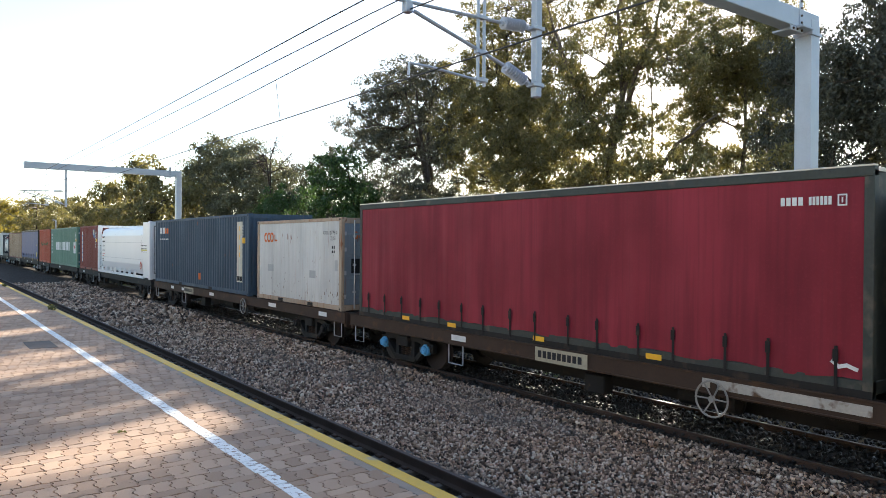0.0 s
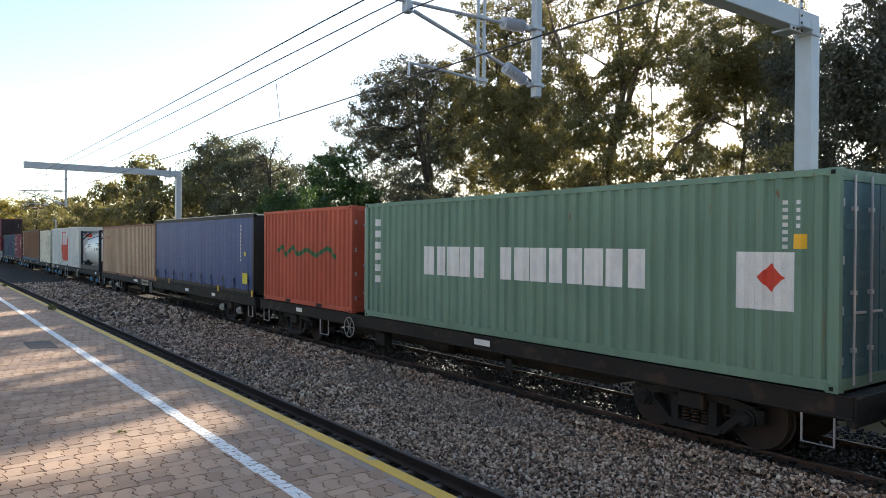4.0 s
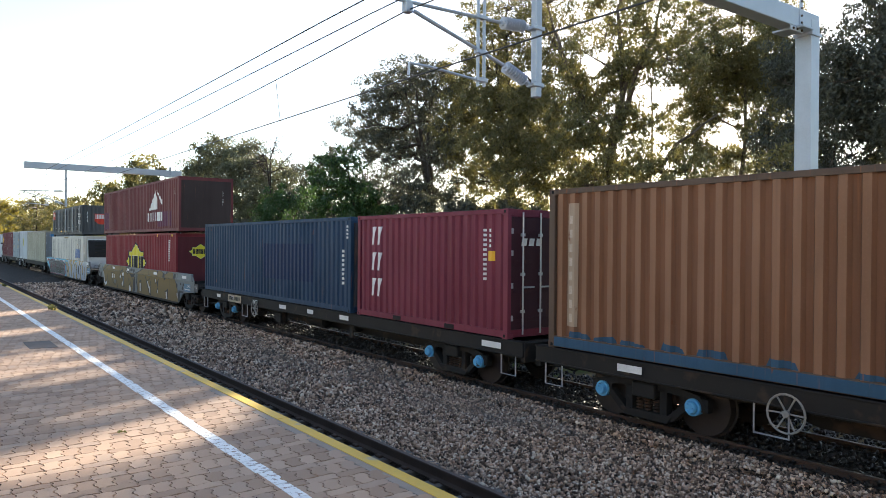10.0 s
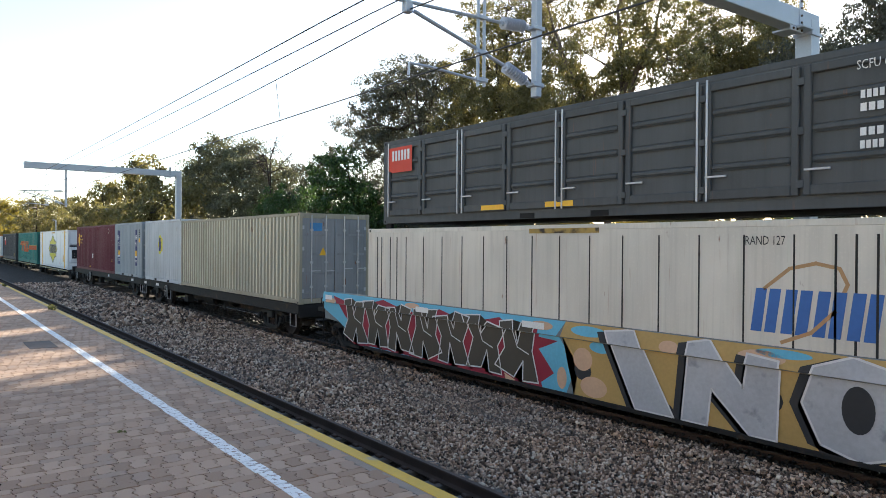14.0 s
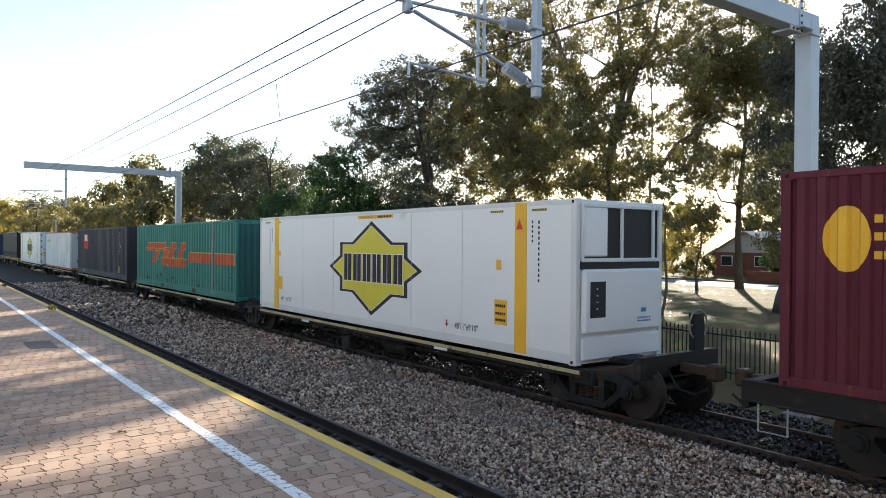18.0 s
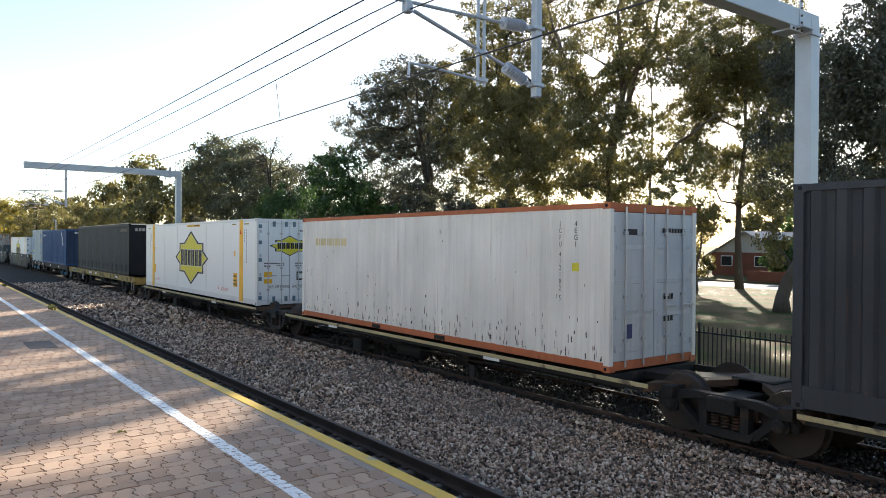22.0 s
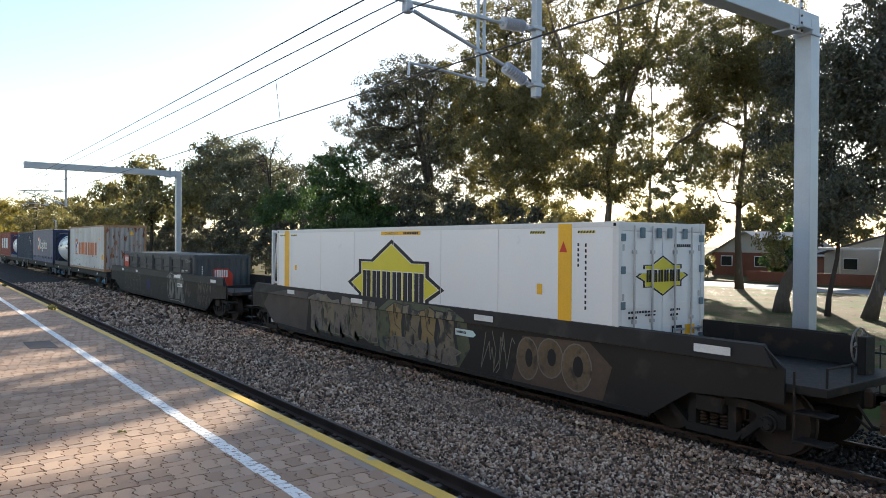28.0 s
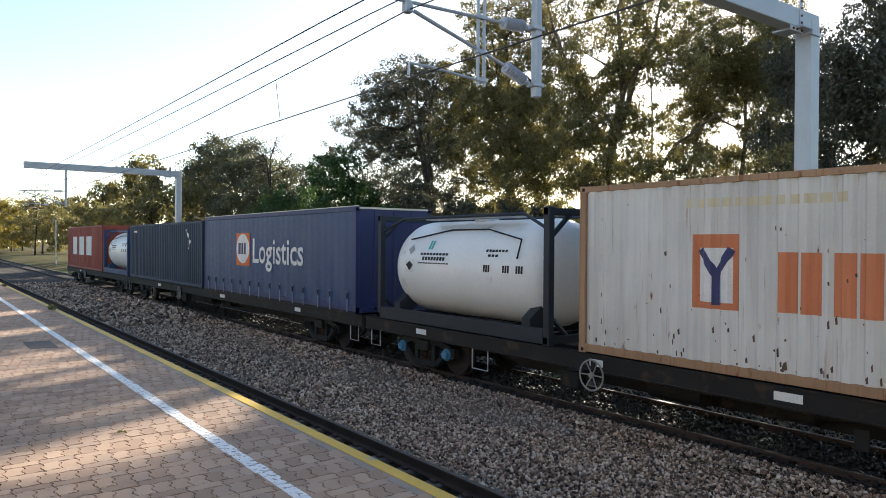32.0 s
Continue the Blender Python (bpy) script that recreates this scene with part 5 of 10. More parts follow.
# ---- well wagons with double-stacked boxes ----
OCHRE = surface("ochre_spray", (0.185, 0.130, 0.050), 0.65, 0, 0.14, 0.8, 14, 0.08, 0.003)
GREYSIDE = surface("weathered_grey_side", (0.17, 0.19, 0.195), 0.65, 0, 0.2, 0.8, 14, 0.12, 0.003, (0.06, 0.06, 0.06), 0.35)
DARKSIDE = surface("weathered_charcoal_side", (0.018, 0.0165, 0.0155), 0.65, 0, 0.3, 0.7, 12, 0.12, 0.003, (0.036, 0.032, 0.028), 0.35)
SPRAYWHITE = surface("white_spray", (0.60, 0.60, 0.59), 0.6, 0, 0.12, 1.5, 20)
SPRAYDARK = surface("dark_spray", (0.03, 0.032, 0.036), 0.6, 0, 0.2, 1.5, 20)
SPRAYCYAN = surface("cyan_spray", (0.12, 0.40, 0.55), 0.6, 0, 0.12, 1.5, 20)
SPRAYRED = surface("crimson_spray", (0.26, 0.02, 0.04), 0.6, 0, 0.12, 1.5, 20)
SPRAYOLIVE = surface("olive_brown_spray", (0.07, 0.06, 0.045), 0.65, 0, 0.15, 1.5, 20)
SPRAYPEACH = surface("peach_spray", (0.55, 0.36, 0.24), 0.6, 0, 0.12, 1.5, 20)
SPRAYTAN = surface("tan_spray", (0.42, 0.28, 0.10), 0.6, 0, 0.15, 1.5, 20)

SPRAYSILVER = surface("silver_spray", (0.40, 0.41, 0.43), 0.55, 0, 0.16, 1.2, 18, 0.05, 0.003, (0.24, 0.25, 0.27), 0.25)
SPRAYBLUEGREY = surface("blue_grey_spray", (0.13, 0.165, 0.19), 0.6, 0, 0.2, 1.2, 16)


def well_paint(well, name, polys, mat, lift=0.006, label=""):
    """Paint on the side of a well wagon, over its lower panel and its sloping upper flange."""
    low, high = [], []
    for p in polys:
        if len(p) > 4:
            vs = [Vector((x, z, 0)) for x, z in p]
            tri = [[p[i] for i in t] for t in tessellated(vs)]
        else:
            tri = [p]
        for q in tri:
            sw = [(z, x) for x, z in q]
            low.append([(x, z) for z, x in clipped(sw, 0.27, 1.275)])
            high.append([(x, z) for z, x in clipped(sw, 1.30, 1.575)])
    m = M()
    seen = {}
    for group, up in ((low, False), (high, True)):
        for q in group:
            if len(q) < 3:
                continue
            area = sum(q[i - 1][0] * q[i][1] - q[i][0] * q[i - 1][1] for i in range(len(q)))
            if abs(area) < 1e-6:
                continue
            q = q if area > 0 else q[::-1]
            f = []
            for x, z in q:
                k = (round(x, 3), round(z, 3), up)
                if k not in seen:
                    seen[k] = len(m.v)
                    m.v.append((x, (-1.30 + (z - 1.30) * 0.178 if up else -1.236) - lift, z))
                f.append(seen[k])
            f = tuple(dict.fromkeys(f))
            if len(f) > 2:
                m.f.append(f)
    if not m.f:
        return None
    ob = part(name, m, mat, well, label)
    return tagged(ob, label, kind="stuff") if len(polys) > 3 else ob


def wild_letters(well, x0, x1, n, z0, z1, fill, shade, line, seed, lift=0.010, top=None):
    """Interlocking spray-painted letter shapes that spell nothing."""
    r = random.Random(seed)
    w = (x1 - x0) / n
    mid = (z0 + z1) / 2
    for i in range(n):
        x = x0 + i * w
        j = lambda k: r.uniform(-k, k)
        p = [(x + j(0.05), z0 + abs(j(0.08))), (x + 0.34 * w, z0 + abs(j(0.06))), (x + (0.42 + j(0.05)) * w, mid - 0.12), (x + 0.58 * w, z0 + abs(j(0.1))), (x + (1.0 + j(0.12)) * w, z0 + 0.06),
             (x + 0.84 * w, mid + j(0.12)), (x + (1.08 + j(0.1)) * w, z1 - abs(j(0.1))), (x + 0.60 * w, z1), (x + (0.56 + j(0.05)) * w, mid + 0.2), (x + 0.36 * w, z1 - abs(j(0.12))), (x + (-0.1 + j(0.08)) * w, z1 - 0.12 - abs(j(0.1))), (x + 0.1 * w, mid)]
        if i % 2:
            p = [(2 * x + w - a, b) for a, b in p][::-1]
        if r.random() < 0.4:
            p = [(a, z0 + z1 - b) for a, b in p][::-1]
        if shade:
            well_paint(well, "spray_shadow", [[(a + 0.10, b - 0.07) for a, b in p]], shade, lift - 0.003)
        well_paint(well, "spray_letter", [p], top if top and i % 2 else fill, lift + 0.0006 * (i % 3))
        if line:
            well_paint(well, "spray_outline", stroke(p + [p[0]], 0.028), line, lift + 0.004)
            well_paint(well, "spray_outline", stroke([(x + 0.3 * w, z1 - 0.2), (x + 0.45 * w, mid + 0.05), (x + 0.75 * w, mid - 0.05)], 0.022), line, lift + 0.004)


well, wp, e, a = well_wagon(-179.35, -159.45, GREYSIDE, GREYSIDE, "well wagon with ochre, black and white spray painting on its sides", True, [(-5.2, 0.5), (-1.8, 0.5), (3.5, 0.6), (8.0, 0.6)])
well_paint(well, "spray_field", [[(-8.0, 0.27), (-0.9, 0.27), (-0.45, 0.9), (-0.6, 1.27), (-1.5, 1.36), (-2.2, 1.575), (-7.4, 1.575), (-8.2, 1.2), (-7.7, 0.8)]], OCHRE, 0.005, "ochre spray-painted field")
well_paint(well, "spray_field", [[(0.1, 0.27), (7.27, 0.27), (7.06, 1.03), (6.86, 1.16), (6.57, 1.575), (5.83, 1.575), (5.36, 1.45), (5.34, 1.3), (5.02, 1.14), (4.99, 1.52), (4.69, 1.575), (1.0, 1.575), (0.2, 1.3)]], OCHRE, 0.005, "ochre spray-painted field")
for pts, wd in (([(-8.05, 1.46), (-7.95, 1.12), (-7.86, 0.66), (-7.67, 0.34)], 0.08), ([(-7.96, 1.26), (-7.42, 1.32), (-6.68, 1.54), (-6.37, 1.57)], 0.05), ([(-7.68, 0.46), (-6.99, 0.66), (-6.8, 1.0)], 0.05), ([(-6.8, 1.0), (-6.75, 0.7), (-6.36, 0.43)], 0.06),
                ([(-5.99, 1.22), (-5.7, 0.89), (-5.42, 0.63), (-5.02, 0.49), (-4.71, 0.5)], 0.05), ([(-5.92, 1.1), (-4.97, 1.21), (-4.9, 1.09)], 0.04), ([(-5.71, 1.57), (-5.43, 1.18)], 0.04), ([(-5.17, 1.57), (-5.03, 1.32)], 0.05),
                ([(-5.1, 1.46), (-4.72, 1.57)], 0.05), ([(-4.65, 0.79), (-4.4, 0.55), (-4.22, 0.34)], 0.08), ([(-3.5, 1.57), (-3.46, 1.41), (-3.51, 1.23)], 0.06), ([(-3.84, 1.09), (-3.41, 1.26), (-2.86, 1.39)], 0.05),
                ([(-2.91, 1.57), (-2.81, 1.32), (-2.81, 0.81), (-2.66, 0.46)], 0.09), ([(-3.78, 0.97), (-3.67, 0.87), (-3.2, 1.05), (-3.0, 0.95), (-3.45, 0.57), (-2.76, 0.45)], 0.045), ([(-2.18, 1.57), (-2.09, 1.25), (-2.01, 1.22), (-1.6, 1.28)], 0.06), ([(-2.1, 1.53), (-1.53, 1.57), (-1.08, 1.1), (-0.73, 0.91), (-0.28, 0.76)], 0.05),
                ([(-1.93, 1.2), (-1.52, 0.69)], 0.04), ([(-1.45, 1.0), (-1.25, 0.74), (-1.63, 0.55)], 0.05), ([(-1.14, 0.65), (-0.86, 0.39)], 0.06),
                ([(0.1, 1.3), (0.0, 0.85), (0.3, 0.4), (0.4, 0.28)], 0.14),
                ([(0.15, 1.32), (1.0, 1.5), (1.3, 1.575)], 0.05), ([(0.6, 0.9), (0.92, 0.96), (0.95, 0.8), (1.12, 0.3)], 0.08), ([(1.8, 1.18), (2.0, 0.95), (2.42, 0.5), (2.7, 0.34)], 0.10), ([(2.05, 0.97), (2.6, 1.14), (2.63, 1.22), (2.51, 1.575)], 0.045),
                ([(2.71, 1.0), (2.68, 0.65), (2.79, 0.34)], 0.08), ([(3.55, 1.18), (3.46, 1.10), (3.65, 0.94), (3.78, 1.01), (4.16, 1.17)], 0.045), ([(3.79, 0.54), (4.0, 0.74), (4.04, 0.4)], 0.055), ([(5.19, 0.66), (5.4, 0.68), (5.69, 0.78)], 0.06),
                ([(6.57, 1.575), (6.86, 1.16), (7.06, 1.03), (7.19, 0.73), (7.28, 0.28)], 0.035), ([(6.9, 0.76), (7.02, 0.63), (7.19, 0.73)], 0.03), ([(5.9, 1.2), (5.91, 0.28)], 0.02), ([(4.69, 1.57), (4.98, 1.52), (5.02, 1.14), (5.34, 1.29), (5.36, 1.45), (5.83, 1.57)], 0.03)):
    well_paint(well, "spray_outline", stroke(pts, wd), SPRAYDARK, 0.009)
for p in ([(-7.95, 1.12), (-7.84, 1.13), (-7.55, 0.47), (-7.73, 0.43)], [(-7.59, 0.47), (-6.99, 0.59), (-6.99, 0.44), (-7.55, 0.3)], [(-5.68, 1.08), (-5.33, 1.09), (-5.33, 0.84), (-5.56, 0.81)], [(-5.09, 1.07), (-4.95, 1.06), (-4.95, 0.86), (-5.08, 0.88)],
          [(-3.72, 0.97), (-3.43, 1.15), (-3.46, 0.97), (-3.67, 0.87)], [(-3.2, 1.18), (-2.81, 1.29), (-2.81, 1.06), (-3.15, 1.06)], [(-3.2, 0.66), (-3.0, 0.76), (-3.0, 0.51), (-3.2, 0.51)], [(-1.61, 0.44), (-1.44, 0.63), (-1.16, 0.46), (-1.15, 0.32), (-1.55, 0.29)],
          [(-1.94, 1.43), (-1.87, 1.28), (-1.9, 1.22), (-1.97, 1.25)],
          [(0.66, 0.82), (0.86, 0.85), (0.84, 0.42), (0.68, 0.42)], [(2.1, 0.98), (2.26, 1.0), (2.47, 0.7), (2.36, 0.68)], [(2.5, 0.72), (2.66, 0.78), (2.68, 0.45), (2.55, 0.45)], [(3.55, 1.13), (3.68, 1.15), (3.66, 1.0), (3.58, 1.0)], [(3.95, 0.66), (4.02, 0.68), (4.03, 0.5), (3.94, 0.54)],
          [(5.35, 0.62), (5.52, 0.67), (5.58, 0.36), (5.42, 0.33)], [(7.05, 0.70), (7.16, 0.72), (7.18, 0.45), (7.1, 0.5)]):
    well_paint(well, "spray_white", [p], SPRAYWHITE, 0.013)
for p in ([(-2.1, 1.5), (-1.2, 1.2), (-0.3, 1.28), (-0.55, 1.1), (-1.1, 1.05)], [(-0.7, 0.9), (-0.25, 1.25), (-0.3, 0.35), (-0.7, 0.3)], [(3.91, 1.575), (4.12, 1.575), (4.04, 1.2)], [(5.02, 1.16), (5.02, 1.5), (5.28, 1.48), (5.34, 1.3)], [(3.8, 1.0), (4.12, 1.12), (3.98, 0.78)], [(5.55, 0.72), (5.70, 0.76), (5.72, 0.31), (5.60, 0.31)]):
    well_paint(well, "spray_shape", [p], SPRAYDARK, 0.009)
well_paint(well, "spray_blotch", [disc(-9.0, 1.42, 0.3, 0.1), disc(-8.6, 0.95, 0.22, 0.14), disc(-9.2, 1.05, 0.25, 0.1), disc(-1.6, 1.42, 0.35, 0.1), disc(-0.9, 1.45, 0.25, 0.08), disc(-0.4, 1.42, 0.2, 0.1), disc(6.85, 1.42, 0.16, 0.14), disc(7.05, 1.02, 0.10, 0.10), disc(7.38, 0.58, 0.14, 0.26), disc(7.9, 0.95, 0.10, 0.08), disc(8.0, 1.1, 0.12, 0.06), disc(7.6, 1.12, 0.10, 0.05)], SPRAYDARK, 0.008)
for p in ([(-5.03, 0.78), (-4.77, 0.77), (-4.74, 0.54), (-5.02, 0.59)], [(-2.98, 0.97), (-2.81, 1.02), (-2.79, 0.57), (-2.96, 0.66)]):
    well_paint(well, "spray_shape", [p], SPRAYBLUEGREY, 0.014)
STEELBLUE = surface("steel_blue_panel", (0.10, 0.19, 0.28), 0.6)
well_paint(well, "spray_outline", stroke([(7.12 + 0.17 * math.cos(t * 0.6), 1.45 + 0.10 * math.sin(t * 0.6)) for t in range(12)], 0.018), SPRAYDARK, 0.008)
decal(well, "spray_field", [[(7.34, 0.40), (7.95, 0.72), (8.12, 0.84), (8.12, 1.2), (7.2, 1.2), (7.24, 0.8)]], SPRAYBLUEGREY, wp, 0.004)
decal(well, "spray_tag", bars(7.45, 8.0, 0.74, 0.82, 9), SPRAYDARK, wp, 0.008)
decal(well, "number_panel", [rect(8.12, 8.98, 0.83, 1.16)], STEELBLUE, wp, 0.008)
decal(well, "number_marking", moved(text_polys("5044-2", 0.12), 8.73, 1.02, 0.85) + bars(8.2, 8.95, 0.90, 0.95, 11), WHITEMARK, wp, 0.012)
part("end_plate", M().box(9.40, 9.85, -1.225, -1.19, 0.86, 1.2, 0.008), surface("dull_grey_plate", (0.10, 0.10, 0.10), 0.6), well)
decal(well, "number_marking", moved(text_polys("B END", 0.10), 9.62, 1.02, 0.72), WHITEMARK, [(9.3, -1.226), (9.9, -1.226)], 0.004)
def twist_locks(c, L, gap):
    """Locks between a container and the one that it stands on."""
    for x in (-L / 2 + 0.1, L / 2 - 0.1, -5.9, 5.9):
        for y in (-W2 + 0.09, W2 - 0.09):
            part("twist_lock", M().box(x - 0.07, x + 0.07, y - 0.05, y + 0.05, -gap, 0.004, 0.008), BLACK, c)


m_cv = paint("plum_red_box", (0.118, 0.025, 0.029), 0.2, 0.3)
# Plum is darkened on the end, which lies in shade.
c, pr, ep = container(-177.41, 15.24, 3.42, 2.44, m_cv, "plum-red corrugated container with a white peak emblem on the top tier", side=("corr", 0.29, 0.03), end="box", end_mat=paint("shaded_plum_end", (0.034, 0.02, 0.019), 0.2), short=1.0)
twist_locks(c, 14.63, 0.07)
decal(c, "emblem", [[(2.62, 1.06), (4.18, 1.10), (3.84, 2.0), (3.64, 1.85)]], WHITEMARK, pr, 0.005, False, "white mountain emblem")
decal(c, "emblem", [[(3.92, 2.0), (4.04, 1.96), (4.92, 1.48), (4.87, 1.26)]], WHITEMARK, pr)
decal(c, "badge_lettering", blocks(2.45, 4.92, 0.52, 0.94, 4, 0.18, 0.0, 0.24), WHITEMARK, pr, 0.012)
m_pp = surface("purple_patch", (0.10, 0.022, 0.06), 0.55, 0, 0.15)
plate(c, "repaint_patch", 4.2, 6.5, 0.25, 0.95, m_pp, pr)
plate(c, "repaint_patch", -7.4, -6.15, 0.25, 1.25, m_pp, pr)
for x in (-6.08, 6.08):
    part("middle_post", M().box(x - 0.08, x + 0.08, -W2 - 0.003, -W2 + 0.06, 0.1, 2.36, 0.008), m_cv, c)
decal(c, "code_marking", stacked(7.0, 2.2, "IVV 801", 0.085), WHITEMARK, pr)
decal(c, "end_mark", stacked(0.75, 1.9, "IVV 801", 0.09), WHITEMARK, ep, 0.008, True)
m_lr = paint("crimson_box", (0.175, 0.012, 0.022), 0.08, 0.35)
# The crimson end carries its shade in the paint.
c, pr, ep = container(-176.8, 14.17, 0.37, 2.98, m_lr, "crimson corrugated container with yellow star badge", side=("corr", 0.29, 0.03), end="box", end_mat=paint("shaded_crimson_end", (0.085, 0.010, 0.016), 0.1), short=1.0)
star_badge(c, pr, 0.0, 1.51, 4.4, 2.13)
star_badge(c, ep, -0.1, 2.15, 1.15, 0.75, True)
codes(c, pr, 6.0, 2.7, WHITEMARK, 12, 0.06, 1.0)
for x in (4.1, 6.5):
    plate(c, "yellow_tab", x, x + 0.14, 2.82, 2.94, YELLOW, [(-7, -W2 - 0.006), (7.3, -W2 - 0.006)])

well, wp, e, a = well_wagon(-200.30, -180.90, GREYSIDE, GREYSIDE, "well wagon with white block letters and colourful spray painting", False, [(-0.9, 0.6), (8.3, 0.6), (-9.0, 0.4), (-4.5, 0.5)])
well_paint(well, "spray_field", [[(-9.2, 1.1), (-8.3, 0.8), (-7.1, 0.27), (0.2, 0.27), (0.45, 0.8), (0.0, 1.3), (0.2, 1.575), (-9.2, 1.575)]], SPRAYCYAN, 0.004, "cyan spray-painted background")
well_paint(well, "spray_shape", [[(-8.6, 1.5), (-8.0, 1.0), (-7.3, 0.6), (-6.9, 0.32), (-0.6, 0.28), (-0.1, 0.6), (-0.5, 1.0), (0.0, 1.2), (-1.0, 1.25), (-1.6, 1.5), (-2.6, 1.3), (-3.6, 1.5), (-4.6, 1.3), (-6.0, 1.55), (-7.2, 1.3)]], SPRAYRED, 0.006)
well_paint(well, "spray_blotch", [disc(-8.7, 1.35, 0.3, 0.08), disc(-7.3, 0.5, 0.3, 0.12), disc(-3.1, 0.36, 0.35, 0.09), disc(-1.5, 0.36, 0.4, 0.1), disc(-4.7, 1.5, 0.3, 0.06), disc(-0.4, 1.45, 0.3, 0.08), disc(0.1, 0.55, 0.12, 0.2)], SPRAYPEACH, 0.008)
wild_letters(well, -7.9, -0.5, 7, 0.33, 1.5, SPRAYOLIVE, SPRAYRED, SPRAYWHITE, 4, 0.012)
well_paint(well, "spray_field", [[(0.4, 0.27), (7.3, 0.27), (8.1, 0.7), (8.6, 1.3), (8.3, 1.575), (0.2, 1.575), (0.1, 1.3), (0.5, 0.8)]], SPRAYTAN, 0.005, "tan spray-painted background")
well_paint(well, "spray_blotch", [disc(0.6 + 0.85 * i, 0.75 + 0.42 * math.sin(i * 2.3), 0.2, 0.17, 12) for i in range(9)], SPRAYDARK, 0.008)
well_paint(well, "spray_blotch", [disc(0.75, 1.45, 0.4, 0.09), disc(1.0, 1.2, 0.25, 0.1), disc(4.2, 1.5, 0.4, 0.06)], SPRAYCYAN, 0.009)
well_paint(well, "spray_blotch", [disc(0.6, 0.95, 0.22, 0.2), disc(0.85, 0.5, 0.3, 0.18), disc(3.9, 1.42, 0.35, 0.1), disc(2.4, 1.38, 0.18, 0.1)], SPRAYPEACH, 0.009)
LETTERS = ([[(1.12, 1.50), (1.72, 1.575), (2.48, 0.30), (1.75, 0.30)]],
           [[(2.62, 0.30), (2.74, 1.50), (3.10, 1.575), (3.62, 0.95), (3.70, 1.45), (4.16, 1.40), (4.12, 0.30), (3.72, 0.30), (3.12, 0.85), (3.06, 0.30)]],
           [[(4.45, 0.9), (4.62, 1.40), (5.1, 1.575), (5.62, 1.45), (5.86, 0.95), (5.7, 0.45), (5.2, 0.27), (4.7, 0.40)]],
           [[(5.98, 1.50), (6.42, 1.55), (6.46, 0.75), (6.64, 0.60), (6.82, 0.75), (6.80, 1.50), (7.20, 1.52), (7.22, 0.55), (6.9, 0.29), (6.3, 0.29), (6.02, 0.55)]],
           [[(7.0, 1.575), (8.5, 1.56), (8.45, 1.26), (7.95, 1.22), (7.80, 0.36), (7.30, 0.32), (7.50, 1.2), (7.1, 1.22)]])
for i, q in enumerate(LETTERS):
    well_paint(well, "graffiti_shadow", [[(x - 0.17, z - 0.03) for x, z in q[0]], [(x - 0.06, z - 0.06) for x, z in q[0]]], SPRAYDARK, 0.012)
    well_paint(well, "graffiti_letter", q, SPRAYSILVER, 0.016 + 0.001 * i, "silver spray-painted letter")
    well_paint(well, "graffiti_edge", stroke(q[0] + [q[0][0]], 0.03), SPRAYWHITE, 0.023)
well_paint(well, "graffiti_shadow", [disc(5.16, 0.92, 0.20, 0.30)], SPRAYDARK, 0.026)
decal(well, "number_panel", [[(7.9, 0.86), (9.1, 0.86), (9.1, 1.18), (8.1, 1.18)]], STEELBLUE, wp, 0.008)
decal(well, "number_marking", moved(text_polys("5044-1", 0.12), 8.65, 1.03, 0.85) + bars(8.1, 9.0, 0.92, 0.97, 12), WHITEMARK, wp, 0.012)
plain = [(-9, -1.305), (9, -1.305)]


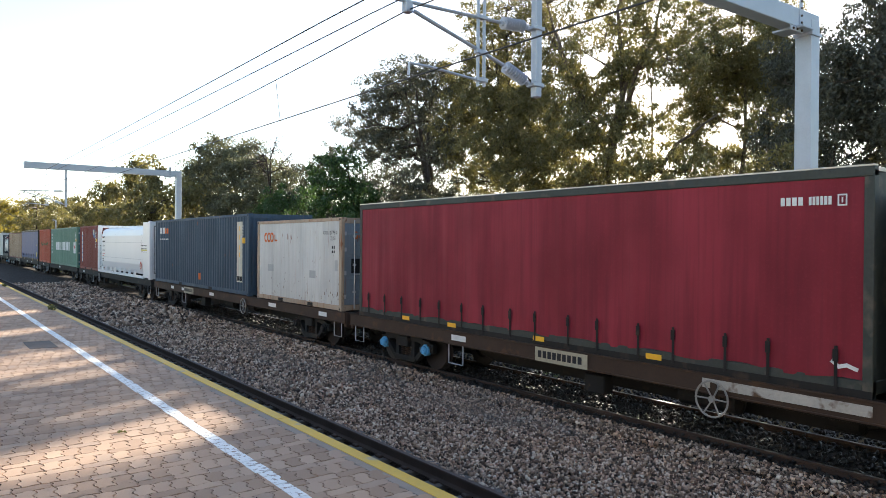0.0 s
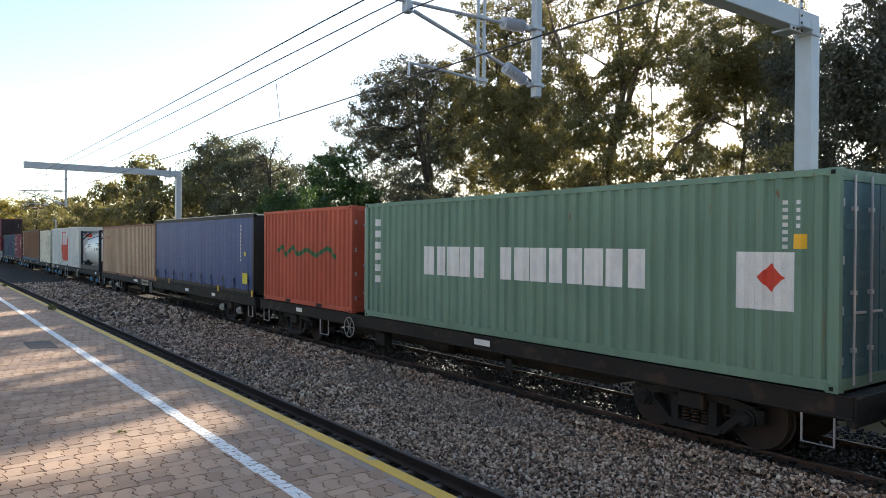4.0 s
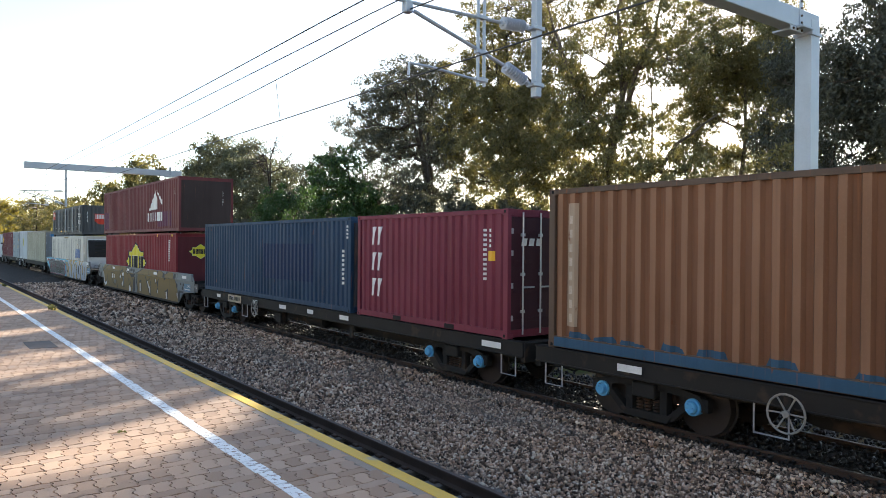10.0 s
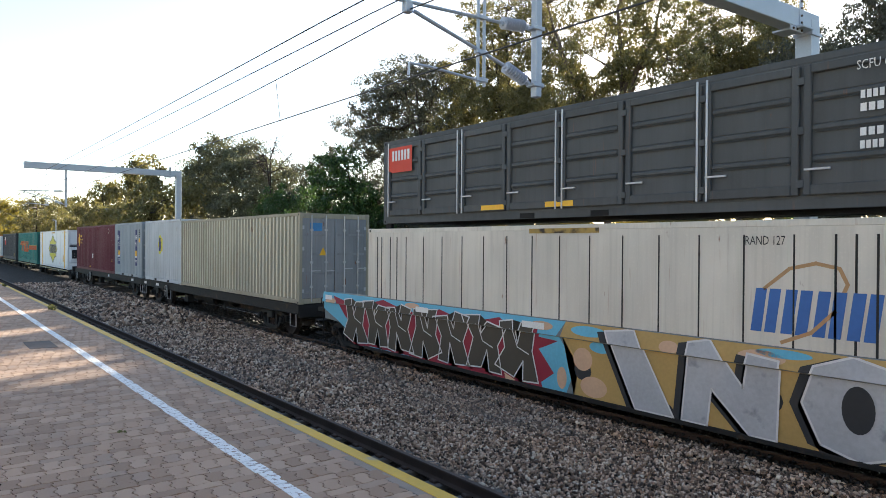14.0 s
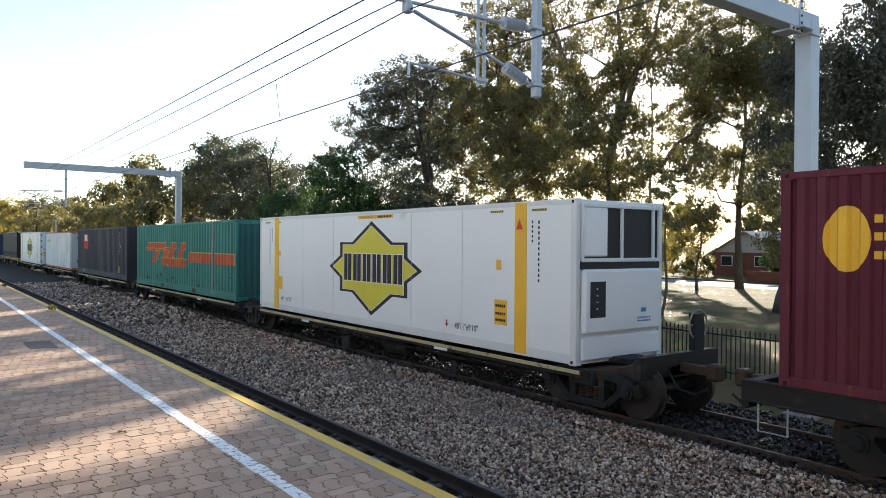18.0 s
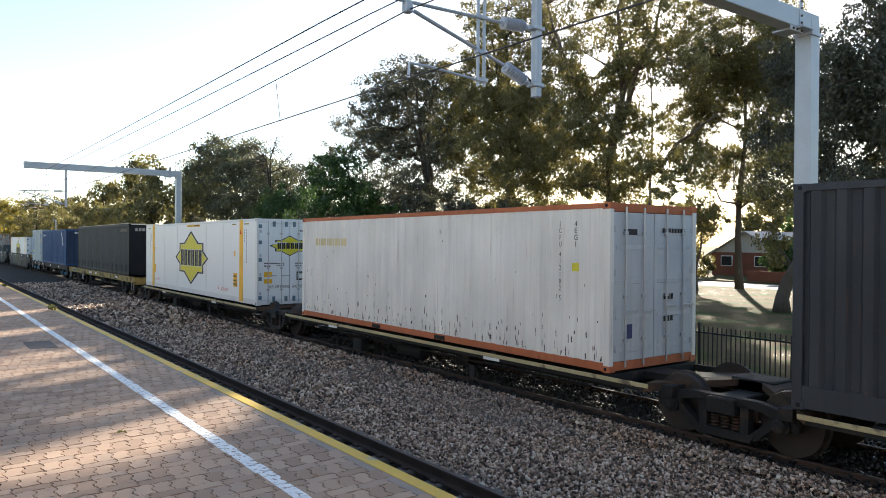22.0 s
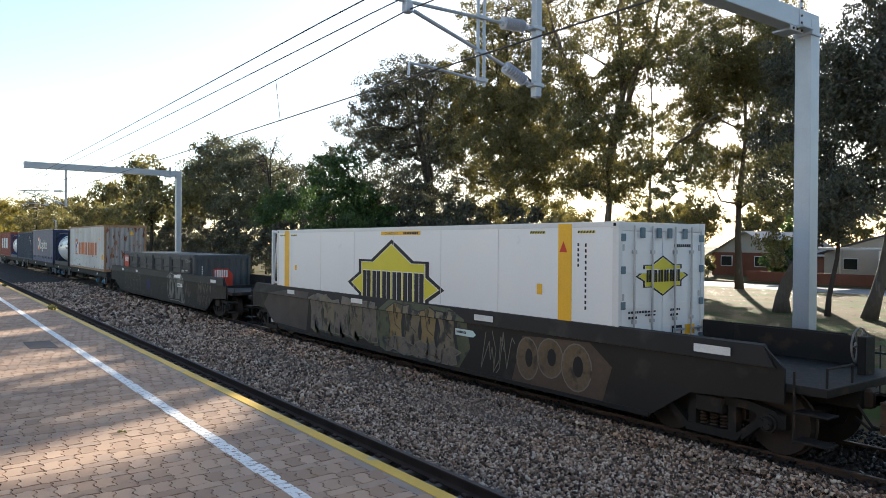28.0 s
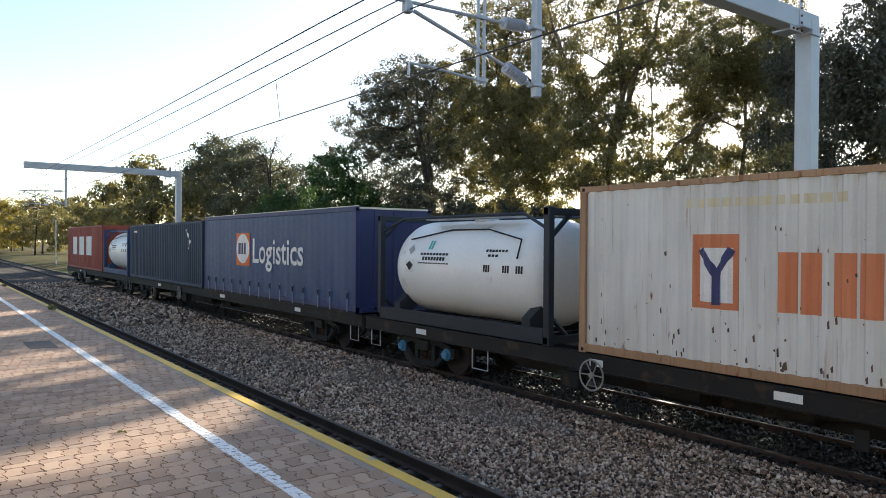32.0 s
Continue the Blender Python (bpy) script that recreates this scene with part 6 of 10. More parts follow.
def slatted_reefer():
    m_rf = paint("ivory_panel", (0.62, 0.58, 0.50), 0.3, 0.3)
    c, pr, ep = container(-197.4, 13.5, 0.37, 2.95, m_rf, "ivory refrigerated container with dark vertical seams in a well wagon", side=("flat",), end="box", short=1.0)
    x = -5.0
    while x < 4.6:
        part("seam", M().box(x - 0.012, x + 0.012, -W2 + 0.0, -W2 + 0.012, 0.3, 2.74), surface("seam_shadow", (0.03, 0.028, 0.026), 0.8) if x < -4.9 else bpy.data.materials["seam_shadow"], c)
        x += 0.72
    for x in (-6.3, -6.1, -5.7, -5.4, 4.9, 5.15, 5.4, 5.65):
        part("seam", M().box(x - 0.015, x + 0.015, -W2 + 0.0, -W2 + 0.012, 0.3, 2.74), bpy.data.materials["seam_shadow"], c)
    decal(c, "badge_lettering", blocks(3.75, 5.4, 1.40, 2.0, 4, 0.2, 0.08, 0.34), surface("blue_mark", (0.05, 0.14, 0.38), 0.6), pr)
    decal(c, "badge", stroke([(3.95, 2.0), (4.3, 2.28), (4.65, 2.36), (4.95, 2.3), (5.05, 2.1), (4.9, 1.75), (4.6, 1.45), (4.2, 1.28)], 0.05), surface("brown_swoosh", (0.42, 0.25, 0.12), 0.6), pr)
    decal(c, "code_marking", moved(text_polys("RAND 127", 0.13), 3.95, 2.60, 0.72), INK, pr)
    plate(c, "notice_strip", -0.75, 0.98, 2.79, 2.88, YELLOWDECK, [(-6, -W2 - 0.003), (6, -W2 - 0.003)])
    grey = surface("grey_unit", (0.60, 0.60, 0.58), 0.5, 0, 0.06)
    for y in (-W2, W2 - 0.09):
        part("unit_post", M().box(7.28, 7.37, y, y + 0.09, 0.05, 2.93, 0.01), m_rf, c)
        for zz in (0.3, 1.0, 1.75, 2.84):
            part("unit_rung", M().box(6.75, 7.28, y + 0.01, y + 0.07, zz, zz + 0.08, 0.008), m_rf, c)
    part("unit_beam", M().box(7.28, 7.37, -W2 + 0.09, W2 - 0.09, 2.84, 2.93, 0.01), m_rf, c)
    part("cooling_unit", recalc(M().slab([(6.74, 0.35), (7.36, 0.35), (7.36, 1.42), (7.32, 1.50), (7.20, 2.62), (7.05, 2.74), (6.74, 2.74)], -0.98, 0.84).mesh("cooling_unit")), grey, c, "white cooling unit with a black grille")
    m = M().slab([(7.30, 1.48), (7.39, 1.50), (7.36, 1.9), (7.27, 2.55), (7.18, 2.66), (7.06, 2.62)], -1.0, 0.80)
    part("grille", recalc(m.mesh("grille")), INK, c, "black grille wrapping the corner of the unit")
    for i in range(10):
        part("grille_slat", M().box(7.385 - 0.011 * i, 7.405 - 0.011 * i, -0.62, 0.68, 1.62 + i * 0.095, 1.655 + i * 0.095, 0.004), BLACK, c)
    for y0, y1 in ((-0.9, -0.08), (-0.04, 0.78)):
        part("unit_door", M().box(7.355, 7.375, y0, y1, 0.4, 1.36, 0.008), grey, c)
    decal(c, "printing", bars(0.2, 0.72, 1.05, 1.09, 8) + bars(0.25, 0.6, 0.95, 0.99, 6), INK, [(-0.9, 7.378), (0.9, 7.378)], 0.004, True)


slatted_reefer()


def side_door_box(s_rear, z, label, tag):
    """A low charcoal container whose side is a row of folding doors."""
    m_sd = bpy.data.materials.get("charcoal_box") or paint("charcoal_box", (0.066, 0.072, 0.075), 0.1, 0.35)
    L, h = 12.192, 2.04
    c, pr, ep = container(s_rear, L, z, h, m_sd, label, side=("flat",), end="corr", pockets=((-1.1, -0.7), (0.7, 1.1)), short=1.0)
    n = 8
    w = (L - 0.5) / n
    z0 = 0.2 if tag == 1 else 1.26
    for i in range(n):
        x0 = -L / 2 + 0.25 + i * w
        d = part("side_door", M().box(x0 + 0.03, x0 + w - 0.03, -W2 - 0.002, -W2 + 0.01, z0, h - 0.13, 0.004), m_sd, c)
        for xa, xb, za, zb in ((x0 + 0.03, x0 + 0.13, z0, h - 0.13), (x0 + w - 0.13, x0 + w - 0.03, z0, h - 0.13), (x0 + 0.13, x0 + w - 0.13, z0, z0 + (0.14 if tag == 1 else 0.03)), (x0 + 0.13, x0 + w - 0.13, h - 0.25, h - 0.13)):
            part("door_frame", M().box(xa, xb, -W2 - 0.06, -W2, za, zb, 0.012), m_sd, d)
        for zz in (0.62, 1.02, 1.42) if tag == 1 else (1.42,):
            part("door_rib", M().box(x0 + 0.13, x0 + w - 0.13, -W2 - 0.05, -W2, zz, zz + 0.11, 0.035), m_sd, d)
        part("lock_rod", M().tube([(x0 + (w - 0.08 if i % 2 else 0.08), -W2 - 0.075, z0 - 0.02), (x0 + (w - 0.08 if i % 2 else 0.08), -W2 - 0.075, h - 0.08)], 0.017, 6), RODS if tag == 1 else m_sd, d)
        if tag == 1:
            part("rod_handle", M().box(x0 + 0.06, x0 + 0.4, -W2 - 0.09, -W2 - 0.06, 0.52, 0.55, 0.004), RODS, d)
        for zz in (0.3, 1.0, 1.65) if tag == 1 else (1.65,):
            part("hinge", M().box(x0 - 0.05, x0 + 0.05, -W2 - 0.075, -W2 - 0.01, zz, zz + 0.1, 0.006), m_sd, d)
    fl = [(-L / 2, -W2 - 0.064), (L / 2, -W2 - 0.064)]
    decal(c, "badge", [[(-5.75, 1.30), (-5.6, 1.24), (-4.75, 1.24), (-4.75, 1.84), (-5.75, 1.84)]], REDMARK, fl, 0.002, False, "red badge with white blocks")
    decal(c, "badge_lettering", blocks(-5.6, -4.85, 1.52, 1.76, 3, 0.2, 0.0, 0.3), WHITEMARK, fl, 0.006)
    decal(c, "code_marking", moved(text_polys("SCFU 617042 0" if tag == 2 else "SCFU 616158", 0.12), 5.42 if tag == 1 else 5.52, 1.72, 0.74), WHITEMARK, fl, 0.004)
    if tag == 1:
        decal(c, "printing", bars(5.13, 5.42, 1.36, 1.46, 4) + bars(5.58, 5.96, 1.36, 1.46, 4) + bars(5.13, 5.42, 1.20, 1.30, 3) + bars(5.58, 5.96, 1.20, 1.30, 4)
              + bars(5.13, 5.42, 0.90, 1.0, 3) + bars(5.58, 5.96, 0.88, 0.98, 4) + bars(5.13, 5.42, 0.74, 0.84, 4) + bars(5.58, 5.96, 0.72, 0.82, 4), WHITEMARK, fl, 0.004)
        for x0 in (-2.2, -0.35):
            decal(c, "notice_strip", [rect(x0, x0 + 0.7, 0.22, 0.32)], YELLOW, fl, 0.004)
    else:
        decal(c, "printing", bars(4.6, 4.95, 1.34, 1.38, 4) + bars(5.1, 5.5, 1.34, 1.38, 5) + bars(4.6, 4.95, 1.28, 1.31, 4), WHITEMARK, fl, 0.004)
    decal(c, "badge", [[(-0.41, 0.95), (-0.14, 0.72), (0.42, 0.72), (0.42, 1.22), (0.22, 1.45), (-0.41, 1.45)]], REDMARK, ep, 0.005, True)
    decal(c, "badge_lettering", blocks(-0.36, 0.20, 1.10, 1.40, 3, 0.2, 0.0, 0.3), WHITEMARK, ep, 0.009, True)
    decal(c, "end_mark", tall_bars(-0.87, 0.85, 1.6, 0.06, 8), WHITEMARK, ep, 0.006, True)
    return c


twist_locks(side_door_box(-196.67, 3.42, "low charcoal container with side doors on the top tier", 1), 12.192, 0.10)

# wagon 9: beige box and pale grey box
flat_wagon(-219.85, -201.50, BLACK, BLACK, "black skeletal container wagon", plates=[(-8.6, 0.4), (-6.5, 0.5)], wheel=-4.6)
m_be = paint("beige_box", (0.34, 0.31, 0.23), 0.25, 0.6, 0.6)
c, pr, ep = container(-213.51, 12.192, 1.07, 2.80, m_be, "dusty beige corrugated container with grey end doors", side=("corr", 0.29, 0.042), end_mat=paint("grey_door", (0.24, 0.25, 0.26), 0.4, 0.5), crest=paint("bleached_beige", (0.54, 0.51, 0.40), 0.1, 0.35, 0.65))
decal(c, "warning_plate", [[(-0.55, 1.5), (-0.3, 1.5), (-0.42, 1.75)]], YELLOW, ep, 0.02, True)
plate_e(c, ep, -0.85, -0.45, 2.25, 2.5, SKYBLUE)
m_rw = paint("pale_grey_box", (0.48, 0.51, 0.52), 0.2, 0.35)
c, pr, ep = container(-219.4, 6.058, 1.07, 2.896, m_rw, "pale grey ribbed container with a yellow and navy emblem", side=("corr", 0.33, 0.03), pockets=P20())
decal(c, "emblem", [disc(-0.35, 1.75, 0.38, 0.45)], LOGOYEL, pr, 0.005)
decal(c, "emblem", [[(-0.5, 1.45), (-0.2, 1.45), (-0.1, 1.85), (-0.45, 2.1)]], NAVY, pr, 0.009)

# wagon 10: hire box and maroon box
flat_wagon(-238.35, -219.65, BLACK, BLACK, "black skeletal container wagon", plates=[(7.0, 0.5), (1.4, 0.4)], wheel=-3.6, numbers=None)
m_hi = paint("hire_grey_box", (0.29, 0.33, 0.35), 0.15, 0.3)
c, pr, ep = container(-226.05, 6.058, 1.07, 2.896, m_hi, "grey ribbed container with two navy hire banners", side=("corr", 0.33, 0.025), pockets=P20(), end_mat=paint("grey_end_door", (0.24, 0.28, 0.30), 0.3))
for x in (-2.12, 1.84):
    plate(c, "banner", x - 0.27, x + 0.27, 0.62, 2.5, NAVY, pr, "navy vertical banner with a yellow oval")
    decal(c, "banner_lettering", moved(text_polys("HIRE", 0.27), x, 1.98, 0.62), WHITEMARK, pr, 0.012)
    decal(c, "banner_lettering", moved(text_polys("ME", 0.27), x, 1.62, 0.66), WHITEMARK, pr, 0.012)
    decal(c, "banner_oval", [disc(x, 1.22, 0.21, 0.19)], YELLOW, pr, 0.012)
    decal(c, "banner_oval", [rect(x - 0.22, x + 0.22, 1.02, 1.12)], WHITEMARK, pr, 0.016)
    decal(c, "banner_lettering", bars(x - 0.2, x + 0.2, 0.88, 0.92, 10) + bars(x - 0.16, x + 0.16, 0.80, 0.84, 8), WHITEMARK, pr, 0.012)
cargo_marks(c, pr, 6.058, 2.896, INK)
decal(c, "end_mark", [rect(-0.85, -0.5, 1.8, 2.15)], NAVY, ep, 0.02, True)
decal(c, "end_mark", [disc(-0.67, 1.98, 0.12, 0.13)], YELLOW, ep, 0.026, True)
m_cs = paint("wine_red_box", (0.108, 0.011, 0.025), 0.15, 0.25)
c, pr, ep = container(-237.98, 12.192, 1.05, 2.9, m_cs, "wine-red corrugated container with a yellow disc emblem", side=("corr", 0.28, 0.036), end="corr")
decal(c, "emblem", [disc(-5.22, 2.0, 0.3, 0.42)], YELLOW, pr, 0.005, False, "yellow disc emblem")
decal(c, "badge_lettering", bars(-4.9, -4.3, 2.2, 2.3, 4) + bars(-4.9, -3.8, 1.98, 2.08, 8) + bars(-4.9, -4.1, 1.75, 1.85, 6), YELLOW, pr)
plate(c, "white_label", -0.75, -0.4, 0.82, 1.1, WHITEMARK, pr)
decal(c, "emblem", stroke([(4.3 + 0.15 * math.cos(t * 0.524), 2.52 + 0.15 * math.sin(t * 0.524)) for t in range(13)], 0.022), CREAMPANEL, pr)
decal(c, "code_marking", tall_bars(5.18, 1.05, 2.5, 0.05, 13, 0.4) + stacked(5.42, 2.5, "4EG1", 0.09), WHITEMARK, pr)
plate(c, "yellow_label", 5.36, 5.48, 1.72, 1.85, YELLOWDECK, pr)
decal(c, "warning_plate", [[(5.05, 0.72), (5.29, 0.72), (5.17, 0.92)]], YELLOW, pr)
plate(c, "notice_strip", -1.6, -1.3, 0.24, 0.3, YELLOW, pr)

# ---- five-unit articulated wagon with low decks ----
PALEEDGE = surface("pale_yellow_edge", (0.45, 0.37, 0.20), 0.65, 0, 0.2, 1.5, 20, 0.1, 0.003, (0.16, 0.12, 0.08), 0.35)
JOINTS = [-240.2, -256.95, -273.45, -289.85, -306.05, -323.05]
for i, (x1, x0) in enumerate(zip(JOINTS, JOINTS[1:])):
    w = thing("articulated_unit", "low skeletal wagon unit with a pale yellow edge", "freight wagon", "units of the articulated wagon")
    s, hl = (x0 + x1) / 2, (x1 - x0) / 2
    for y in (-1.24, 1.18):
        part("side_rail", M().box(-hl + 1.3, hl - 1.3, y, y + 0.06, 0.60, 0.72, 0.008), BLACK, w)
    part("edge_strip", M().box(-hl + 1.2, hl - 1.2, -1.262, -1.236, 0.665, 0.735, 0.006), PALEEDGE, w, "pale yellow painted edge")
    m = M().slab([(-hl, 0.88), (-hl, 0.70), (-hl + 1.9, 0.62), (-hl + 2.6, 0.32), (hl - 2.6, 0.32), (hl - 1.9, 0.62), (hl, 0.70), (hl, 0.88), (hl - 1.6, 0.74), (-hl + 1.6, 0.74)], -0.3, 0.3)
    part("centre_sill", recalc(m.mesh("centre_sill")), BLACK, w)
    for x in (-7.2, -6.0, -3.0, 0.0, 3.0, 6.0, 7.2):
        part("cross_beam", M().box(x - 0.1, x + 0.1, -1.18, 1.18, 0.58, 0.755, 0.008), BLACK, w)
    for d in (-1, 1):
        m = M()
        m.add([(d * (hl - 1.3), -1.24, 0.60), (d * (hl - 1.3), -1.24, 0.735), (d * (hl - 0.2), -0.35, 0.88), (d * (hl - 0.2), -0.35, 0.78),
               (d * (hl - 1.3), 1.24, 0.60), (d * (hl - 1.3), 1.24, 0.735), (d * (hl - 0.2), 0.35, 0.88), (d * (hl - 0.2), 0.35, 0.78)],
              [(0, 3, 2, 1), (4, 5, 6, 7), (1, 2, 6, 5), (0, 4, 7, 3), (2, 3, 7, 6), (0, 1, 5, 4)])
        part("tapered_deck", recalc(m.mesh("tapered_deck")), RUSTY, w)
    bogie(w, hl if i else hl - 1.2, BLACK, s)
    if i == 4:
        bogie(w, -hl + 1.0, BLACK, s)
        coupler(w, -hl, -1)
    if i == 0:
        coupler(w, hl, 1)
        part("headstock", M().box(hl - 0.15, hl, -1.1, 1.1, 0.72, 1.1, 0.01), BLACK, w)
        hw = part("handbrake_wheel", HANDWHEEL, None, w)
        hw.location, hw.rotation_euler = (hl - 0.05, 0.55, 1.55), (0, 0, radians(90))
        part("handbrake_stand", M().box(hl - 0.14, hl - 0.02, 0.4, 0.7, 1.0, 1.75, 0.01), BLACK, w)
    gear(w, hl - 2.5, 0.5, i)
    for x in (-4.0, 2.8):
        decal(w, "reflector_plate", [rect(x, x + 0.5, 0.60, 0.66)], WHITEMARK, [(-7, -1.245), (7, -1.245)], 0.004)
    on_train(w, s, 0)

m_lx = surface("white_reefer_panel", (0.74, 0.76, 0.77), 0.4, 0, 0.035, 0.5, 20, 0.03, 0.003, (0.6, 0.6, 0.57), 0.1)
m_lf = surface("white_reefer_frame", (0.64, 0.65, 0.65), 0.45, 0, 0.06, 1, 20, 0.05, 0.003)
BLUEHINGE = surface("slate_hinge", (0.10, 0.16, 0.20), 0.5, 0, 0.15)


def hazard_strip(c, x0, x1, z0, z1, prof):
    n = max(3, int((x1 - x0 + z1 - z0) / 0.07))
    plate(c, "stripe_base", x0, x1, z0, z1, LOGOYEL, prof)
    if x1 - x0 > z1 - z0:
        decal(c, "stripe", bars(x0, x1, z0, z1, n, 0.5, 0.03), INK, prof, 0.010)
    else:
        decal(c, "stripe", tall_bars((x0 + x1) / 2, z0, z1, x1 - x0, n, 0.5), INK, prof, 0.010)


def white_reefer(s_rear, z, label, front, badge_x=0.0, bz=1.5, bw=4.5, bh=2.27, tail=0.0):
    """A long smooth white refrigerated container with yellow bands and a star badge."""
    L, h = 14.75 - tail, 2.99
    s_rear += tail
    c, pr, ep = container(s_rear, L, z, h, m_lx, label, side=("flat",), end="doors" if front == "doors" else "box", frame_mat=m_lf, end_mat=m_lx, rail_b=0.20)
    for x in range(-6, 7, 2):
        part("panel_seam", M().box(x - 0.006, x + 0.006, -W2 - 0.002, -W2 + 0.01, 0.22, h - 0.11), m_lf, c)
    for x in (-6.13 - tail * 0.9, 5.72):
        part("yellow_band", M().box(x, x + 0.34, -W2 - 0.006, -W2 + 0.008, 0.06, h - 0.03, 0.003), YELLOW, c, "yellow vertical band")
    star_badge(c, pr, badge_x, bz, bw, bh)
    plate(c, "notice_strip", -0.6, 1.18, h - 0.20, h - 0.11, YELLOW, pr)
    decal(c, "notice_lettering", moved(text_polys("DO NOT STACK", 0.055), -0.1, h - 0.185, 1.1) + bars(0.45, 1.1, h - 0.185, h - 0.13, 9), INK, pr, 0.010)
    fl = [(-7.3, -W2 - 0.008), (7.3, -W2 - 0.008)]
    plate(c, "warning_plate", 5.15, 5.3, 1.65, 1.85, YELLOW, pr)
    plate(c, "warning_plate", 5.1, 5.5, 0.55, 1.05, YELLOW, pr)
    decal(c, "plate_print", bars(5.14, 5.46, 0.9, 0.96, 5) + bars(5.14, 5.46, 0.75, 0.8, 5) + bars(5.14, 5.46, 0.62, 0.67, 5), INK, pr, 0.011)
    decal(c, "plate_print", [[(5.76, 2.45), (5.96, 2.45), (5.86, 2.65)]], REDMARK, fl, 0.004)
    for x in (-6.9, -6.05, 4.95, 6.2):
        hazard_strip(c, x, x + 0.42, h - 0.20, h - 0.155, pr)
    for x in (-5.8, 3.55):
        decal(c, "dimension_text", moved(text_polys("48'11\"x9'10\"", 0.14), x + 0.6, 0.33, 0.85), REDMARK if front == "doors" else INK, pr, 0.006)
        decal(c, "arrow_mark", [[(x - 0.16, 0.42), (x - 0.04, 0.42), (x - 0.10, 0.33)], rect(x - 0.125, x - 0.075, 0.42, 0.5)], REDMARK, pr, 0.006)
    decal(c, "code_marking", tall_bars(6.4, 1.45, 2.65, 0.042, 12, 0.4), INK, pr)
    decal(c, "code_marking", tall_bars(6.22, 2.2, 2.65, 0.042, 5, 0.4), INK, pr)
    decal(c, "code_marking", tall_bars(-6.52, 1.45, 2.65, 0.04, 12, 0.4) + tall_bars(-6.34, 2.2, 2.65, 0.04, 5, 0.4), INK, pr)
    plate(c, "warning_plate", -5.78, -5.64, 1.75, 1.9, YELLOW, pr)
    plate(c, "warning_plate", -5.84, -5.5, 0.69, 1.09, YELLOW, pr)
    hl = L / 2
    if tail:
        for y in (-W2 + 0.05, W2 - 0.05):
            part("tail_post", M().box(-hl - tail, -hl - tail + 0.09, y - 0.05, y + 0.05, 0.0, h, 0.01), m_lf, c)
            for za, zb in ((0.1, 0.1), (h - 0.06, h - 0.06), (0.15, 1.3), (1.3, h - 0.1), (1.3, 1.3)):
                part("tail_brace", M().tube([(-hl - tail + 0.05, y, za), (-hl, y, zb)], 0.035, 6), m_lf, c)
        for zz in (0.1, h - 0.06):
            part("tail_beam", M().box(-hl - tail, -hl - tail + 0.09, -W2 + 0.1, W2 - 0.1, zz - 0.05, zz + 0.05, 0.01), m_lf, c)
    if front == "doors":
        star_badge(c, ep, 0.0, 2.05, 1.5, 0.72, True)
        for u in (-W2 + 0.06, W2 - 0.16):
            for zz in (0.2, 0.85, 1.5, 2.1, 2.65):
                part("hinge", M().box(hl - 0.02, hl + 0.012, u, u + 0.12, zz, zz + 0.13, 0.008), BLUEHINGE, c, "slate-blue hinge")
        for u in (-0.6, -0.15, 0.15, 0.6):
            part("rod_end", M().box(hl - 0.02, hl + 0.03, u - 0.05, u + 0.05, 0.12, 0.3, 0.008), BLUEHINGE, c)
            part("rod_end", M().box(hl - 0.02, hl + 0.03, u - 0.05, u + 0.05, h - 0.28, h - 0.1, 0.008), BLUEHINGE, c)
        for u in (-0.95, 0.65):
            plate_e(c, ep, u, u + 0.3, 0.75, 1.15, YELLOW)
        decal(c, "door_print", bars(-0.95, -0.45, 1.42, 1.46, 7) + bars(-0.95, -0.7, 1.33, 1.37, 3) + bars(-0.5, -0.2, 1.42, 1.45, 4) + bars(-0.5, -0.2, 1.36, 1.39, 4) + bars(0.2, 0.5, 1.42, 1.46, 5) + bars(0.2, 0.45, 1.33, 1.37, 3) + bars(0.3, 0.8, 2.56, 2.61, 8), INK, ep, 0.02, True)
        decal(c, "door_print", [[(0.25, 0.85), (0.55, 0.85), (0.55, 0.90), (0.25, 0.90)], [(0.25, 1.1), (0.55, 1.1), (0.55, 1.15), (0.25, 1.15)], [(0.25, 0.9), (0.29, 0.9), (0.29, 1.1), (0.25, 1.1)],
                                [(0.51, 0.9), (0.55, 0.9), (0.55, 1.1), (0.51, 1.1)]], INK, ep, 0.02, True)
        decal(c, "door_print", moved(text_polys("YOU ARE PASSING", 0.11), -0.40, 0.58, 0.62), INK, ep, 0.022, True)
        decal(c, "door_print", moved(text_polys("ANOTHER", 0.11), 0.30, 0.58, 0.62), INK, ep, 0.022, True)
        decal(c, "door_print", bars(0.62, 0.85, 0.58, 0.69, 3), REDMARK, ep, 0.022, True)
    else:
        wfr = m_lf
        # Recess and gap are flat black plates; the shade of their depth is painted.
        part("unit_recess", M().box(hl - 0.04, hl + 0.004, -1.08, 1.08, 1.92, h - 0.1), INK, c)
        for u in (-1.08, -0.02, 0.9, 1.08):
            part("unit_frame", M().box(hl - 0.02, hl + 0.05, u - 0.03, u + 0.03, 1.9, h - 0.05, 0.01), wfr, c)
        for zz in (1.88, h - 0.12):
            part("unit_frame", M().box(hl - 0.02, hl + 0.055, -1.1, 1.1, zz - 0.03, zz + 0.04, 0.01), wfr, c)
        part("unit_panel", M().box(hl - 0.02, hl + 0.04, -1.05, -0.42, 1.95, h - 0.15, 0.02), m_lx, c)
        part("unit_cover", M().box(hl - 0.03, hl + 0.10, -1.1, 1.1, 0.55, 1.72, 0.05), m_lx, c, "white lower cover of the cooling unit")
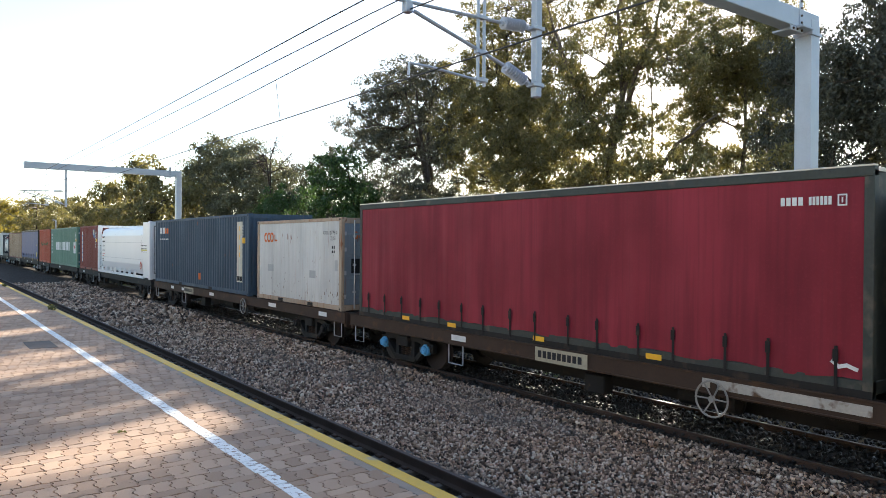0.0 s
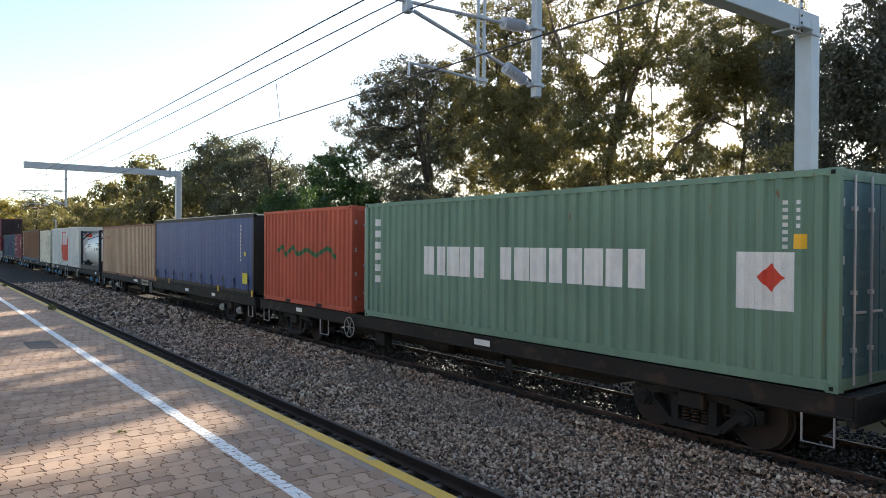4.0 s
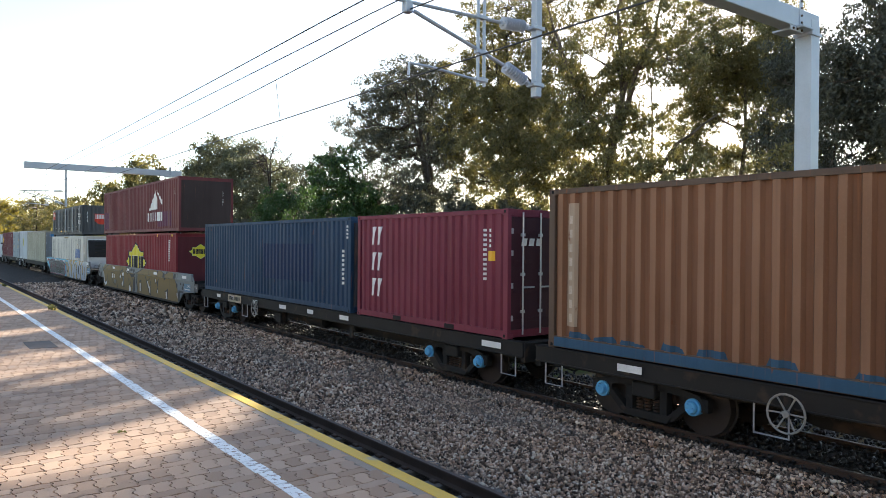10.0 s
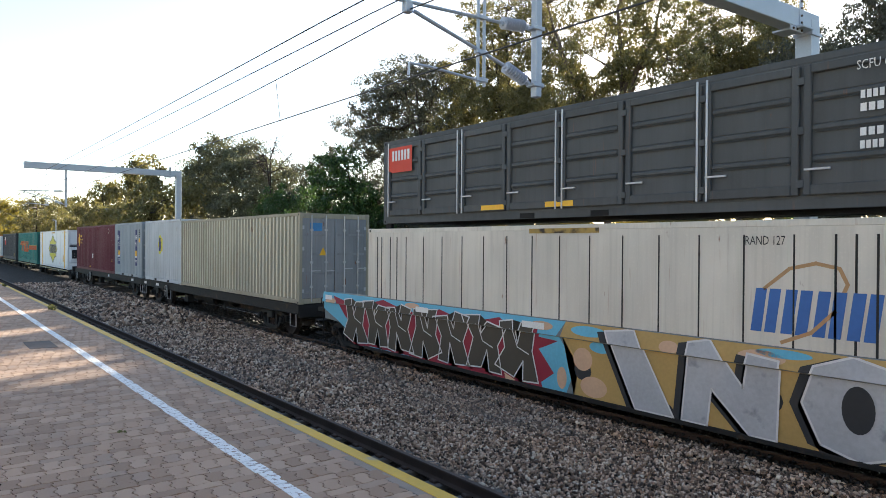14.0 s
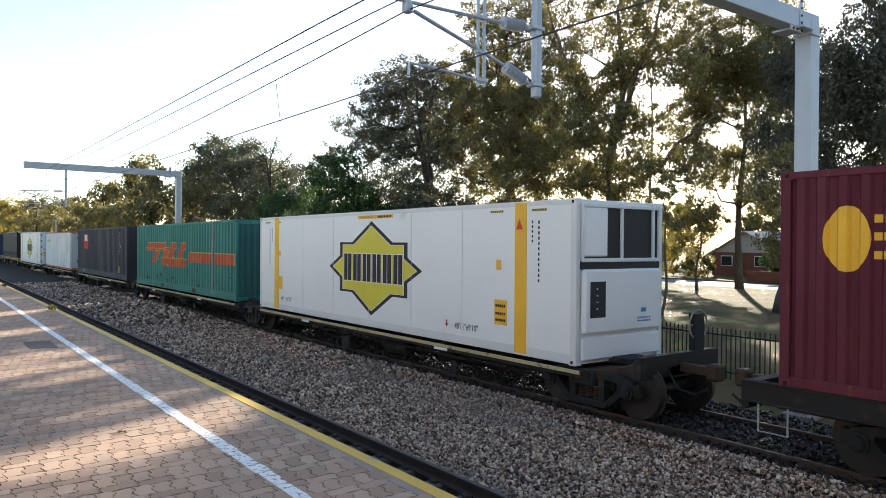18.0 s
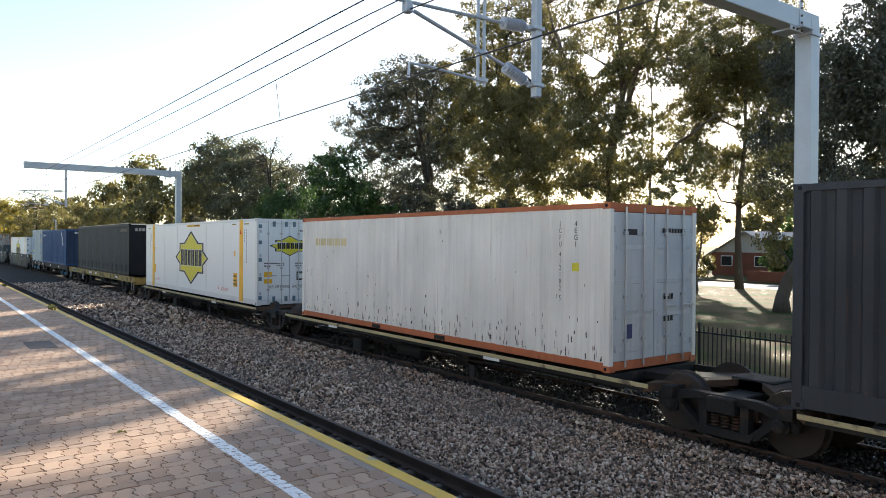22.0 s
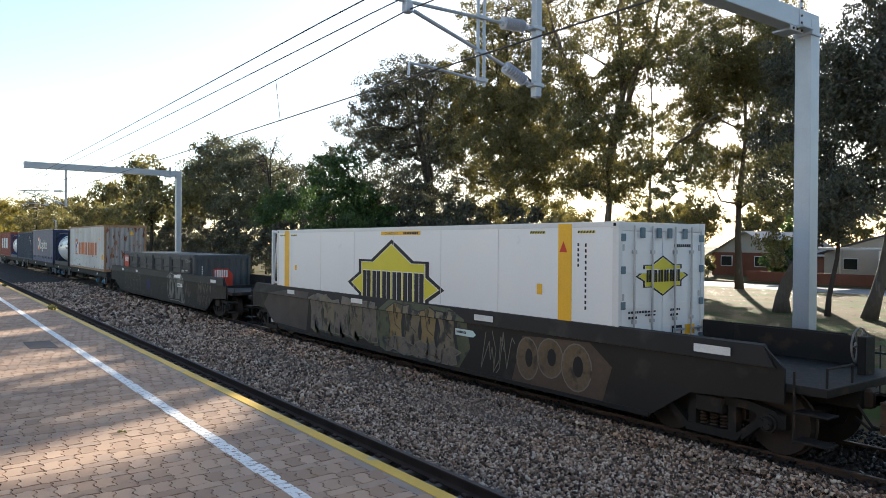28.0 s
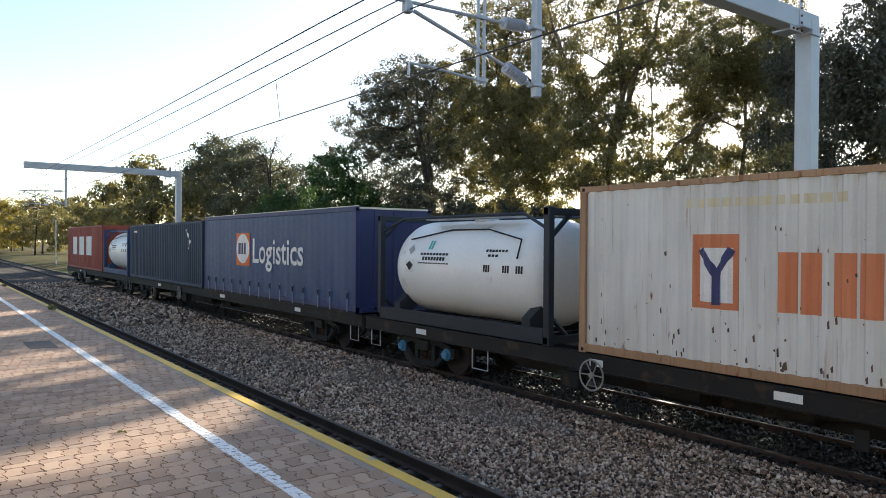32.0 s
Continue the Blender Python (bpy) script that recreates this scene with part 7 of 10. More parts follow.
        part("unit_gap", M().box(hl - 0.02, hl + 0.02, -1.1, 1.1, 1.72, 1.87), INK, c)
        part("unit_cover", M().box(hl - 0.03, hl + 0.06, -1.1, 1.1, 0.08, 0.5, 0.03), m_lx, c)
        part("control_panel", M().box(hl + 0.095, hl + 0.115, -0.95, -0.55, 0.85, 1.5, 0.006), INK, c)
        for zz in (1.0, 1.12, 1.24, 1.36):
            part("control_button", M().box(hl + 0.112, hl + 0.122, -0.8, -0.77, zz, zz + 0.02), WHITEMARK, c)
        decal(c, "door_print", [rect(0.45, 0.6, 0.9, 0.98)] + bars(0.35, 0.75, 0.78, 0.81, 6) + bars(0.35, 0.75, 0.72, 0.75, 6), SKYBLUE, [(-1, hl + 0.105), (1, hl + 0.105)], 0.004, True)
    return c


white_reefer(-256.07, 0.79, "white refrigerated container with cooling unit, yellow bands and badge", "unit", 0.12, 1.52, 4.7, 2.42)
m_to = paint("teal_green_box", (0.03, 0.19, 0.155), 0.35, 0.5)
# Paler crests and darker end: rib light and end shade put into colour.
c, pr, ep = container(-272.5, 14.63, 0.79, 2.99, m_to, "teal-green corrugated container with a faded orange painted band", side=("corr", 0.34, 0.045), end="corr", rail_b=0.30, end_mat=paint("shaded_teal_end", (0.028, 0.12, 0.115), 0.3, 0.4), crest=paint("bleached_lit_teal", (0.075, 0.25, 0.21), 0.3, 0.6, 0.65))
m_os = paint("faded_orange_paint", (0.50, 0.105, 0.035), 0.1, 0.3)
m_oy = paint("faded_yellow_edge", (0.46, 0.36, 0.10), 0.1, 0.4)
BLOCKS = [[(-5.6, 1.72), (-5.1, 2.13), (-1.85, 2.13), (-2.2, 1.72)], [(-4.5, 1.12), (-3.8, 1.12), (-3.0, 1.74), (-3.8, 1.74)], [(-2.8, 1.06), (-1.8, 1.06), (-1.35, 1.9), (-2.2, 1.9)],
          [(-2.8, 1.05), (1.15, 1.05), (1.25, 1.42), (-2.6, 1.42)], [(-1.75, 1.42), (-0.8, 1.42), (-0.2, 2.13), (-1.1, 2.13)],
          [(-0.15, 1.42), (0.55, 1.42), (1.2, 2.12), (0.4, 2.12)], [(1.35, 1.3), (7.1, 1.3), (7.1, 1.72), (1.65, 1.72)]]
for i, q in enumerate(BLOCKS):      # faded leaning blocks that run into one long foot and band
    decal(c, "orange_lettering", [q], m_os, pr, 0.004 + 0.0008 * i, False, "faded orange painted band" if q[1][0] > 7 else "")
    decal(c, "lettering_edge", stroke(q + [q[0]], 0.04)[1:3], m_oy, pr, 0.012 + 0.0009 * i)
decal(c, "lettering_edge", [rect(-5.4, -2.3, 1.84, 1.87)], m_oy, pr, 0.021)
decal(c, "grime_streak", drips(-6.9, 6.9, 0.3, 1.0, 60, 67, 0.05, 0.25), paint("dark_teal_grime", (0.02, 0.055, 0.05), 0.5, 0.4), pr, 0.024)
part("middle_post", M().box(4.55, 4.72, -W2 - 0.002, -W2 + 0.06, 0.1, 2.95, 0.008), paint("worn_teal_post", (0.16, 0.22, 0.19), 0.6, 0.4), c)
part("middle_post", M().box(-6.3, -6.15, -W2 - 0.002, -W2 + 0.06, 0.1, 2.95, 0.008), m_to, c)
for x in (-2.6, 2.1):
    plate(c, "dark_plate", x, x + 0.5, 0.06, 0.24, INK, [(-7, -W2 - 0.002), (7, -W2 - 0.002)])
m_sg = paint("slate_grey_box", (0.035, 0.040, 0.048), 0.08, 0.35)
# Slate is lowered on the end to put its shade into the colour.
c, pr, ep = container(-288.95, 14.63, 0.79, 2.99, m_sg, "slate-grey corrugated container with a small red badge", side=("corr", 0.33, 0.04), end="box", rail_b=0.32, end_mat=paint("shaded_slate_end", (0.03, 0.03, 0.034), 0.05, 0.3))
cut_badge(c, pr, -4.42, 2.14, 1.60, 0.98)
CHALK = surface("chalky_marking", (0.30, 0.30, 0.30), 0.6)
decal(c, "code_marking", stacked(5.42, 2.68, "SCFU 914056 0", 0.09) + stacked(5.77, 2.68, "4EG1", 0.09), CHALK, pr)
plate(c, "code_marking", 5.70, 5.84, 1.8, 1.95, CHALK, pr)
plate(c, "warning_plate", 5.28, 5.64, 0.38, 0.76, YELLOWDECK, pr)
plate(c, "warning_plate", 4.5, 5.05, 0.36, 0.47, YELLOWDECK, pr)
plate(c, "warning_plate", -5.3, -4.7, 0.12, 0.26, YELLOWDECK, [(-7, -W2 - 0.002), (7, -W2 - 0.002)])
for x in (-6.0, 5.95):
    part("middle_post", M().box(x - 0.08, x + 0.08, -W2 - 0.003, -W2 + 0.06, 0.0, 2.97, 0.008), m_sg, c)
m_cn = paint("white_ribbed_box", (0.72, 0.70, 0.65), 0.3, 0.35)
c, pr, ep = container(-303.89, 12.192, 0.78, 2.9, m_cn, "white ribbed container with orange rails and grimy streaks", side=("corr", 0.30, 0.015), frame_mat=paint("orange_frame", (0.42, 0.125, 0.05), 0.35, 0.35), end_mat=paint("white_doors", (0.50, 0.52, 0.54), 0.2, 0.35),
                      pockets=((-1.9, -1.5), (0.9, 1.3)), post_mat=m_cn)
decal(c, "grime_streak", drips(-5.9, 5.9, 0.17, 0.6, 190, 71, 0.022, 0.2) + drips(-5.9, 5.9, 0.8, 2.3, 24, 72, 0.025, 0.09), surface("black_grime", (0.05, 0.048, 0.045), 0.7, 0, 0.5, 4, 30), pr, 0.005)
decal(c, "faded_lettering", bars(-5.2, -3.3, 2.1, 2.3, 11), paint("faded_yellow", (0.62, 0.52, 0.28), 0.1, 0.2), pr)
decal(c, "code_marking", stacked(4.9, 2.6, "SCFU 412182 5", 0.10) + stacked(5.28, 2.6, "4EG1", 0.10), INK, pr)
plate(c, "yellow_label", 5.2, 5.35, 1.7, 1.85, LOGOYEL, pr)
decal(c, "door_print", [rect(-0.85, -0.5, 2.35, 2.45)] + bars(0.2, 0.9, 2.4, 2.48, 8) + bars(0.25, 0.55, 1.2, 1.3, 3) + bars(0.25, 0.55, 0.8, 0.9, 3), INK, ep, 0.022, True)
plate_e(c, ep, -0.75, -0.6, 0.55, 0.8, NAVY)
white_reefer(-321.81, 0.79, "white refrigerated container with yellow bands, star badge and shut doors", "doors")

# wagon 12: black curtain-sider on a yellow-edged wagon
flat_wagon(-343.20, -324.00, YELLOWDECK, BLACK, "yellow-painted skeletal wagon under a black curtain-sider", plates=[(-2.0, 0.8), (-0.2, 0.5), (5.5, 0.5)], wheel=-3.7, inset=2.9, numbers=-8.0)
m_bk = surface("black_curtain", (0.007, 0.012, 0.023), 0.62, 0, 0.4, 0.5, 8, 0.14, 0.008, (0.016, 0.02, 0.03), 0.3, (1, 1, 0.3))
c, pr, ep = curtain_side(-339.79, 14.63, 1.07, 2.86, m_bk, "black curtain-sided container with a pale roof edge", surface("black_frame", (0.014, 0.014, 0.016), 0.55), 13, BLACK, CREAMPANEL)
decal(c, "badge_lettering", bars(5.35, 6.9, 2.43, 2.58, 9, 0.3, 0.05), surface("dull_tan_mark", (0.13, 0.10, 0.075), 0.6), pr, 0.02)
decal(c, "badge_lettering", bars(-0.9, 0.75, 2.45, 2.62, 9), surface("dull_silver_mark", (0.32, 0.31, 0.28), 0.5), ep, 0.01, True)

# wagon 13: blue box and pale grey hire box
flat_wagon(-363.90, -344.10, RUSTY, surface("faded_blue_cap", (0.09, 0.26, 0.36), 0.55), "brown skeletal container wagon with faded blue bearing caps", plates=[(-7.3, 0.5), (-2.6, 0.4), (1.8, 0.5), (6.0, 0.5)], wheel=-1.4, numbers=-5.3)
m_cb = paint("mid_blue_box", (0.030, 0.074, 0.175), 0.2, 0.45)
# End blue is dulled to paint in its shade.
c, pr, ep = container(-356.92, 12.192, 1.07, 2.80, m_cb, "mid-blue corrugated container with small orange placards on its end", side=("corr", 0.29, 0.04), end="corr", end_mat=paint("shaded_blue_end", (0.030, 0.050, 0.095), 0.4, 0.6))
decal(c, "badge_lettering", [disc(-5.4, 2.35, 0.14, 0.17)] + bars(-5.2, -4.4, 2.3, 2.42, 6), WHITEMARK, pr)
decal(c, "badge_lettering", stroke([(3.9, 2.55), (4.3, 2.2), (4.5, 1.75), (4.7, 1.6)], 0.2), WHITEMARK, pr)
decal(c, "badge_lettering", bars(-0.6, 0.55, 2.45, 2.58, 6), WHITEMARK, ep, 0.006, True)
plate_e(c, ep, -0.05, 0.2, 0.55, 0.8, ORANGE)
plate_e(c, ep, 0.3, 0.65, 0.4, 0.75, YELLOW)
m_rh = paint("light_grey_ribbed", (0.47, 0.49, 0.47), 0.2, 0.35)
c, pr, ep = container(-363.5, 6.058, 1.07, 2.896, m_rh, "light grey ribbed container with two blue hire banners", side=("corr", 0.33, 0.03), pockets=P20())
for x in (-2.2, 2.15):
    plate(c, "banner", x - 0.2, x + 0.2, 0.62, 2.45, SKYBLUE, pr, "blue vertical banner with a yellow foot")
    decal(c, "banner_print", bars(x - 0.17, x + 0.17, 2.25, 2.36, 5) + bars(x - 0.17, x + 0.17, 2.07, 2.18, 4), WHITEMARK, pr, 0.011)
    decal(c, "banner_print", [disc(x, 1.82, 0.15, 0.18)], CREAMPANEL, pr, 0.011)
    decal(c, "banner_lettering", moved(text_polys("HIRE", 0.12), x, 1.48, 0.85), WHITEMARK, pr, 0.011)
    decal(c, "banner_lettering", moved(text_polys("&", 0.11), x, 1.33, 0.85), WHITEMARK, pr, 0.011)
    decal(c, "banner_lettering", moved(text_polys("SALES", 0.12), x, 1.18, 0.72), WHITEMARK, pr, 0.011)
    decal(c, "banner_print", [rect(x - 0.2, x + 0.2, 0.82, 1.12)], LOGOYEL, pr, 0.010)
    decal(c, "banner_print", bars(x - 0.16, x + 0.16, 1.0, 1.07, 5) + bars(x - 0.16, x + 0.16, 0.87, 0.94, 5), SKYBLUE, pr, 0.014)
cargo_marks(c, pr, 6.058, 2.896, INK)

# well wagons three and four
well, wp, e, a = well_wagon(-384.35, -364.55, DARKSIDE, DARKSIDE, "charcoal well wagon with faded tan and green spray lettering", True, [(-6.4, 0.5), (-2.4, 0.6), (2.8, 0.6), (8.0, 0.6)])
FADEDTAN = surface("faded_tan_spray", (0.17, 0.145, 0.10), 0.7, 0, 0.3, 1.4, 16, 0.05, 0.003, (0.05, 0.05, 0.045), 0.5)
MOSS = surface("moss_spray", (0.085, 0.095, 0.06), 0.7, 0, 0.3, 1.4, 16, 0.05, 0.003, (0.04, 0.04, 0.04), 0.5)
PALEGREY = surface("thin_grey_spray", (0.16, 0.15, 0.13), 0.7)
GREYTAN = surface("grey_tan_spray", (0.155, 0.135, 0.115), 0.7, 0, 0.3, 1.4, 16, 0.05, 0.003, (0.07, 0.065, 0.06), 0.5)
well_paint(well, "spray_field", [[(-8.4, 0.9), (-7.6, 0.4), (-5.2, 0.35), (-5.0, 1.5), (-6.4, 1.5), (-8.0, 1.3)]], surface("grey_brown_spray", (0.075, 0.066, 0.06), 0.7, 0, 0.3, 1.4, 16), 0.004)
well_paint(well, "spray_field", [[(-1.1, 0.4), (-0.7, 0.28), (2.2, 0.28), (2.6, 0.75), (2.45, 1.35), (1.9, 1.55), (-0.6, 1.575), (-1.2, 1.2)]], MOSS, 0.006, "faded green and tan spray painting")
wild_letters(well, -4.9, -1.1, 5, 0.42, 1.5, GREYTAN, MOSS, PALEGREY, 6, 0.010, FADEDTAN)
wild_letters(well, -0.6, 2.1, 4, 0.36, 1.52, surface("ochre_tan_spray", (0.20, 0.15, 0.07), 0.7, 0, 0.3, 1.4, 16, 0.05, 0.003, (0.09, 0.08, 0.05), 0.4), SPRAYDARK, SPRAYDARK, 8, 0.012, FADEDTAN)
wild_letters(well, -0.7, 2.2, 5, 0.30, 0.72, GREYTAN, None, PALEGREY, 9, 0.016)
rg = random.Random(2)
for x0 in (3.0, 3.25, 3.5):
    well_paint(well, "spray_tag", stroke([(x0 + i * 0.07 + rg.uniform(-0.12, 0.12), rg.uniform(0.35, 1.2)) for i in range(7)], 0.02), PALEGREY, 0.008)
decal(well, "spray_field", [[(3.9, 0.3), (6.2, 0.3), (6.4, 0.9), (5.9, 1.26), (4.2, 1.2)]], surface("rust_brown_spray", (0.085, 0.06, 0.045), 0.7, 0, 0.3, 1.4, 16), wp, 0.006)
TANLETTER = surface("tan_rounded_spray", (0.13, 0.095, 0.06), 0.7, 0, 0.35, 1.4, 16, 0.05, 0.003, (0.06, 0.045, 0.035), 0.4)
for x0, z0, rx, rz in ((4.35, 0.78, 0.30, 0.40), (4.95, 0.86, 0.33, 0.36), (5.6, 0.78, 0.36, 0.42)):     # fat rounded letters with dark hollows
    decal(well, "spray_letter", [disc(x0, z0, rx, rz, 18)], TANLETTER, wp, 0.009)
    decal(well, "spray_shape", [disc(x0 + 0.04, z0 + 0.02, rx * 0.34, rz * 0.45, 12)], DARKSIDE, wp, 0.012)
    decal(well, "spray_outline", stroke(disc(x0, z0, rx, rz, 18), 0.025), PALEGREY, wp, 0.013)
well_paint(well, "notice_plate", [[(2.1, 1.0), (2.72, 1.0), (2.8, 1.06), (2.7, 1.14), (2.1, 1.14)]], surface("pale_cyan_plate", (0.55, 0.68, 0.68), 0.6), 0.022)
decal(well, "notice_lettering", bars(2.15, 2.48, 1.05, 1.10, 8), INK, wp, 0.026)
white_reefer(-382.5, 0.365, "white refrigerated container with star badge, sitting in a charcoal well wagon", "doors", -0.1, 1.55, 4.5, 2.27, 0.45)

well, wp, e, a = well_wagon(-406.05, -385.90, DARKSIDE, DARKSIDE, "charcoal well wagon with thin white spray tags", False, [(-6.6, 0.4), (-3.6, 0.4), (8.0, 0.6), (3.2, 0.5)])
TAGW = surface("thin_white_spray", (0.27, 0.27, 0.26), 0.65, 0, 0.2, 2, 20)
PALESPRAY = surface("pale_grey_spray", (0.17, 0.178, 0.165), 0.65, 0, 0.3, 1.2, 18, 0.05, 0.003, (0.07, 0.075, 0.07), 0.5)
well_paint(well, "spray_letter", [[(2.15, 0.9), (2.3, 1.4), (2.6, 1.5), (2.85, 1.3), (2.95, 0.8), (2.8, 0.42), (2.45, 0.4), (2.2, 0.6)]], PALESPRAY, 0.008, "pale grey spray-painted letter")
well_paint(well, "spray_letter", [[(2.95, 1.45), (3.6, 1.36), (3.55, 1.15), (3.4, 1.1), (3.55, 0.45), (3.2, 0.42), (3.15, 1.1), (2.98, 1.2)]], PALESPRAY, 0.009, "pale grey spray-painted letter")
well_paint(well, "spray_letter", [[(3.55, 1.45), (3.9, 1.575), (4.35, 1.3), (4.1, 0.95), (4.45, 0.3), (4.1, 0.35), (3.85, 0.8), (3.8, 0.42), (3.55, 0.45)]], PALESPRAY, 0.010, "pale grey spray-painted letter")
well_paint(well, "spray_shape", [disc(2.55, 0.95, 0.10, 0.22)], DARKSIDE, 0.012)
well_paint(well, "spray_outline", stroke([(1.95, 0.95), (2.1, 1.35), (2.5, 1.56), (2.95, 1.5), (3.6, 1.42), (3.9, 1.575), (4.45, 1.35), (4.2, 0.95), (4.6, 0.27)], 0.03) + stroke([(1.95, 0.95), (2.05, 0.55), (2.4, 0.34), (2.9, 0.36), (3.6, 0.38), (4.6, 0.27)], 0.03), TAGW, 0.013)
for a, b in ((2.62, 2.68), (3.3, 3.36), (3.95, 4.05)):
    well_paint(well, "spray_outline", stroke([(a, 1.3), (b, 0.9), (a - 0.05, 0.55)], 0.03), DARKSIDE, 0.014)
well_paint(well, "spray_shape", [disc(-1.36, 0.85, 0.3, 0.3)], surface("dark_blue_spray", (0.015, 0.02, 0.10), 0.65, 0, 0.3), 0.006)
rg = random.Random(3)
for x0 in (-6.2, -5.6, -5.0, -4.4, -3.8, -3.2):     # hollow letters drawn with a thin white line
    for z0, z1 in ((0.4, 0.95), (0.95, 1.45)):
        c0 = (x0 + rg.uniform(-0.1, 0.1), rg.uniform(z0, z0 + 0.1))
        pts = [c0, (x0 + rg.uniform(-0.1, 0.1), z1), (x0 + rg.uniform(0.25, 0.4), z1 - rg.uniform(0, 0.1)), (x0 + rg.uniform(0.3, 0.5), (z0 + z1) / 2), (x0 + rg.uniform(0.1, 0.3), (z0 + z1) / 2 + rg.uniform(-0.1, 0.1)), (x0 + rg.uniform(0.35, 0.55), z0 + rg.uniform(0, 0.1)), c0]
        well_paint(well, "spray_tag", stroke(pts, 0.016), PALEGREY, 0.008)
for x0 in (4.5, 4.75, 5.0):
    well_paint(well, "spray_tag", stroke([(x0 + i * 0.06 + rg.uniform(-0.1, 0.1), rg.uniform(0.6, 1.2)) for i in range(6)], 0.02), PALEGREY, 0.008)
for x0, z0 in ((6.3, 0.9), (6.7, 0.95), (7.1, 0.9), (7.5, 0.95), (6.2, 0.4), (6.6, 0.42), (7.0, 0.4), (7.4, 0.45)):
    well_paint(well, "spray_tag", stroke([(x0, z0), (x0 + 0.1, z0 + 0.4), (x0 + 0.25, z0 + 0.1), (x0 + 0.38, z0 + 0.38), (x0 + 0.3, z0)], 0.03 if z0 > 0.8 else 0.016), PALEGREY, 0.008)
well_paint(well, "notice_plate", [rect(3.5, 4.05, 1.38, 1.52)], WHITEMARK, 0.016)
well_paint(well, "notice_plate", [rect(3.45, 4.2, 0.98, 1.14)], WHITEMARK, 0.018)
decal(well, "notice_lettering", bars(3.52, 3.95, 1.03, 1.09, 8), INK, wp, 0.023)
side_door_box(-402.44, 0.37, "low charcoal container with side doors, half hidden in a well wagon", 2)

# wagon 14: rusty white box and tank
flat_wagon(-426.75, -406.85, BLACK, surface("dull_blue_cap", (0.08, 0.24, 0.38), 0.55), "dark skeletal container wagon", plates=[(-2.3, 0.3), (1.0, 0.4), (-7.6, 0.4), (7.3, 0.3)], wheel=-2.2, numbers=None)
m_ym = paint("rusty_cream_box", (0.61, 0.60, 0.565), 0.5, 0.3)
# The end is rusty and also darkened for shade.
c, pr, ep = container(-419.57, 12.192, 1.07, 2.896, m_ym, "cream corrugated container with faded orange blocks and heavy rust", side=("corr", 0.29, 0.034), end="corr", frame_mat=paint("rust_eaten_frame", (0.34, 0.21, 0.12), 1.0, 0.5), end_mat=paint("shaded_rusty_end", (0.34, 0.33, 0.32), 1.5, 0.7))
decal(c, "grime_streak", drips(-5.9, 5.9, 0.17, 0.9, 130, 81, 0.035, 0.14) + drips(-5.9, 5.9, 0.9, 2.6, 40, 82, 0.025, 0.08), surface("rust_speck", (0.12, 0.075, 0.05), 0.75, 0, 0.5, 4, 30), pr, 0.004)
decal(c, "faded_lettering", bars(-3.9, -1.4, 2.45, 2.58, 12), paint("faint_yellow", (0.60, 0.53, 0.36), 0.1, 0.2), pr, 0.003)
m_yo = paint("faded_orange_block", (0.58, 0.20, 0.09), 0.2, 0.3)
decal(c, "badge", [rect(-3.75, -2.98, 0.95, 2.05)], m_yo, pr, 0.004, False, "orange square emblem")
decal(c, "badge", [rect(-3.64, -3.09, 1.05, 1.85)], WHITEMARK, pr, 0.008)
decal(c, "badge_lettering", stroke([(-3.6, 1.8), (-3.36, 1.45), (-3.12, 1.8)], 0.12) + stroke([(-3.36, 1.45), (-3.36, 1.05)], 0.12), NAVY, pr, 0.012)
decal(c, "badge_lettering", blocks(-2.38, 0.46, 0.98, 1.80, 4, 0.22, 0.0, 0.36) + blocks(0.86, 3.70, 0.98, 1.80, 4, 0.22, 0.0, 0.36), m_yo, pr)
decal(c, "warning_plate", [[(4.35, 1.95), (4.75, 1.95), (4.55, 2.2)]], YELLOW, pr)
plate(c, "warning_plate", 5.25, 5.6, 0.75, 1.05, YELLOW, pr)
codes(c, pr, 4.9, 2.7, CREAMPANEL, 11, 0.07, 1.1)
decal(c, "warning_plate", [[(0.2, 2.3), (0.5, 2.3), (0.35, 2.55)]], YELLOW, ep, 0.006, True)
plate_e(c, ep, 0.35, 0.65, 0.8, 1.1, YELLOW)
tank_container(-426.21, 1.07, 2.591, m_tf, m_tk, "white tank container in a dark open frame")

# wagon 15: navy curtain-sider and dark blue box
flat_wagon(-452.20, -426.95, BLACK, BLACK, "long black skeletal container wagon", plates=[(8.6, 0.4), (2.0, 0.5), (-6.5, 0.5)], wheel=-3.0, inset=2.7)
m_ct = surface("navy_curtain", (0.010, 0.040, 0.13), 0.5, 0, 0.14, 0.5, 8, 0.08, 0.006)
c, pr, ep = curtain_side(-439.52, 12.192, 1.03, 2.9, m_ct, "navy blue curtain-sided container with a red and white emblem", surface("navy_frame_paint", (0.015, 0.025, 0.10), 0.5), 14, surface("pale_blue_strap", (0.2, 0.26, 0.4), 0.6), CREAMPANEL)
decal(c, "emblem", [rect(-2.6, -1.3, 1.1, 2.25)], ORANGE, pr, 0.02, False, "red square emblem")
decal(c, "emblem", [disc(-1.95, 1.7, 0.62, 0.52)], WHITEMARK, pr, 0.025)
decal(c, "badge_lettering", bars(-2.35, -1.55, 1.5, 1.9, 3), NAVY, pr, 0.03)
decal(c, "badge_lettering", moved(text_polys("Logistics", 0.86, 0.012), 0.95, 1.24, 1.0), WHITEMARK, pr, 0.02)
m_db = paint("dark_blue_box", (0.022, 0.042, 0.075), 0.15, 0.35)
c, pr, ep = container(-451.86, 12.192, 1.07, 2.75, m_db, "dark blue corrugated container", side=("corr", 0.29, 0.036), end="corr")
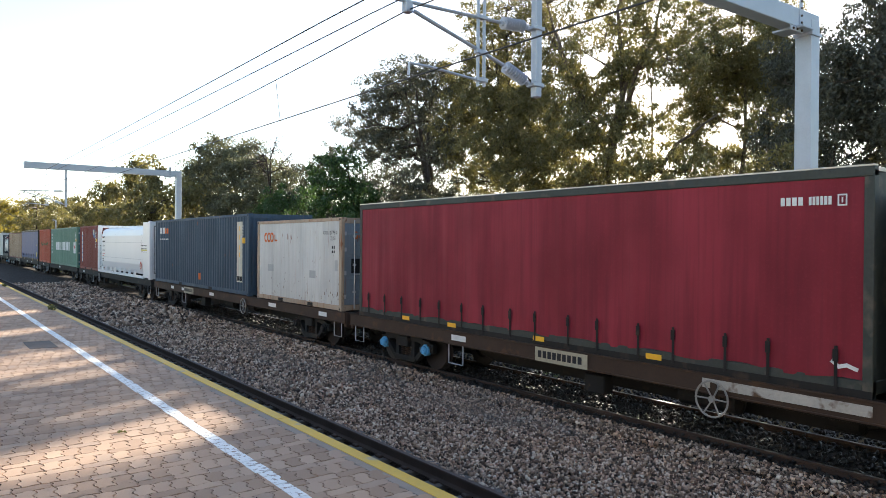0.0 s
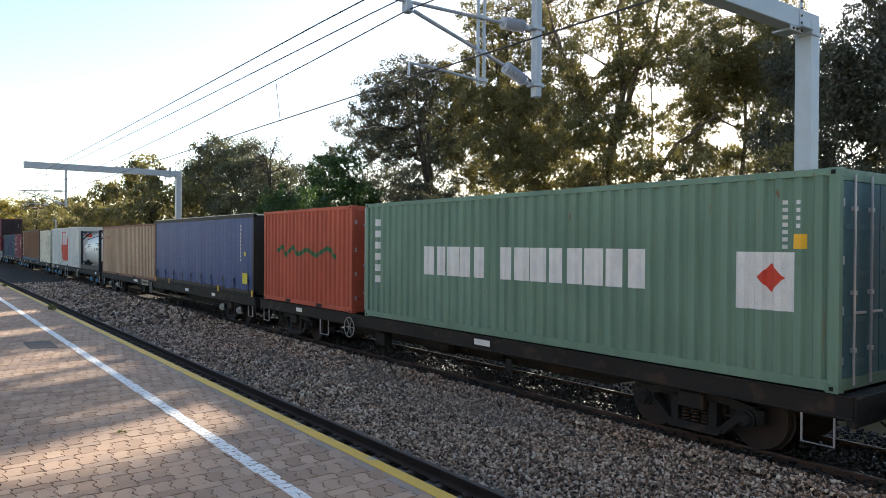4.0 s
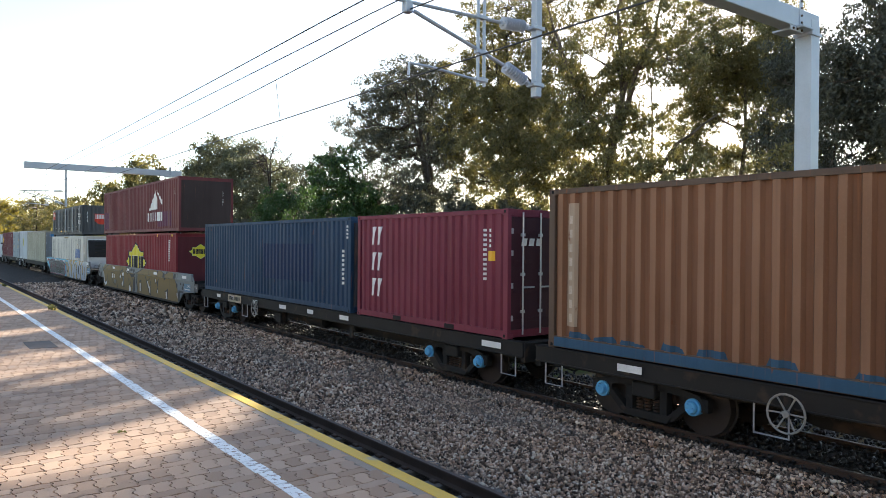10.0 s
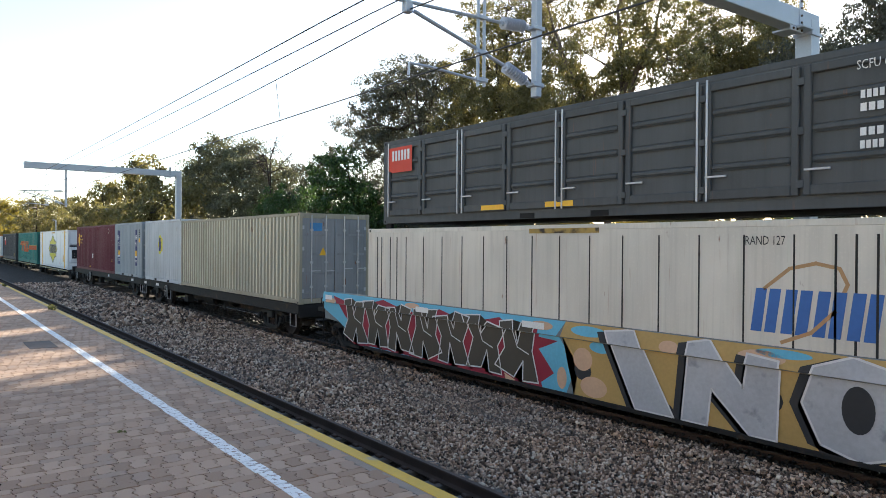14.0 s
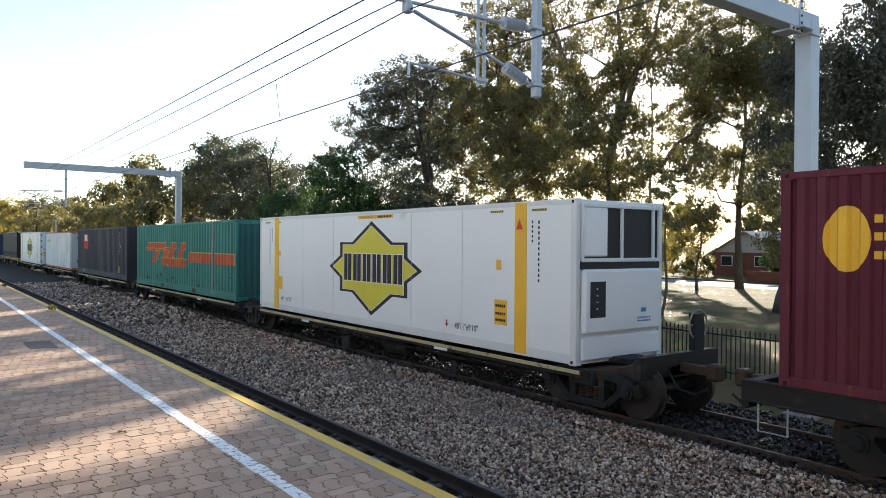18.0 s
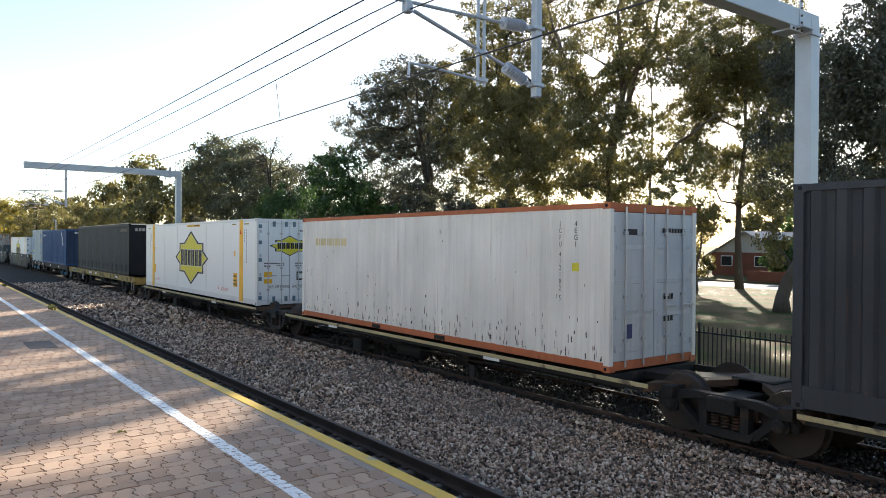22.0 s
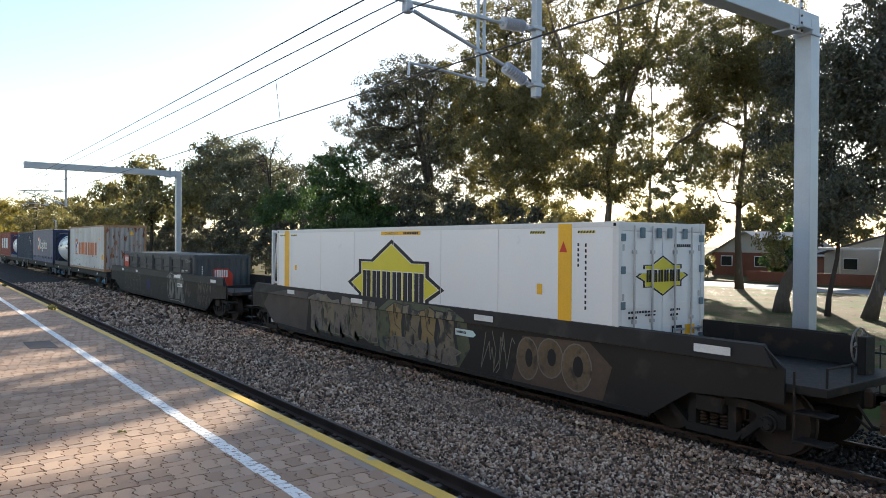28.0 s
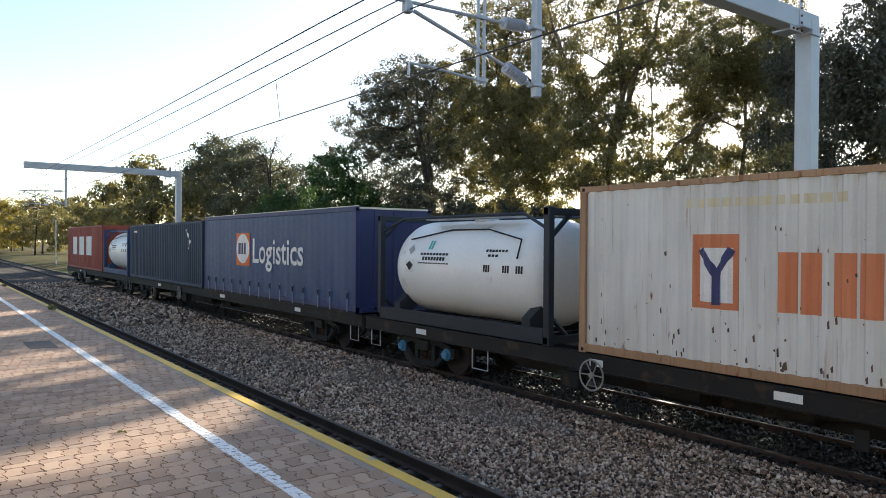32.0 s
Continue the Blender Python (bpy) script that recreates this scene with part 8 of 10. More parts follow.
decal(c, "badge_lettering", bars(-5.4, -4.4, 2.35, 2.45, 6) + stroke([(3.9, 2.4), (4.4, 1.9), (4.2, 1.6)], 0.12), WHITEMARK, pr)

# wagon 16: tank and red box at the tail
flat_wagon(-470.90, -452.25, BLACK, BLACK, "dark skeletal container wagon at the tail of the train", plates=[(-4.0, 0.4)], wheel=-2.0)
tank_container(-458.36, 1.07, 2.591, surface("blue_frame", (0.03, 0.06, 0.14), 0.55), m_tk, "white tank container in a dark blue open frame")
m_fc = paint("brick_red_box", (0.25, 0.055, 0.04), 0.25, 0.3)
c, pr, ep = container(-470.9, 12.192, 1.07, 2.896, m_fc, "brick-red corrugated container with large white block lettering", side=("corr", 0.29, 0.036), end="corr")
decal(c, "badge_lettering", bars(-4.0, 3.6, 0.95, 2.2, 3, 0.35), WHITEMARK, pr)

# ---- overhead line ----
WIREMAT = surface("copper_wire", (0.06, 0.06, 0.06), 0.5, 0.4, 0.1)
INSUL = surface("grey_insulator", (0.36, 0.40, 0.46), 0.4, 0, 0.08)


def cantilever(x, dy, label):
    c = thing("cantilever", label, "cantilever", "overhead line supports")
    part("drop_tube", M().box(x - 0.055, x + 0.055, 6.72 + dy, 6.83 + dy, 4.93, 7.08, 0.01), GALV, c)
    for z in (5.85, 5.09):
        part("tube_clamp", M().box(x - 0.075, x + 0.075, 6.66 + dy, 6.86 + dy, z - 0.025, z + 0.025, 0.006), GALV, c)
    for (ya, za), (yb, zb) in (((6.17, 5.82), (6.55, 5.845)), ((6.22, 5.26), (6.57, 5.12))):
        d = Vector((0, yb - ya, zb - za))
        q0 = Vector((x, ya + dy, za))
        path, rad = [q0 - d * 0.06], [0.035]
        for i in range(9):
            for u, r in ((0.12, 0.04), (0.2, 0.082), (0.45, 0.072), (0.55, 0.04)):
                path.append(q0 + d * (i + u) / 9)
                rad.append(r)
        m = M().tube(path + [q0 + d * 1.15], rad + [0.035], 14)
        part("insulator", m, INSUL, c, "ribbed grey insulator")
    part("top_tube", M().tube([(x, 6.12 + dy, 5.82), (x, 4.35 + dy, 5.79)], 0.023, 8), GALV, c)
    part("stay_tube", M().tube([(x, 6.18 + dy, 5.28), (x, 4.78 + dy, 5.70)], 0.025, 8), GALV, c)
    for y in (5.76, 5.86):
        part("upright_tube", M().tube([(x, y + dy, 4.95), (x, y + dy, 7.06)], 0.021, 8), GALV, c)
    for z in (5.82, 5.38, 5.03):
        part("tube_clamp", M().box(x - 0.04, x + 0.04, 5.72 + dy, 5.90 + dy, z - 0.025, z + 0.025, 0.006), GALV, c)
    part("registration_arm", M().tube([(x, 5.80 + dy, 5.02), (x, 5.4 + dy, 5.05), (x, 5.0 + dy, 5.08), (x, 4.72 + dy, 5.08), (x, 4.71 + dy, 4.94)], 0.018, 6), GALV, c)
    part("wire_clamp", M().box(x - 0.05, x + 0.05, 4.64 + dy, 4.74 + dy, 5.66, 5.80, 0.01), GALV, c)
    return c


cantilever(G1X, 0.0, "galvanised cantilever arms with two ribbed grey insulators")
cantilever(-46.6, 0.45, "galvanised cantilever arms with two ribbed grey insulators")


def wire(name, pts, r, label):
    tagged(part(name, M().tube(pts, r, 5), WIREMAT), label, "overhead wire", "overhead wires")


def sag(y, z, dz, x0, x1, n=16):
    """Sagging spans between the gantries, 39.5 m apart."""
    out = []
    for i in range(n + 1):
        x = x0 + (x1 - x0) * i / n
        u = ((x - G1X) / 39.52) % 1.0
        out.append((x, y, z - dz * 4 * u * (1 - u)))
    return out


messenger = sag(4.70, 5.70, 0.42, -165.2, 32.4, 80)
wire("catenary_wire", messenger, 0.0085, "thin dark catenary wire over the platform track")
wire("contact_wire", [(-165, 4.8, 4.90), (-86, 4.72, 4.90), (-46.6, 4.88, 4.90), (G1X, 4.72, 4.90), (32, 4.9, 4.90)], 0.0095, "thin dark contact wire over the platform track")
wire("feeder_wire", sag(3.6, 5.36, 0.05, -165.2, 32.4, 40), 0.0078, "thin dark feeder wire along the platform")
wire("feeder_wire", sag(4.2, 5.56, 0.06, -165.2, 32.4, 40), 0.0078, "thin dark feeder wire along the platform")
for x in (-10.9, -20.5, -30.2, -40.0):
    u = ((x - G1X) / 39.52) % 1.0
    wire("dropper_wire", [(x, 4.70, 5.70 - 0.42 * 4 * u * (1 - u)), (x, 4.78, 4.90)], 0.006, "short vertical dropper between the overhead wires")

# platform lamp far down the line
lamp = thing("lamp_post", "slim grey lamp post with a short arm beyond the train", "lamp post")
part("post", M().tube([(0, 0, 0), (0, 0, 6.0)], 0.07, 8), GALV, lamp)
part("arm", M().tube([(0, 0, 5.95), (-1.6, 0, 6.1)], 0.04, 6), GALV, lamp)
part("lamp_head", M().box(-2.1, -1.4, -0.12, 0.12, 6.05, 6.15, 0.02), GALV, lamp)
lamp.location = (-104.0, 15.0, -0.4)

# ---- fence ----
FENCEMAT = surface("black_fence", (0.015, 0.015, 0.016), 0.5, 0.2, 0.15)
picket = M().box(-0.012, 0.012, -0.012, 0.012, 0.08, 1.28, 0.003).mesh("picket")
picket.materials.append(FENCEMAT)
tip = M()
tip.add([(-0.012, -0.012, 1.28), (0.012, -0.012, 1.28), (0.012, 0.012, 1.28), (-0.012, 0.012, 1.28), (0, 0, 1.34)], [(0, 1, 4), (1, 2, 4), (2, 3, 4), (3, 0, 4)])
for k in range(11):
    f = thing("fence_panel", "black steel palisade fence panel along the park", "fence", "fence panels")
    for z in (0.25, 1.12):
        part("fence_rail", M().box(0, 2.4, -0.02, 0.02, z - 0.02, z + 0.02, 0.004), FENCEMAT, f)
    part("fence_post", M().box(-0.03, 0.03, -0.03, 0.03, -0.1, 1.36, 0.005), FENCEMAT, f)
    for i in range(1, 20):
        q = part("picket", picket, None, f)
        q.location = (i * 0.12, 0, 0)
    f.location = (-32.0 + k * 2.4, 15.5, -0.28)

# ---- houses beyond the street ----
BRICK = surface("red_brick", (0.22, 0.085, 0.055), 0.9, 0, 0.2, 1.0, 30, 0.2, 0.006)
CREAMWALL = surface("cream_weatherboard", (0.50, 0.47, 0.42), 0.8, 0, 0.08, 1.0, 20)
TILES = surface("grey_roof_tiles", (0.34, 0.33, 0.32), 0.7, 0, 0.12, 1.5, 12, 0.3, 0.02)
DARKROOF = surface("dark_metal_roof", (0.07, 0.065, 0.075), 0.6, 0, 0.1, 1.5, 12)
PALEROOF = surface("pale_metal_roof", (0.55, 0.56, 0.58), 0.4, 0.3, 0.08, 1.5, 12)
GLASSY = surface("window_glass", (0.02, 0.025, 0.03), 0.08, 0, 0.1)


def house(x, y, w, d, wall_h, ridge, wall_mat, gable_mat, roof_mat, label):
    h = thing("house", label, "house")
    part("wall", M().box(-w / 2, w / 2, 0, d, 0, wall_h), wall_mat, h)
    m = M()
    for yy in (0.02, d - 0.14):
        m.slab([(-w / 2, wall_h), (w / 2, wall_h), (0, ridge)], yy, yy + 0.12)
    part("gable", recalc(m.mesh("gable")), gable_mat, h)
    for s in (-1, 1):
        m = M()
        a, b = s * (w / 2 + 0.45), wall_h - 0.25
        m.add([(0, -0.4, ridge + 0.1), (0, d + 0.4, ridge + 0.1), (a, d + 0.4, b), (a, -0.4, b), (0, -0.4, ridge - 0.02), (0, d + 0.4, ridge - 0.02), (a, d + 0.4, b - 0.12), (a, -0.4, b - 0.12)],
              [(0, 1, 2, 3), (7, 6, 5, 4), (0, 3, 7, 4), (1, 5, 6, 2), (3, 2, 6, 7), (0, 4, 5, 1)])
        part("roof", recalc(m.mesh("roof")), roof_mat, h)
    for u in (-w * 0.28, w * 0.2):
        win = part("window", M().box(u - 0.6, u + 0.6, -0.05, 0.03, 0.9, 1.9, 0.01), WHITE, h)
        part("pane", M().box(u - 0.52, u + 0.52, -0.07, -0.04, 0.98, 1.82), GLASSY, win)
    h.location = (x, y, 0.15)
    return h


house(-36.8, 62.0, 7.0, 11.0, 2.2, 4.1, BRICK, CREAMWALL, TILES, "brick house with a cream gable and grey tiled roof")
house(-24.5, 61.0, 9.5, 9.0, 2.5, 3.7, CREAMWALL, CREAMWALL, DARKROOF, "low cream house with a dark roof")
house(-60.0, 66.0, 10.0, 9.0, 2.5, 4.4, CREAMWALL, CREAMWALL, PALEROOF, "pale house with a light metal roof")
house(-90.0, 70.0, 12.0, 9.0, 2.6, 4.6, BRICK, CREAMWALL, TILES, "brick house with a grey tiled roof")
house(-6.0, 63.0, 11.0, 9.0, 2.6, 4.2, BRICK, CREAMWALL, TILES, "brick house with a grey tiled roof")
carport = thing("carport", "open carport with a pale metal roof", "carport")
part("roof", M().box(-5.5, 5.5, -3.0, 3.0, 2.55, 2.72, 0.02), PALEROOF, carport)
for x in (-5.2, 0, 5.2):
    for y in (-2.8, 2.8):
        part("post", M().box(x - 0.06, x + 0.06, y - 0.06, y + 0.06, 0, 2.56), WHITE, carport)
carport.location = (-22.0, 56.5, 0.15)
garden_wall = thing("garden_wall", "low brown brick garden wall along the street", "wall")
part("wall", M().box(-10, 10, -0.12, 0.12, 0, 0.85, 0.01), BRICK, garden_wall)
garden_wall.location = (-22.0, 54.2, 0.12)

# ---- trees ----
BARK = surface("gum_bark", (0.105, 0.08, 0.06), 0.9, 0, 0.35, 1.5, 12, 0.6, 0.02, (0.19, 0.16, 0.13), 0.35, (1, 1, 0.3))
DARKBARK = surface("dark_bark", (0.055, 0.042, 0.034), 0.95, 0, 0.3, 2, 14, 0.6, 0.02, None, 0, (1, 1, 0.3))
LEAFGUM = leafy("gum_leaves", (0.066, 0.066, 0.030), (0.185, 0.165, 0.075), (0.40, 0.33, 0.08), 0.37)
LEAFDARK = leafy("dark_leaves", (0.034, 0.037, 0.028), (0.095, 0.096, 0.070), (0.21, 0.20, 0.10), 0.26)
LEAFGREEN = leafy("green_leaves", (0.016, 0.042, 0.011), (0.042, 0.085, 0.022), (0.13, 0.22, 0.04), 0.28)
LEAFYEL = leafy("yellow_leaves", (0.09, 0.085, 0.02), (0.20, 0.17, 0.04), (0.55, 0.42, 0.06), 0.45)
LEAFGREY = leafy("grey_green_leaves", (0.05, 0.06, 0.04), (0.12, 0.125, 0.08), (0.26, 0.25, 0.11), 0.33)


def leaves_mesh(centres, spread, per, length, width, rng, droop=0.6):
    """Single leaves round each centre."""
    n = len(centres) * per
    c = np.repeat(np.array(centres), per, axis=0)
    sp = np.repeat(np.array(spread), per)[:, None]
    g = rng.normal(size=(n, 3))
    g *= (rng.random((n, 1)) ** 0.45) / np.linalg.norm(g, axis=1, keepdims=True)
    p = c + g * sp * np.array([1.0, 1.0, 0.8])
    keep = np.ones(n, bool)
    for spot, wide in GAPS:      # leaves in the way of these sunbeams are missing
        q = p - np.array(spot)
        q -= (q @ np.array(SUN_DIR))[:, None] * np.array(SUN_DIR)
        keep &= (q * q).sum(1) > wide * wide
    p = p[keep]
    n = len(p)
    d = rng.normal(size=(n, 3))
    d[:, 2] -= droop * 1.6
    d /= np.linalg.norm(d, axis=1, keepdims=True)
    o = rng.normal(size=(n, 3))
    o -= d * (o * d).sum(1, keepdims=True)
    o /= np.linalg.norm(o, axis=1, keepdims=True)
    ln = (length * rng.uniform(0.6, 1.3, n))[:, None]
    wd = (width * rng.uniform(0.7, 1.3, n))[:, None]
    v = np.stack([p - d * ln * 0.5, p + o * wd * 0.5, p + d * ln * 0.5, p - o * wd * 0.5], 1).reshape(-1, 3)
    me = bpy.data.meshes.new("leaves")
    me.vertices.add(4 * n)
    me.vertices.foreach_set("co", v.ravel())
    me.loops.add(4 * n)
    me.loops.foreach_set("vertex_index", np.arange(4 * n, dtype=np.int32))
    me.polygons.add(n)
    me.polygons.foreach_set("loop_start", np.arange(0, 4 * n, 4, dtype=np.int32))
    me.update(calc_edges=True)
    return me


# gaps in the crowns, through which the sun reaches these spots of the platform: x, y, radius
GAPS = [(Vector((x, y, PLAT)), r) for x, y, r in ((-12.6, 1.15, 0.5), (-11.7, 1.45, 0.45), (-10.9, 1.9, 0.3), (-7.9, 2.8, 0.34), (-7.6, 2.35, 0.36), (-7.0, 1.9, 0.42), (-6.95, 1.4, 0.4), (-6.9, 0.95, 0.35), (-16.5, 1.4, 0.45), (-21.0, 1.9, 0.5), (-26.0, 1.5, 0.6))]


def in_gap(p):
    for a, r in GAPS:
        d = p - a
        if (d - SUN_DIR * d.dot(SUN_DIR)).length < r * 0.8:
            return True
    return False


def tree(label, base, top, r0, blobs, leaf, bark, seed, dens=1.0, leaf_l=0.20, leaf_w=0.080, deep=1.0, bare=0.0, fork=0.35, name="tree", bend=0.0, clump=0.58, stems=1, droop=0.6, boughs=()):
    """A tapered trunk with limbs towards each mass of leaves, twigs to each clump, and single leaves.
    blobs: x, y, z, radius, half-height, fullness, all in the world; the tree stands at base.
    boughs: main limbs of a spreading tree, each a thickness and bends in x and z."""
    rng = np.random.default_rng(seed)
    bx, by, bz = base
    t = thing(name, label, name, "trees beyond the railway")
    m = M()
    heads = []
    for k in range(stems):
        tx = top[0] + (k - (stems - 1) / 2) * 1.6
        path = []
        n = 10
        for i in range(n + 1):
            u = i / n
            path.append(Vector((bx + (tx - bx) * u ** 1.4 + bend * math.sin(u * 3.1) + 0.14 * math.sin(u * 9 + seed + k), by + 0.5 * math.sin(u * 4 + k) * u, bz + (top[1] - bz) * u)))
        m.tube(path, [r0 * (1 - 0.85 * i / n) * (1.25 if i == 0 else 1) for i in range(n + 1)], 10)
        heads.append(path)
    for r1, *bends in boughs:
        path = [Vector((x, by + 0.4 * math.sin(x * 1.7 + z), z)) for x, z in bends]
        fine = [path[0]]
        for a, b in zip(path, path[1:]):
            fine += [a.lerp(b, k / 3) + Vector((rng.uniform(-1, 1), rng.uniform(-1, 1), 0)) * 0.05 for k in (1, 2)] + [b]
        m.tube(fine, [r1 * (1 - 0.78 * i / (len(fine) - 1)) for i in range(len(fine))], 8)
        heads.append(fine)
    centres, spread = [], []
    leaf_area = leaf_l * leaf_w * 0.55
    per = 80
    for bi, (x, y, z, rx, rz, d) in enumerate(blobs):
        path = heads[bi % stems] if not boughs else min(heads, key=lambda h: min((q - Vector((x, y, z))).length for q in h))
        c = Vector((x, y, z))
        cand = [q for q in path if q.z < z - 0.2 * rz and q.z > bz + fork * (top[1] - bz)] or [path[3]]
        q = min(cand, key=lambda a: (a - c).length + 0.5 * abs(a.z - z))
        r1 = min(r0 * 0.36, 0.03 * (c - q).length + 0.02)
        limb = []
        for i in range(6):
            u = i / 5
            a = q.lerp(c + Vector((0, 0, rz * 0.4)), u)
            k = math.sin(u * math.pi) * (c - q).length * 0.10
            limb.append(a + Vector((rng.uniform(-1, 1) * k, rng.uniform(-1, 1) * k, -0.6 * k + rng.uniform(-0.5, 0.5) * k)))
        if not any(in_gap(a) for a in limb[1:]):
            m.tube(limb, [r1 * (1 - 0.8 * i / 5) for i in range(6)], 7)
        nc = max(4, int(dens * d * 3.8 * math.pi * rx * rz / (leaf_area * per))) if bare < 0.5 else int(9 * rx * rz * dens) + 6
        for j in range(nc):
            g = rng.normal(size=3)
            g /= np.linalg.norm(g)
            g *= rng.random() ** 0.36 * rng.uniform(0.82, 1.12)
            p = Vector((x + g[0] * rx, y + g[1] * rx * deep, z + g[2] * rz))
            if p.z < bz + 0.15:
                continue
            if j % 3 == 0 or bare > 0.5:
                s = limb[int(rng.integers(2, 6))]
                w = s.lerp(p, 0.55) + Vector((rng.uniform(-0.1, 0.1), rng.uniform(-0.1, 0.1), -0.10 * (p - s).length))
                if not (in_gap(w) or in_gap(p)):
                    m.tube([s, w, p], [r1 * 0.20 + 0.010, r1 * 0.10 + 0.008, 0.006], 4, False)
            if rng.random() > bare:
                centres.append(tuple(p))
                spread.append(clump * rng.uniform(0.5, 1.25) * min(1.0, 0.35 + 0.45 * rx))
    part("trunk", m, bark, t, "", True)
    if centres:
        part("crown", leaves_mesh(centres, spread, per, leaf_l, leaf_w, rng, droop), leaf, t)
    return t


tree("tall dark grey-green gum with a dense crown", (-41.9, 30.0, 0.00), (-43.4, 14.6), 0.34,
     [(-44.2, 30.0, 15.2, 3.2, 1.6, 1.02), (-49.8, 31.4, 15.2, 2.7, 2.3, 1.02), (-50.9, 28.9, 12.9, 2.4, 1.3, 0.54), (-47.3, 31.3, 13.0, 3.8, 2.4, 1.02), (-40.7, 29.4, 13.1, 2.0, 2.4, 1.02), (-48.1, 29.8, 10.4, 3.0, 1.9, 0.92), (-44.4, 31.0, 10.2, 3.0, 2.3, 1.02), (-39.6, 29.7, 10.0, 1.7, 2.5, 1.02), (-47.8, 30.1, 7.6, 2.6, 1.9, 0.71), (-40.0, 28.6, 6.7, 2.3, 1.6, 0.71), (-52.4, 30.8, 11.8, 2.3, 1.3, 0.82), (-52.2, 30.1, 7.0, 2.3, 2.2, 0.41), (-51.1, 29.5, 5.1, 2.0, 1.3, 0.90), (-46.0, 29.5, 5.6, 2.2, 1.5, 0.90), (-40.9, 29.5, 5.0, 2.0, 1.3, 0.90), (-43.0, 29.5, 7.1, 2.2, 1.5, 0.90), (-37.1, 29.5, 4.7, 1.8, 1.2, 0.90)],
     LEAFDARK, DARKBARK, 3, stems=3)
tree("dense gum with golden outer leaves", (-34.0, 30.5, 0.00), (-35.0, 16.4), 0.32,
     [(-36.9, 30.0, 16.2, 2.0, 1.5, 0.61), (-38.2, 31.4, 14.8, 2.7, 1.7, 1.35), (-38.3, 29.9, 12.7, 1.9, 1.7, 1.02), (-35.0, 30.4, 11.9, 2.9, 2.0, 1.77), (-31.4, 29.4, 12.1, 1.6, 1.9, 1.77), (-38.5, 30.2, 10.5, 2.5, 2.1, 1.02), (-33.9, 29.6, 9.2, 2.8, 1.9, 1.50), (-31.3, 29.8, 9.6, 1.8, 1.9, 1.50), (-38.1, 31.3, 7.6, 2.6, 1.5, 1.20), (-32.4, 29.8, 7.0, 2.3, 1.4, 1.20), (-31.0, 30.5, 7.8, 1.5, 1.4, 1.35), (-32.9, 32.0, 14.1, 1.6, 1.7, 1.19), (-30.8, 31.9, 14.0, 1.4, 1.6, 0.68), (-31.5, 31.2, 6.0, 1.4, 1.0, 1.05), (-36.7, 30.6, 5.5, 1.8, 1.0, 1.05), (-33.0, 29.8, 5.1, 1.7, 0.8, 1.05), (-32.7, 29.5, 15.8, 2.5, 1.8, 0.80), (-36.1, 31.9, 18.8, 3.7, 1.8, 0.72)],
     LEAFGUM, DARKBARK, 12, stems=2)
tree("big spreading gum with olive leaves and a forked trunk", (-25.1, 29.0, 0.00), (-24.9, 7.8), 0.34,
     [(-28.1, 29.0, 10.9, 1.8, 1.8, 1.20), (-25.1, 27.9, 8.7, 2.0, 1.7, 1.50), (-28.7, 29.4, 8.4, 1.4, 1.3, 1.35), (-26.3, 29.8, 11.1, 1.6, 1.6, 1.20), (-29.0, 29.3, 14.9, 1.8, 2.0, 0.45), (-26.1, 30.2, 14.5, 1.7, 2.0, 0.45), (-21.7, 27.7, 13.1, 1.8, 1.8, 0.54), (-23.7, 29.1, 11.5, 1.6, 1.3, 1.06), (-21.3, 28.9, 11.4, 1.8, 1.1, 1.06), (-25.6, 27.7, 12.4, 1.4, 1.4, 0.60), (-25.9, 29.4, 6.6, 2.2, 1.1, 1.35), (-28.5, 30.0, 6.6, 1.6, 1.1, 1.20), (-24.2, 29.3, 5.5, 1.4, 0.8, 0.90), (-22.4, 28.3, 6.9, 1.7, 1.2, 1.35), (-22.2, 30.0, 9.1, 1.0, 1.0, 0.53), (-23.7, 29.0, 9.2, 1.4, 1.3, 1.06), (-20.3, 29.0, 6.5, 1.3, 0.9, 0.90), (-27.1, 29.7, 17.0, 3.4, 1.5, 0.45), (-20.7, 28.0, 14.8, 2.9, 1.5, 0.45)],
     LEAFGUM, BARK, 7, fork=0.3,
     boughs=[(0.22, (-24.8, 6.9), (-24.4, 8.6), (-24.2, 10.3), (-24.2, 12.5), (-24.1, 14.8), (-24.0, 17.1)), (0.20, (-24.6, 7.7), (-23.9, 9.9), (-23.0, 11.5), (-22.2, 13.2), (-21.6, 15.0)), (0.17, (-24.9, 7.2), (-26.0, 9.3), (-27.2, 11.6), (-28.1, 13.2), (-29.6, 14.9), (-30.1, 16.3)), (0.10, (-28.1, 13.2), (-28.7, 15.1), (-29.3, 17.1)), (0.19, (-24.9, 5.6), (-23.7, 5.9), (-22.0, 6.6), (-20.5, 7.7), (-18.9, 8.9)), (0.10, (-22.0, 6.6), (-21.0, 6.0), (-19.9, 6.0)), (0.09, (-24.2, 10.3), (-23.4, 11.8), (-23.5, 13.5)), (0.08, (-23.0, 11.5), (-21.5, 12.3), (-20.3, 12.5)), (0.10, (-25.0, 5.4), (-26.3, 7.0), (-27.6, 8.3), (-28.6, 9.8))])
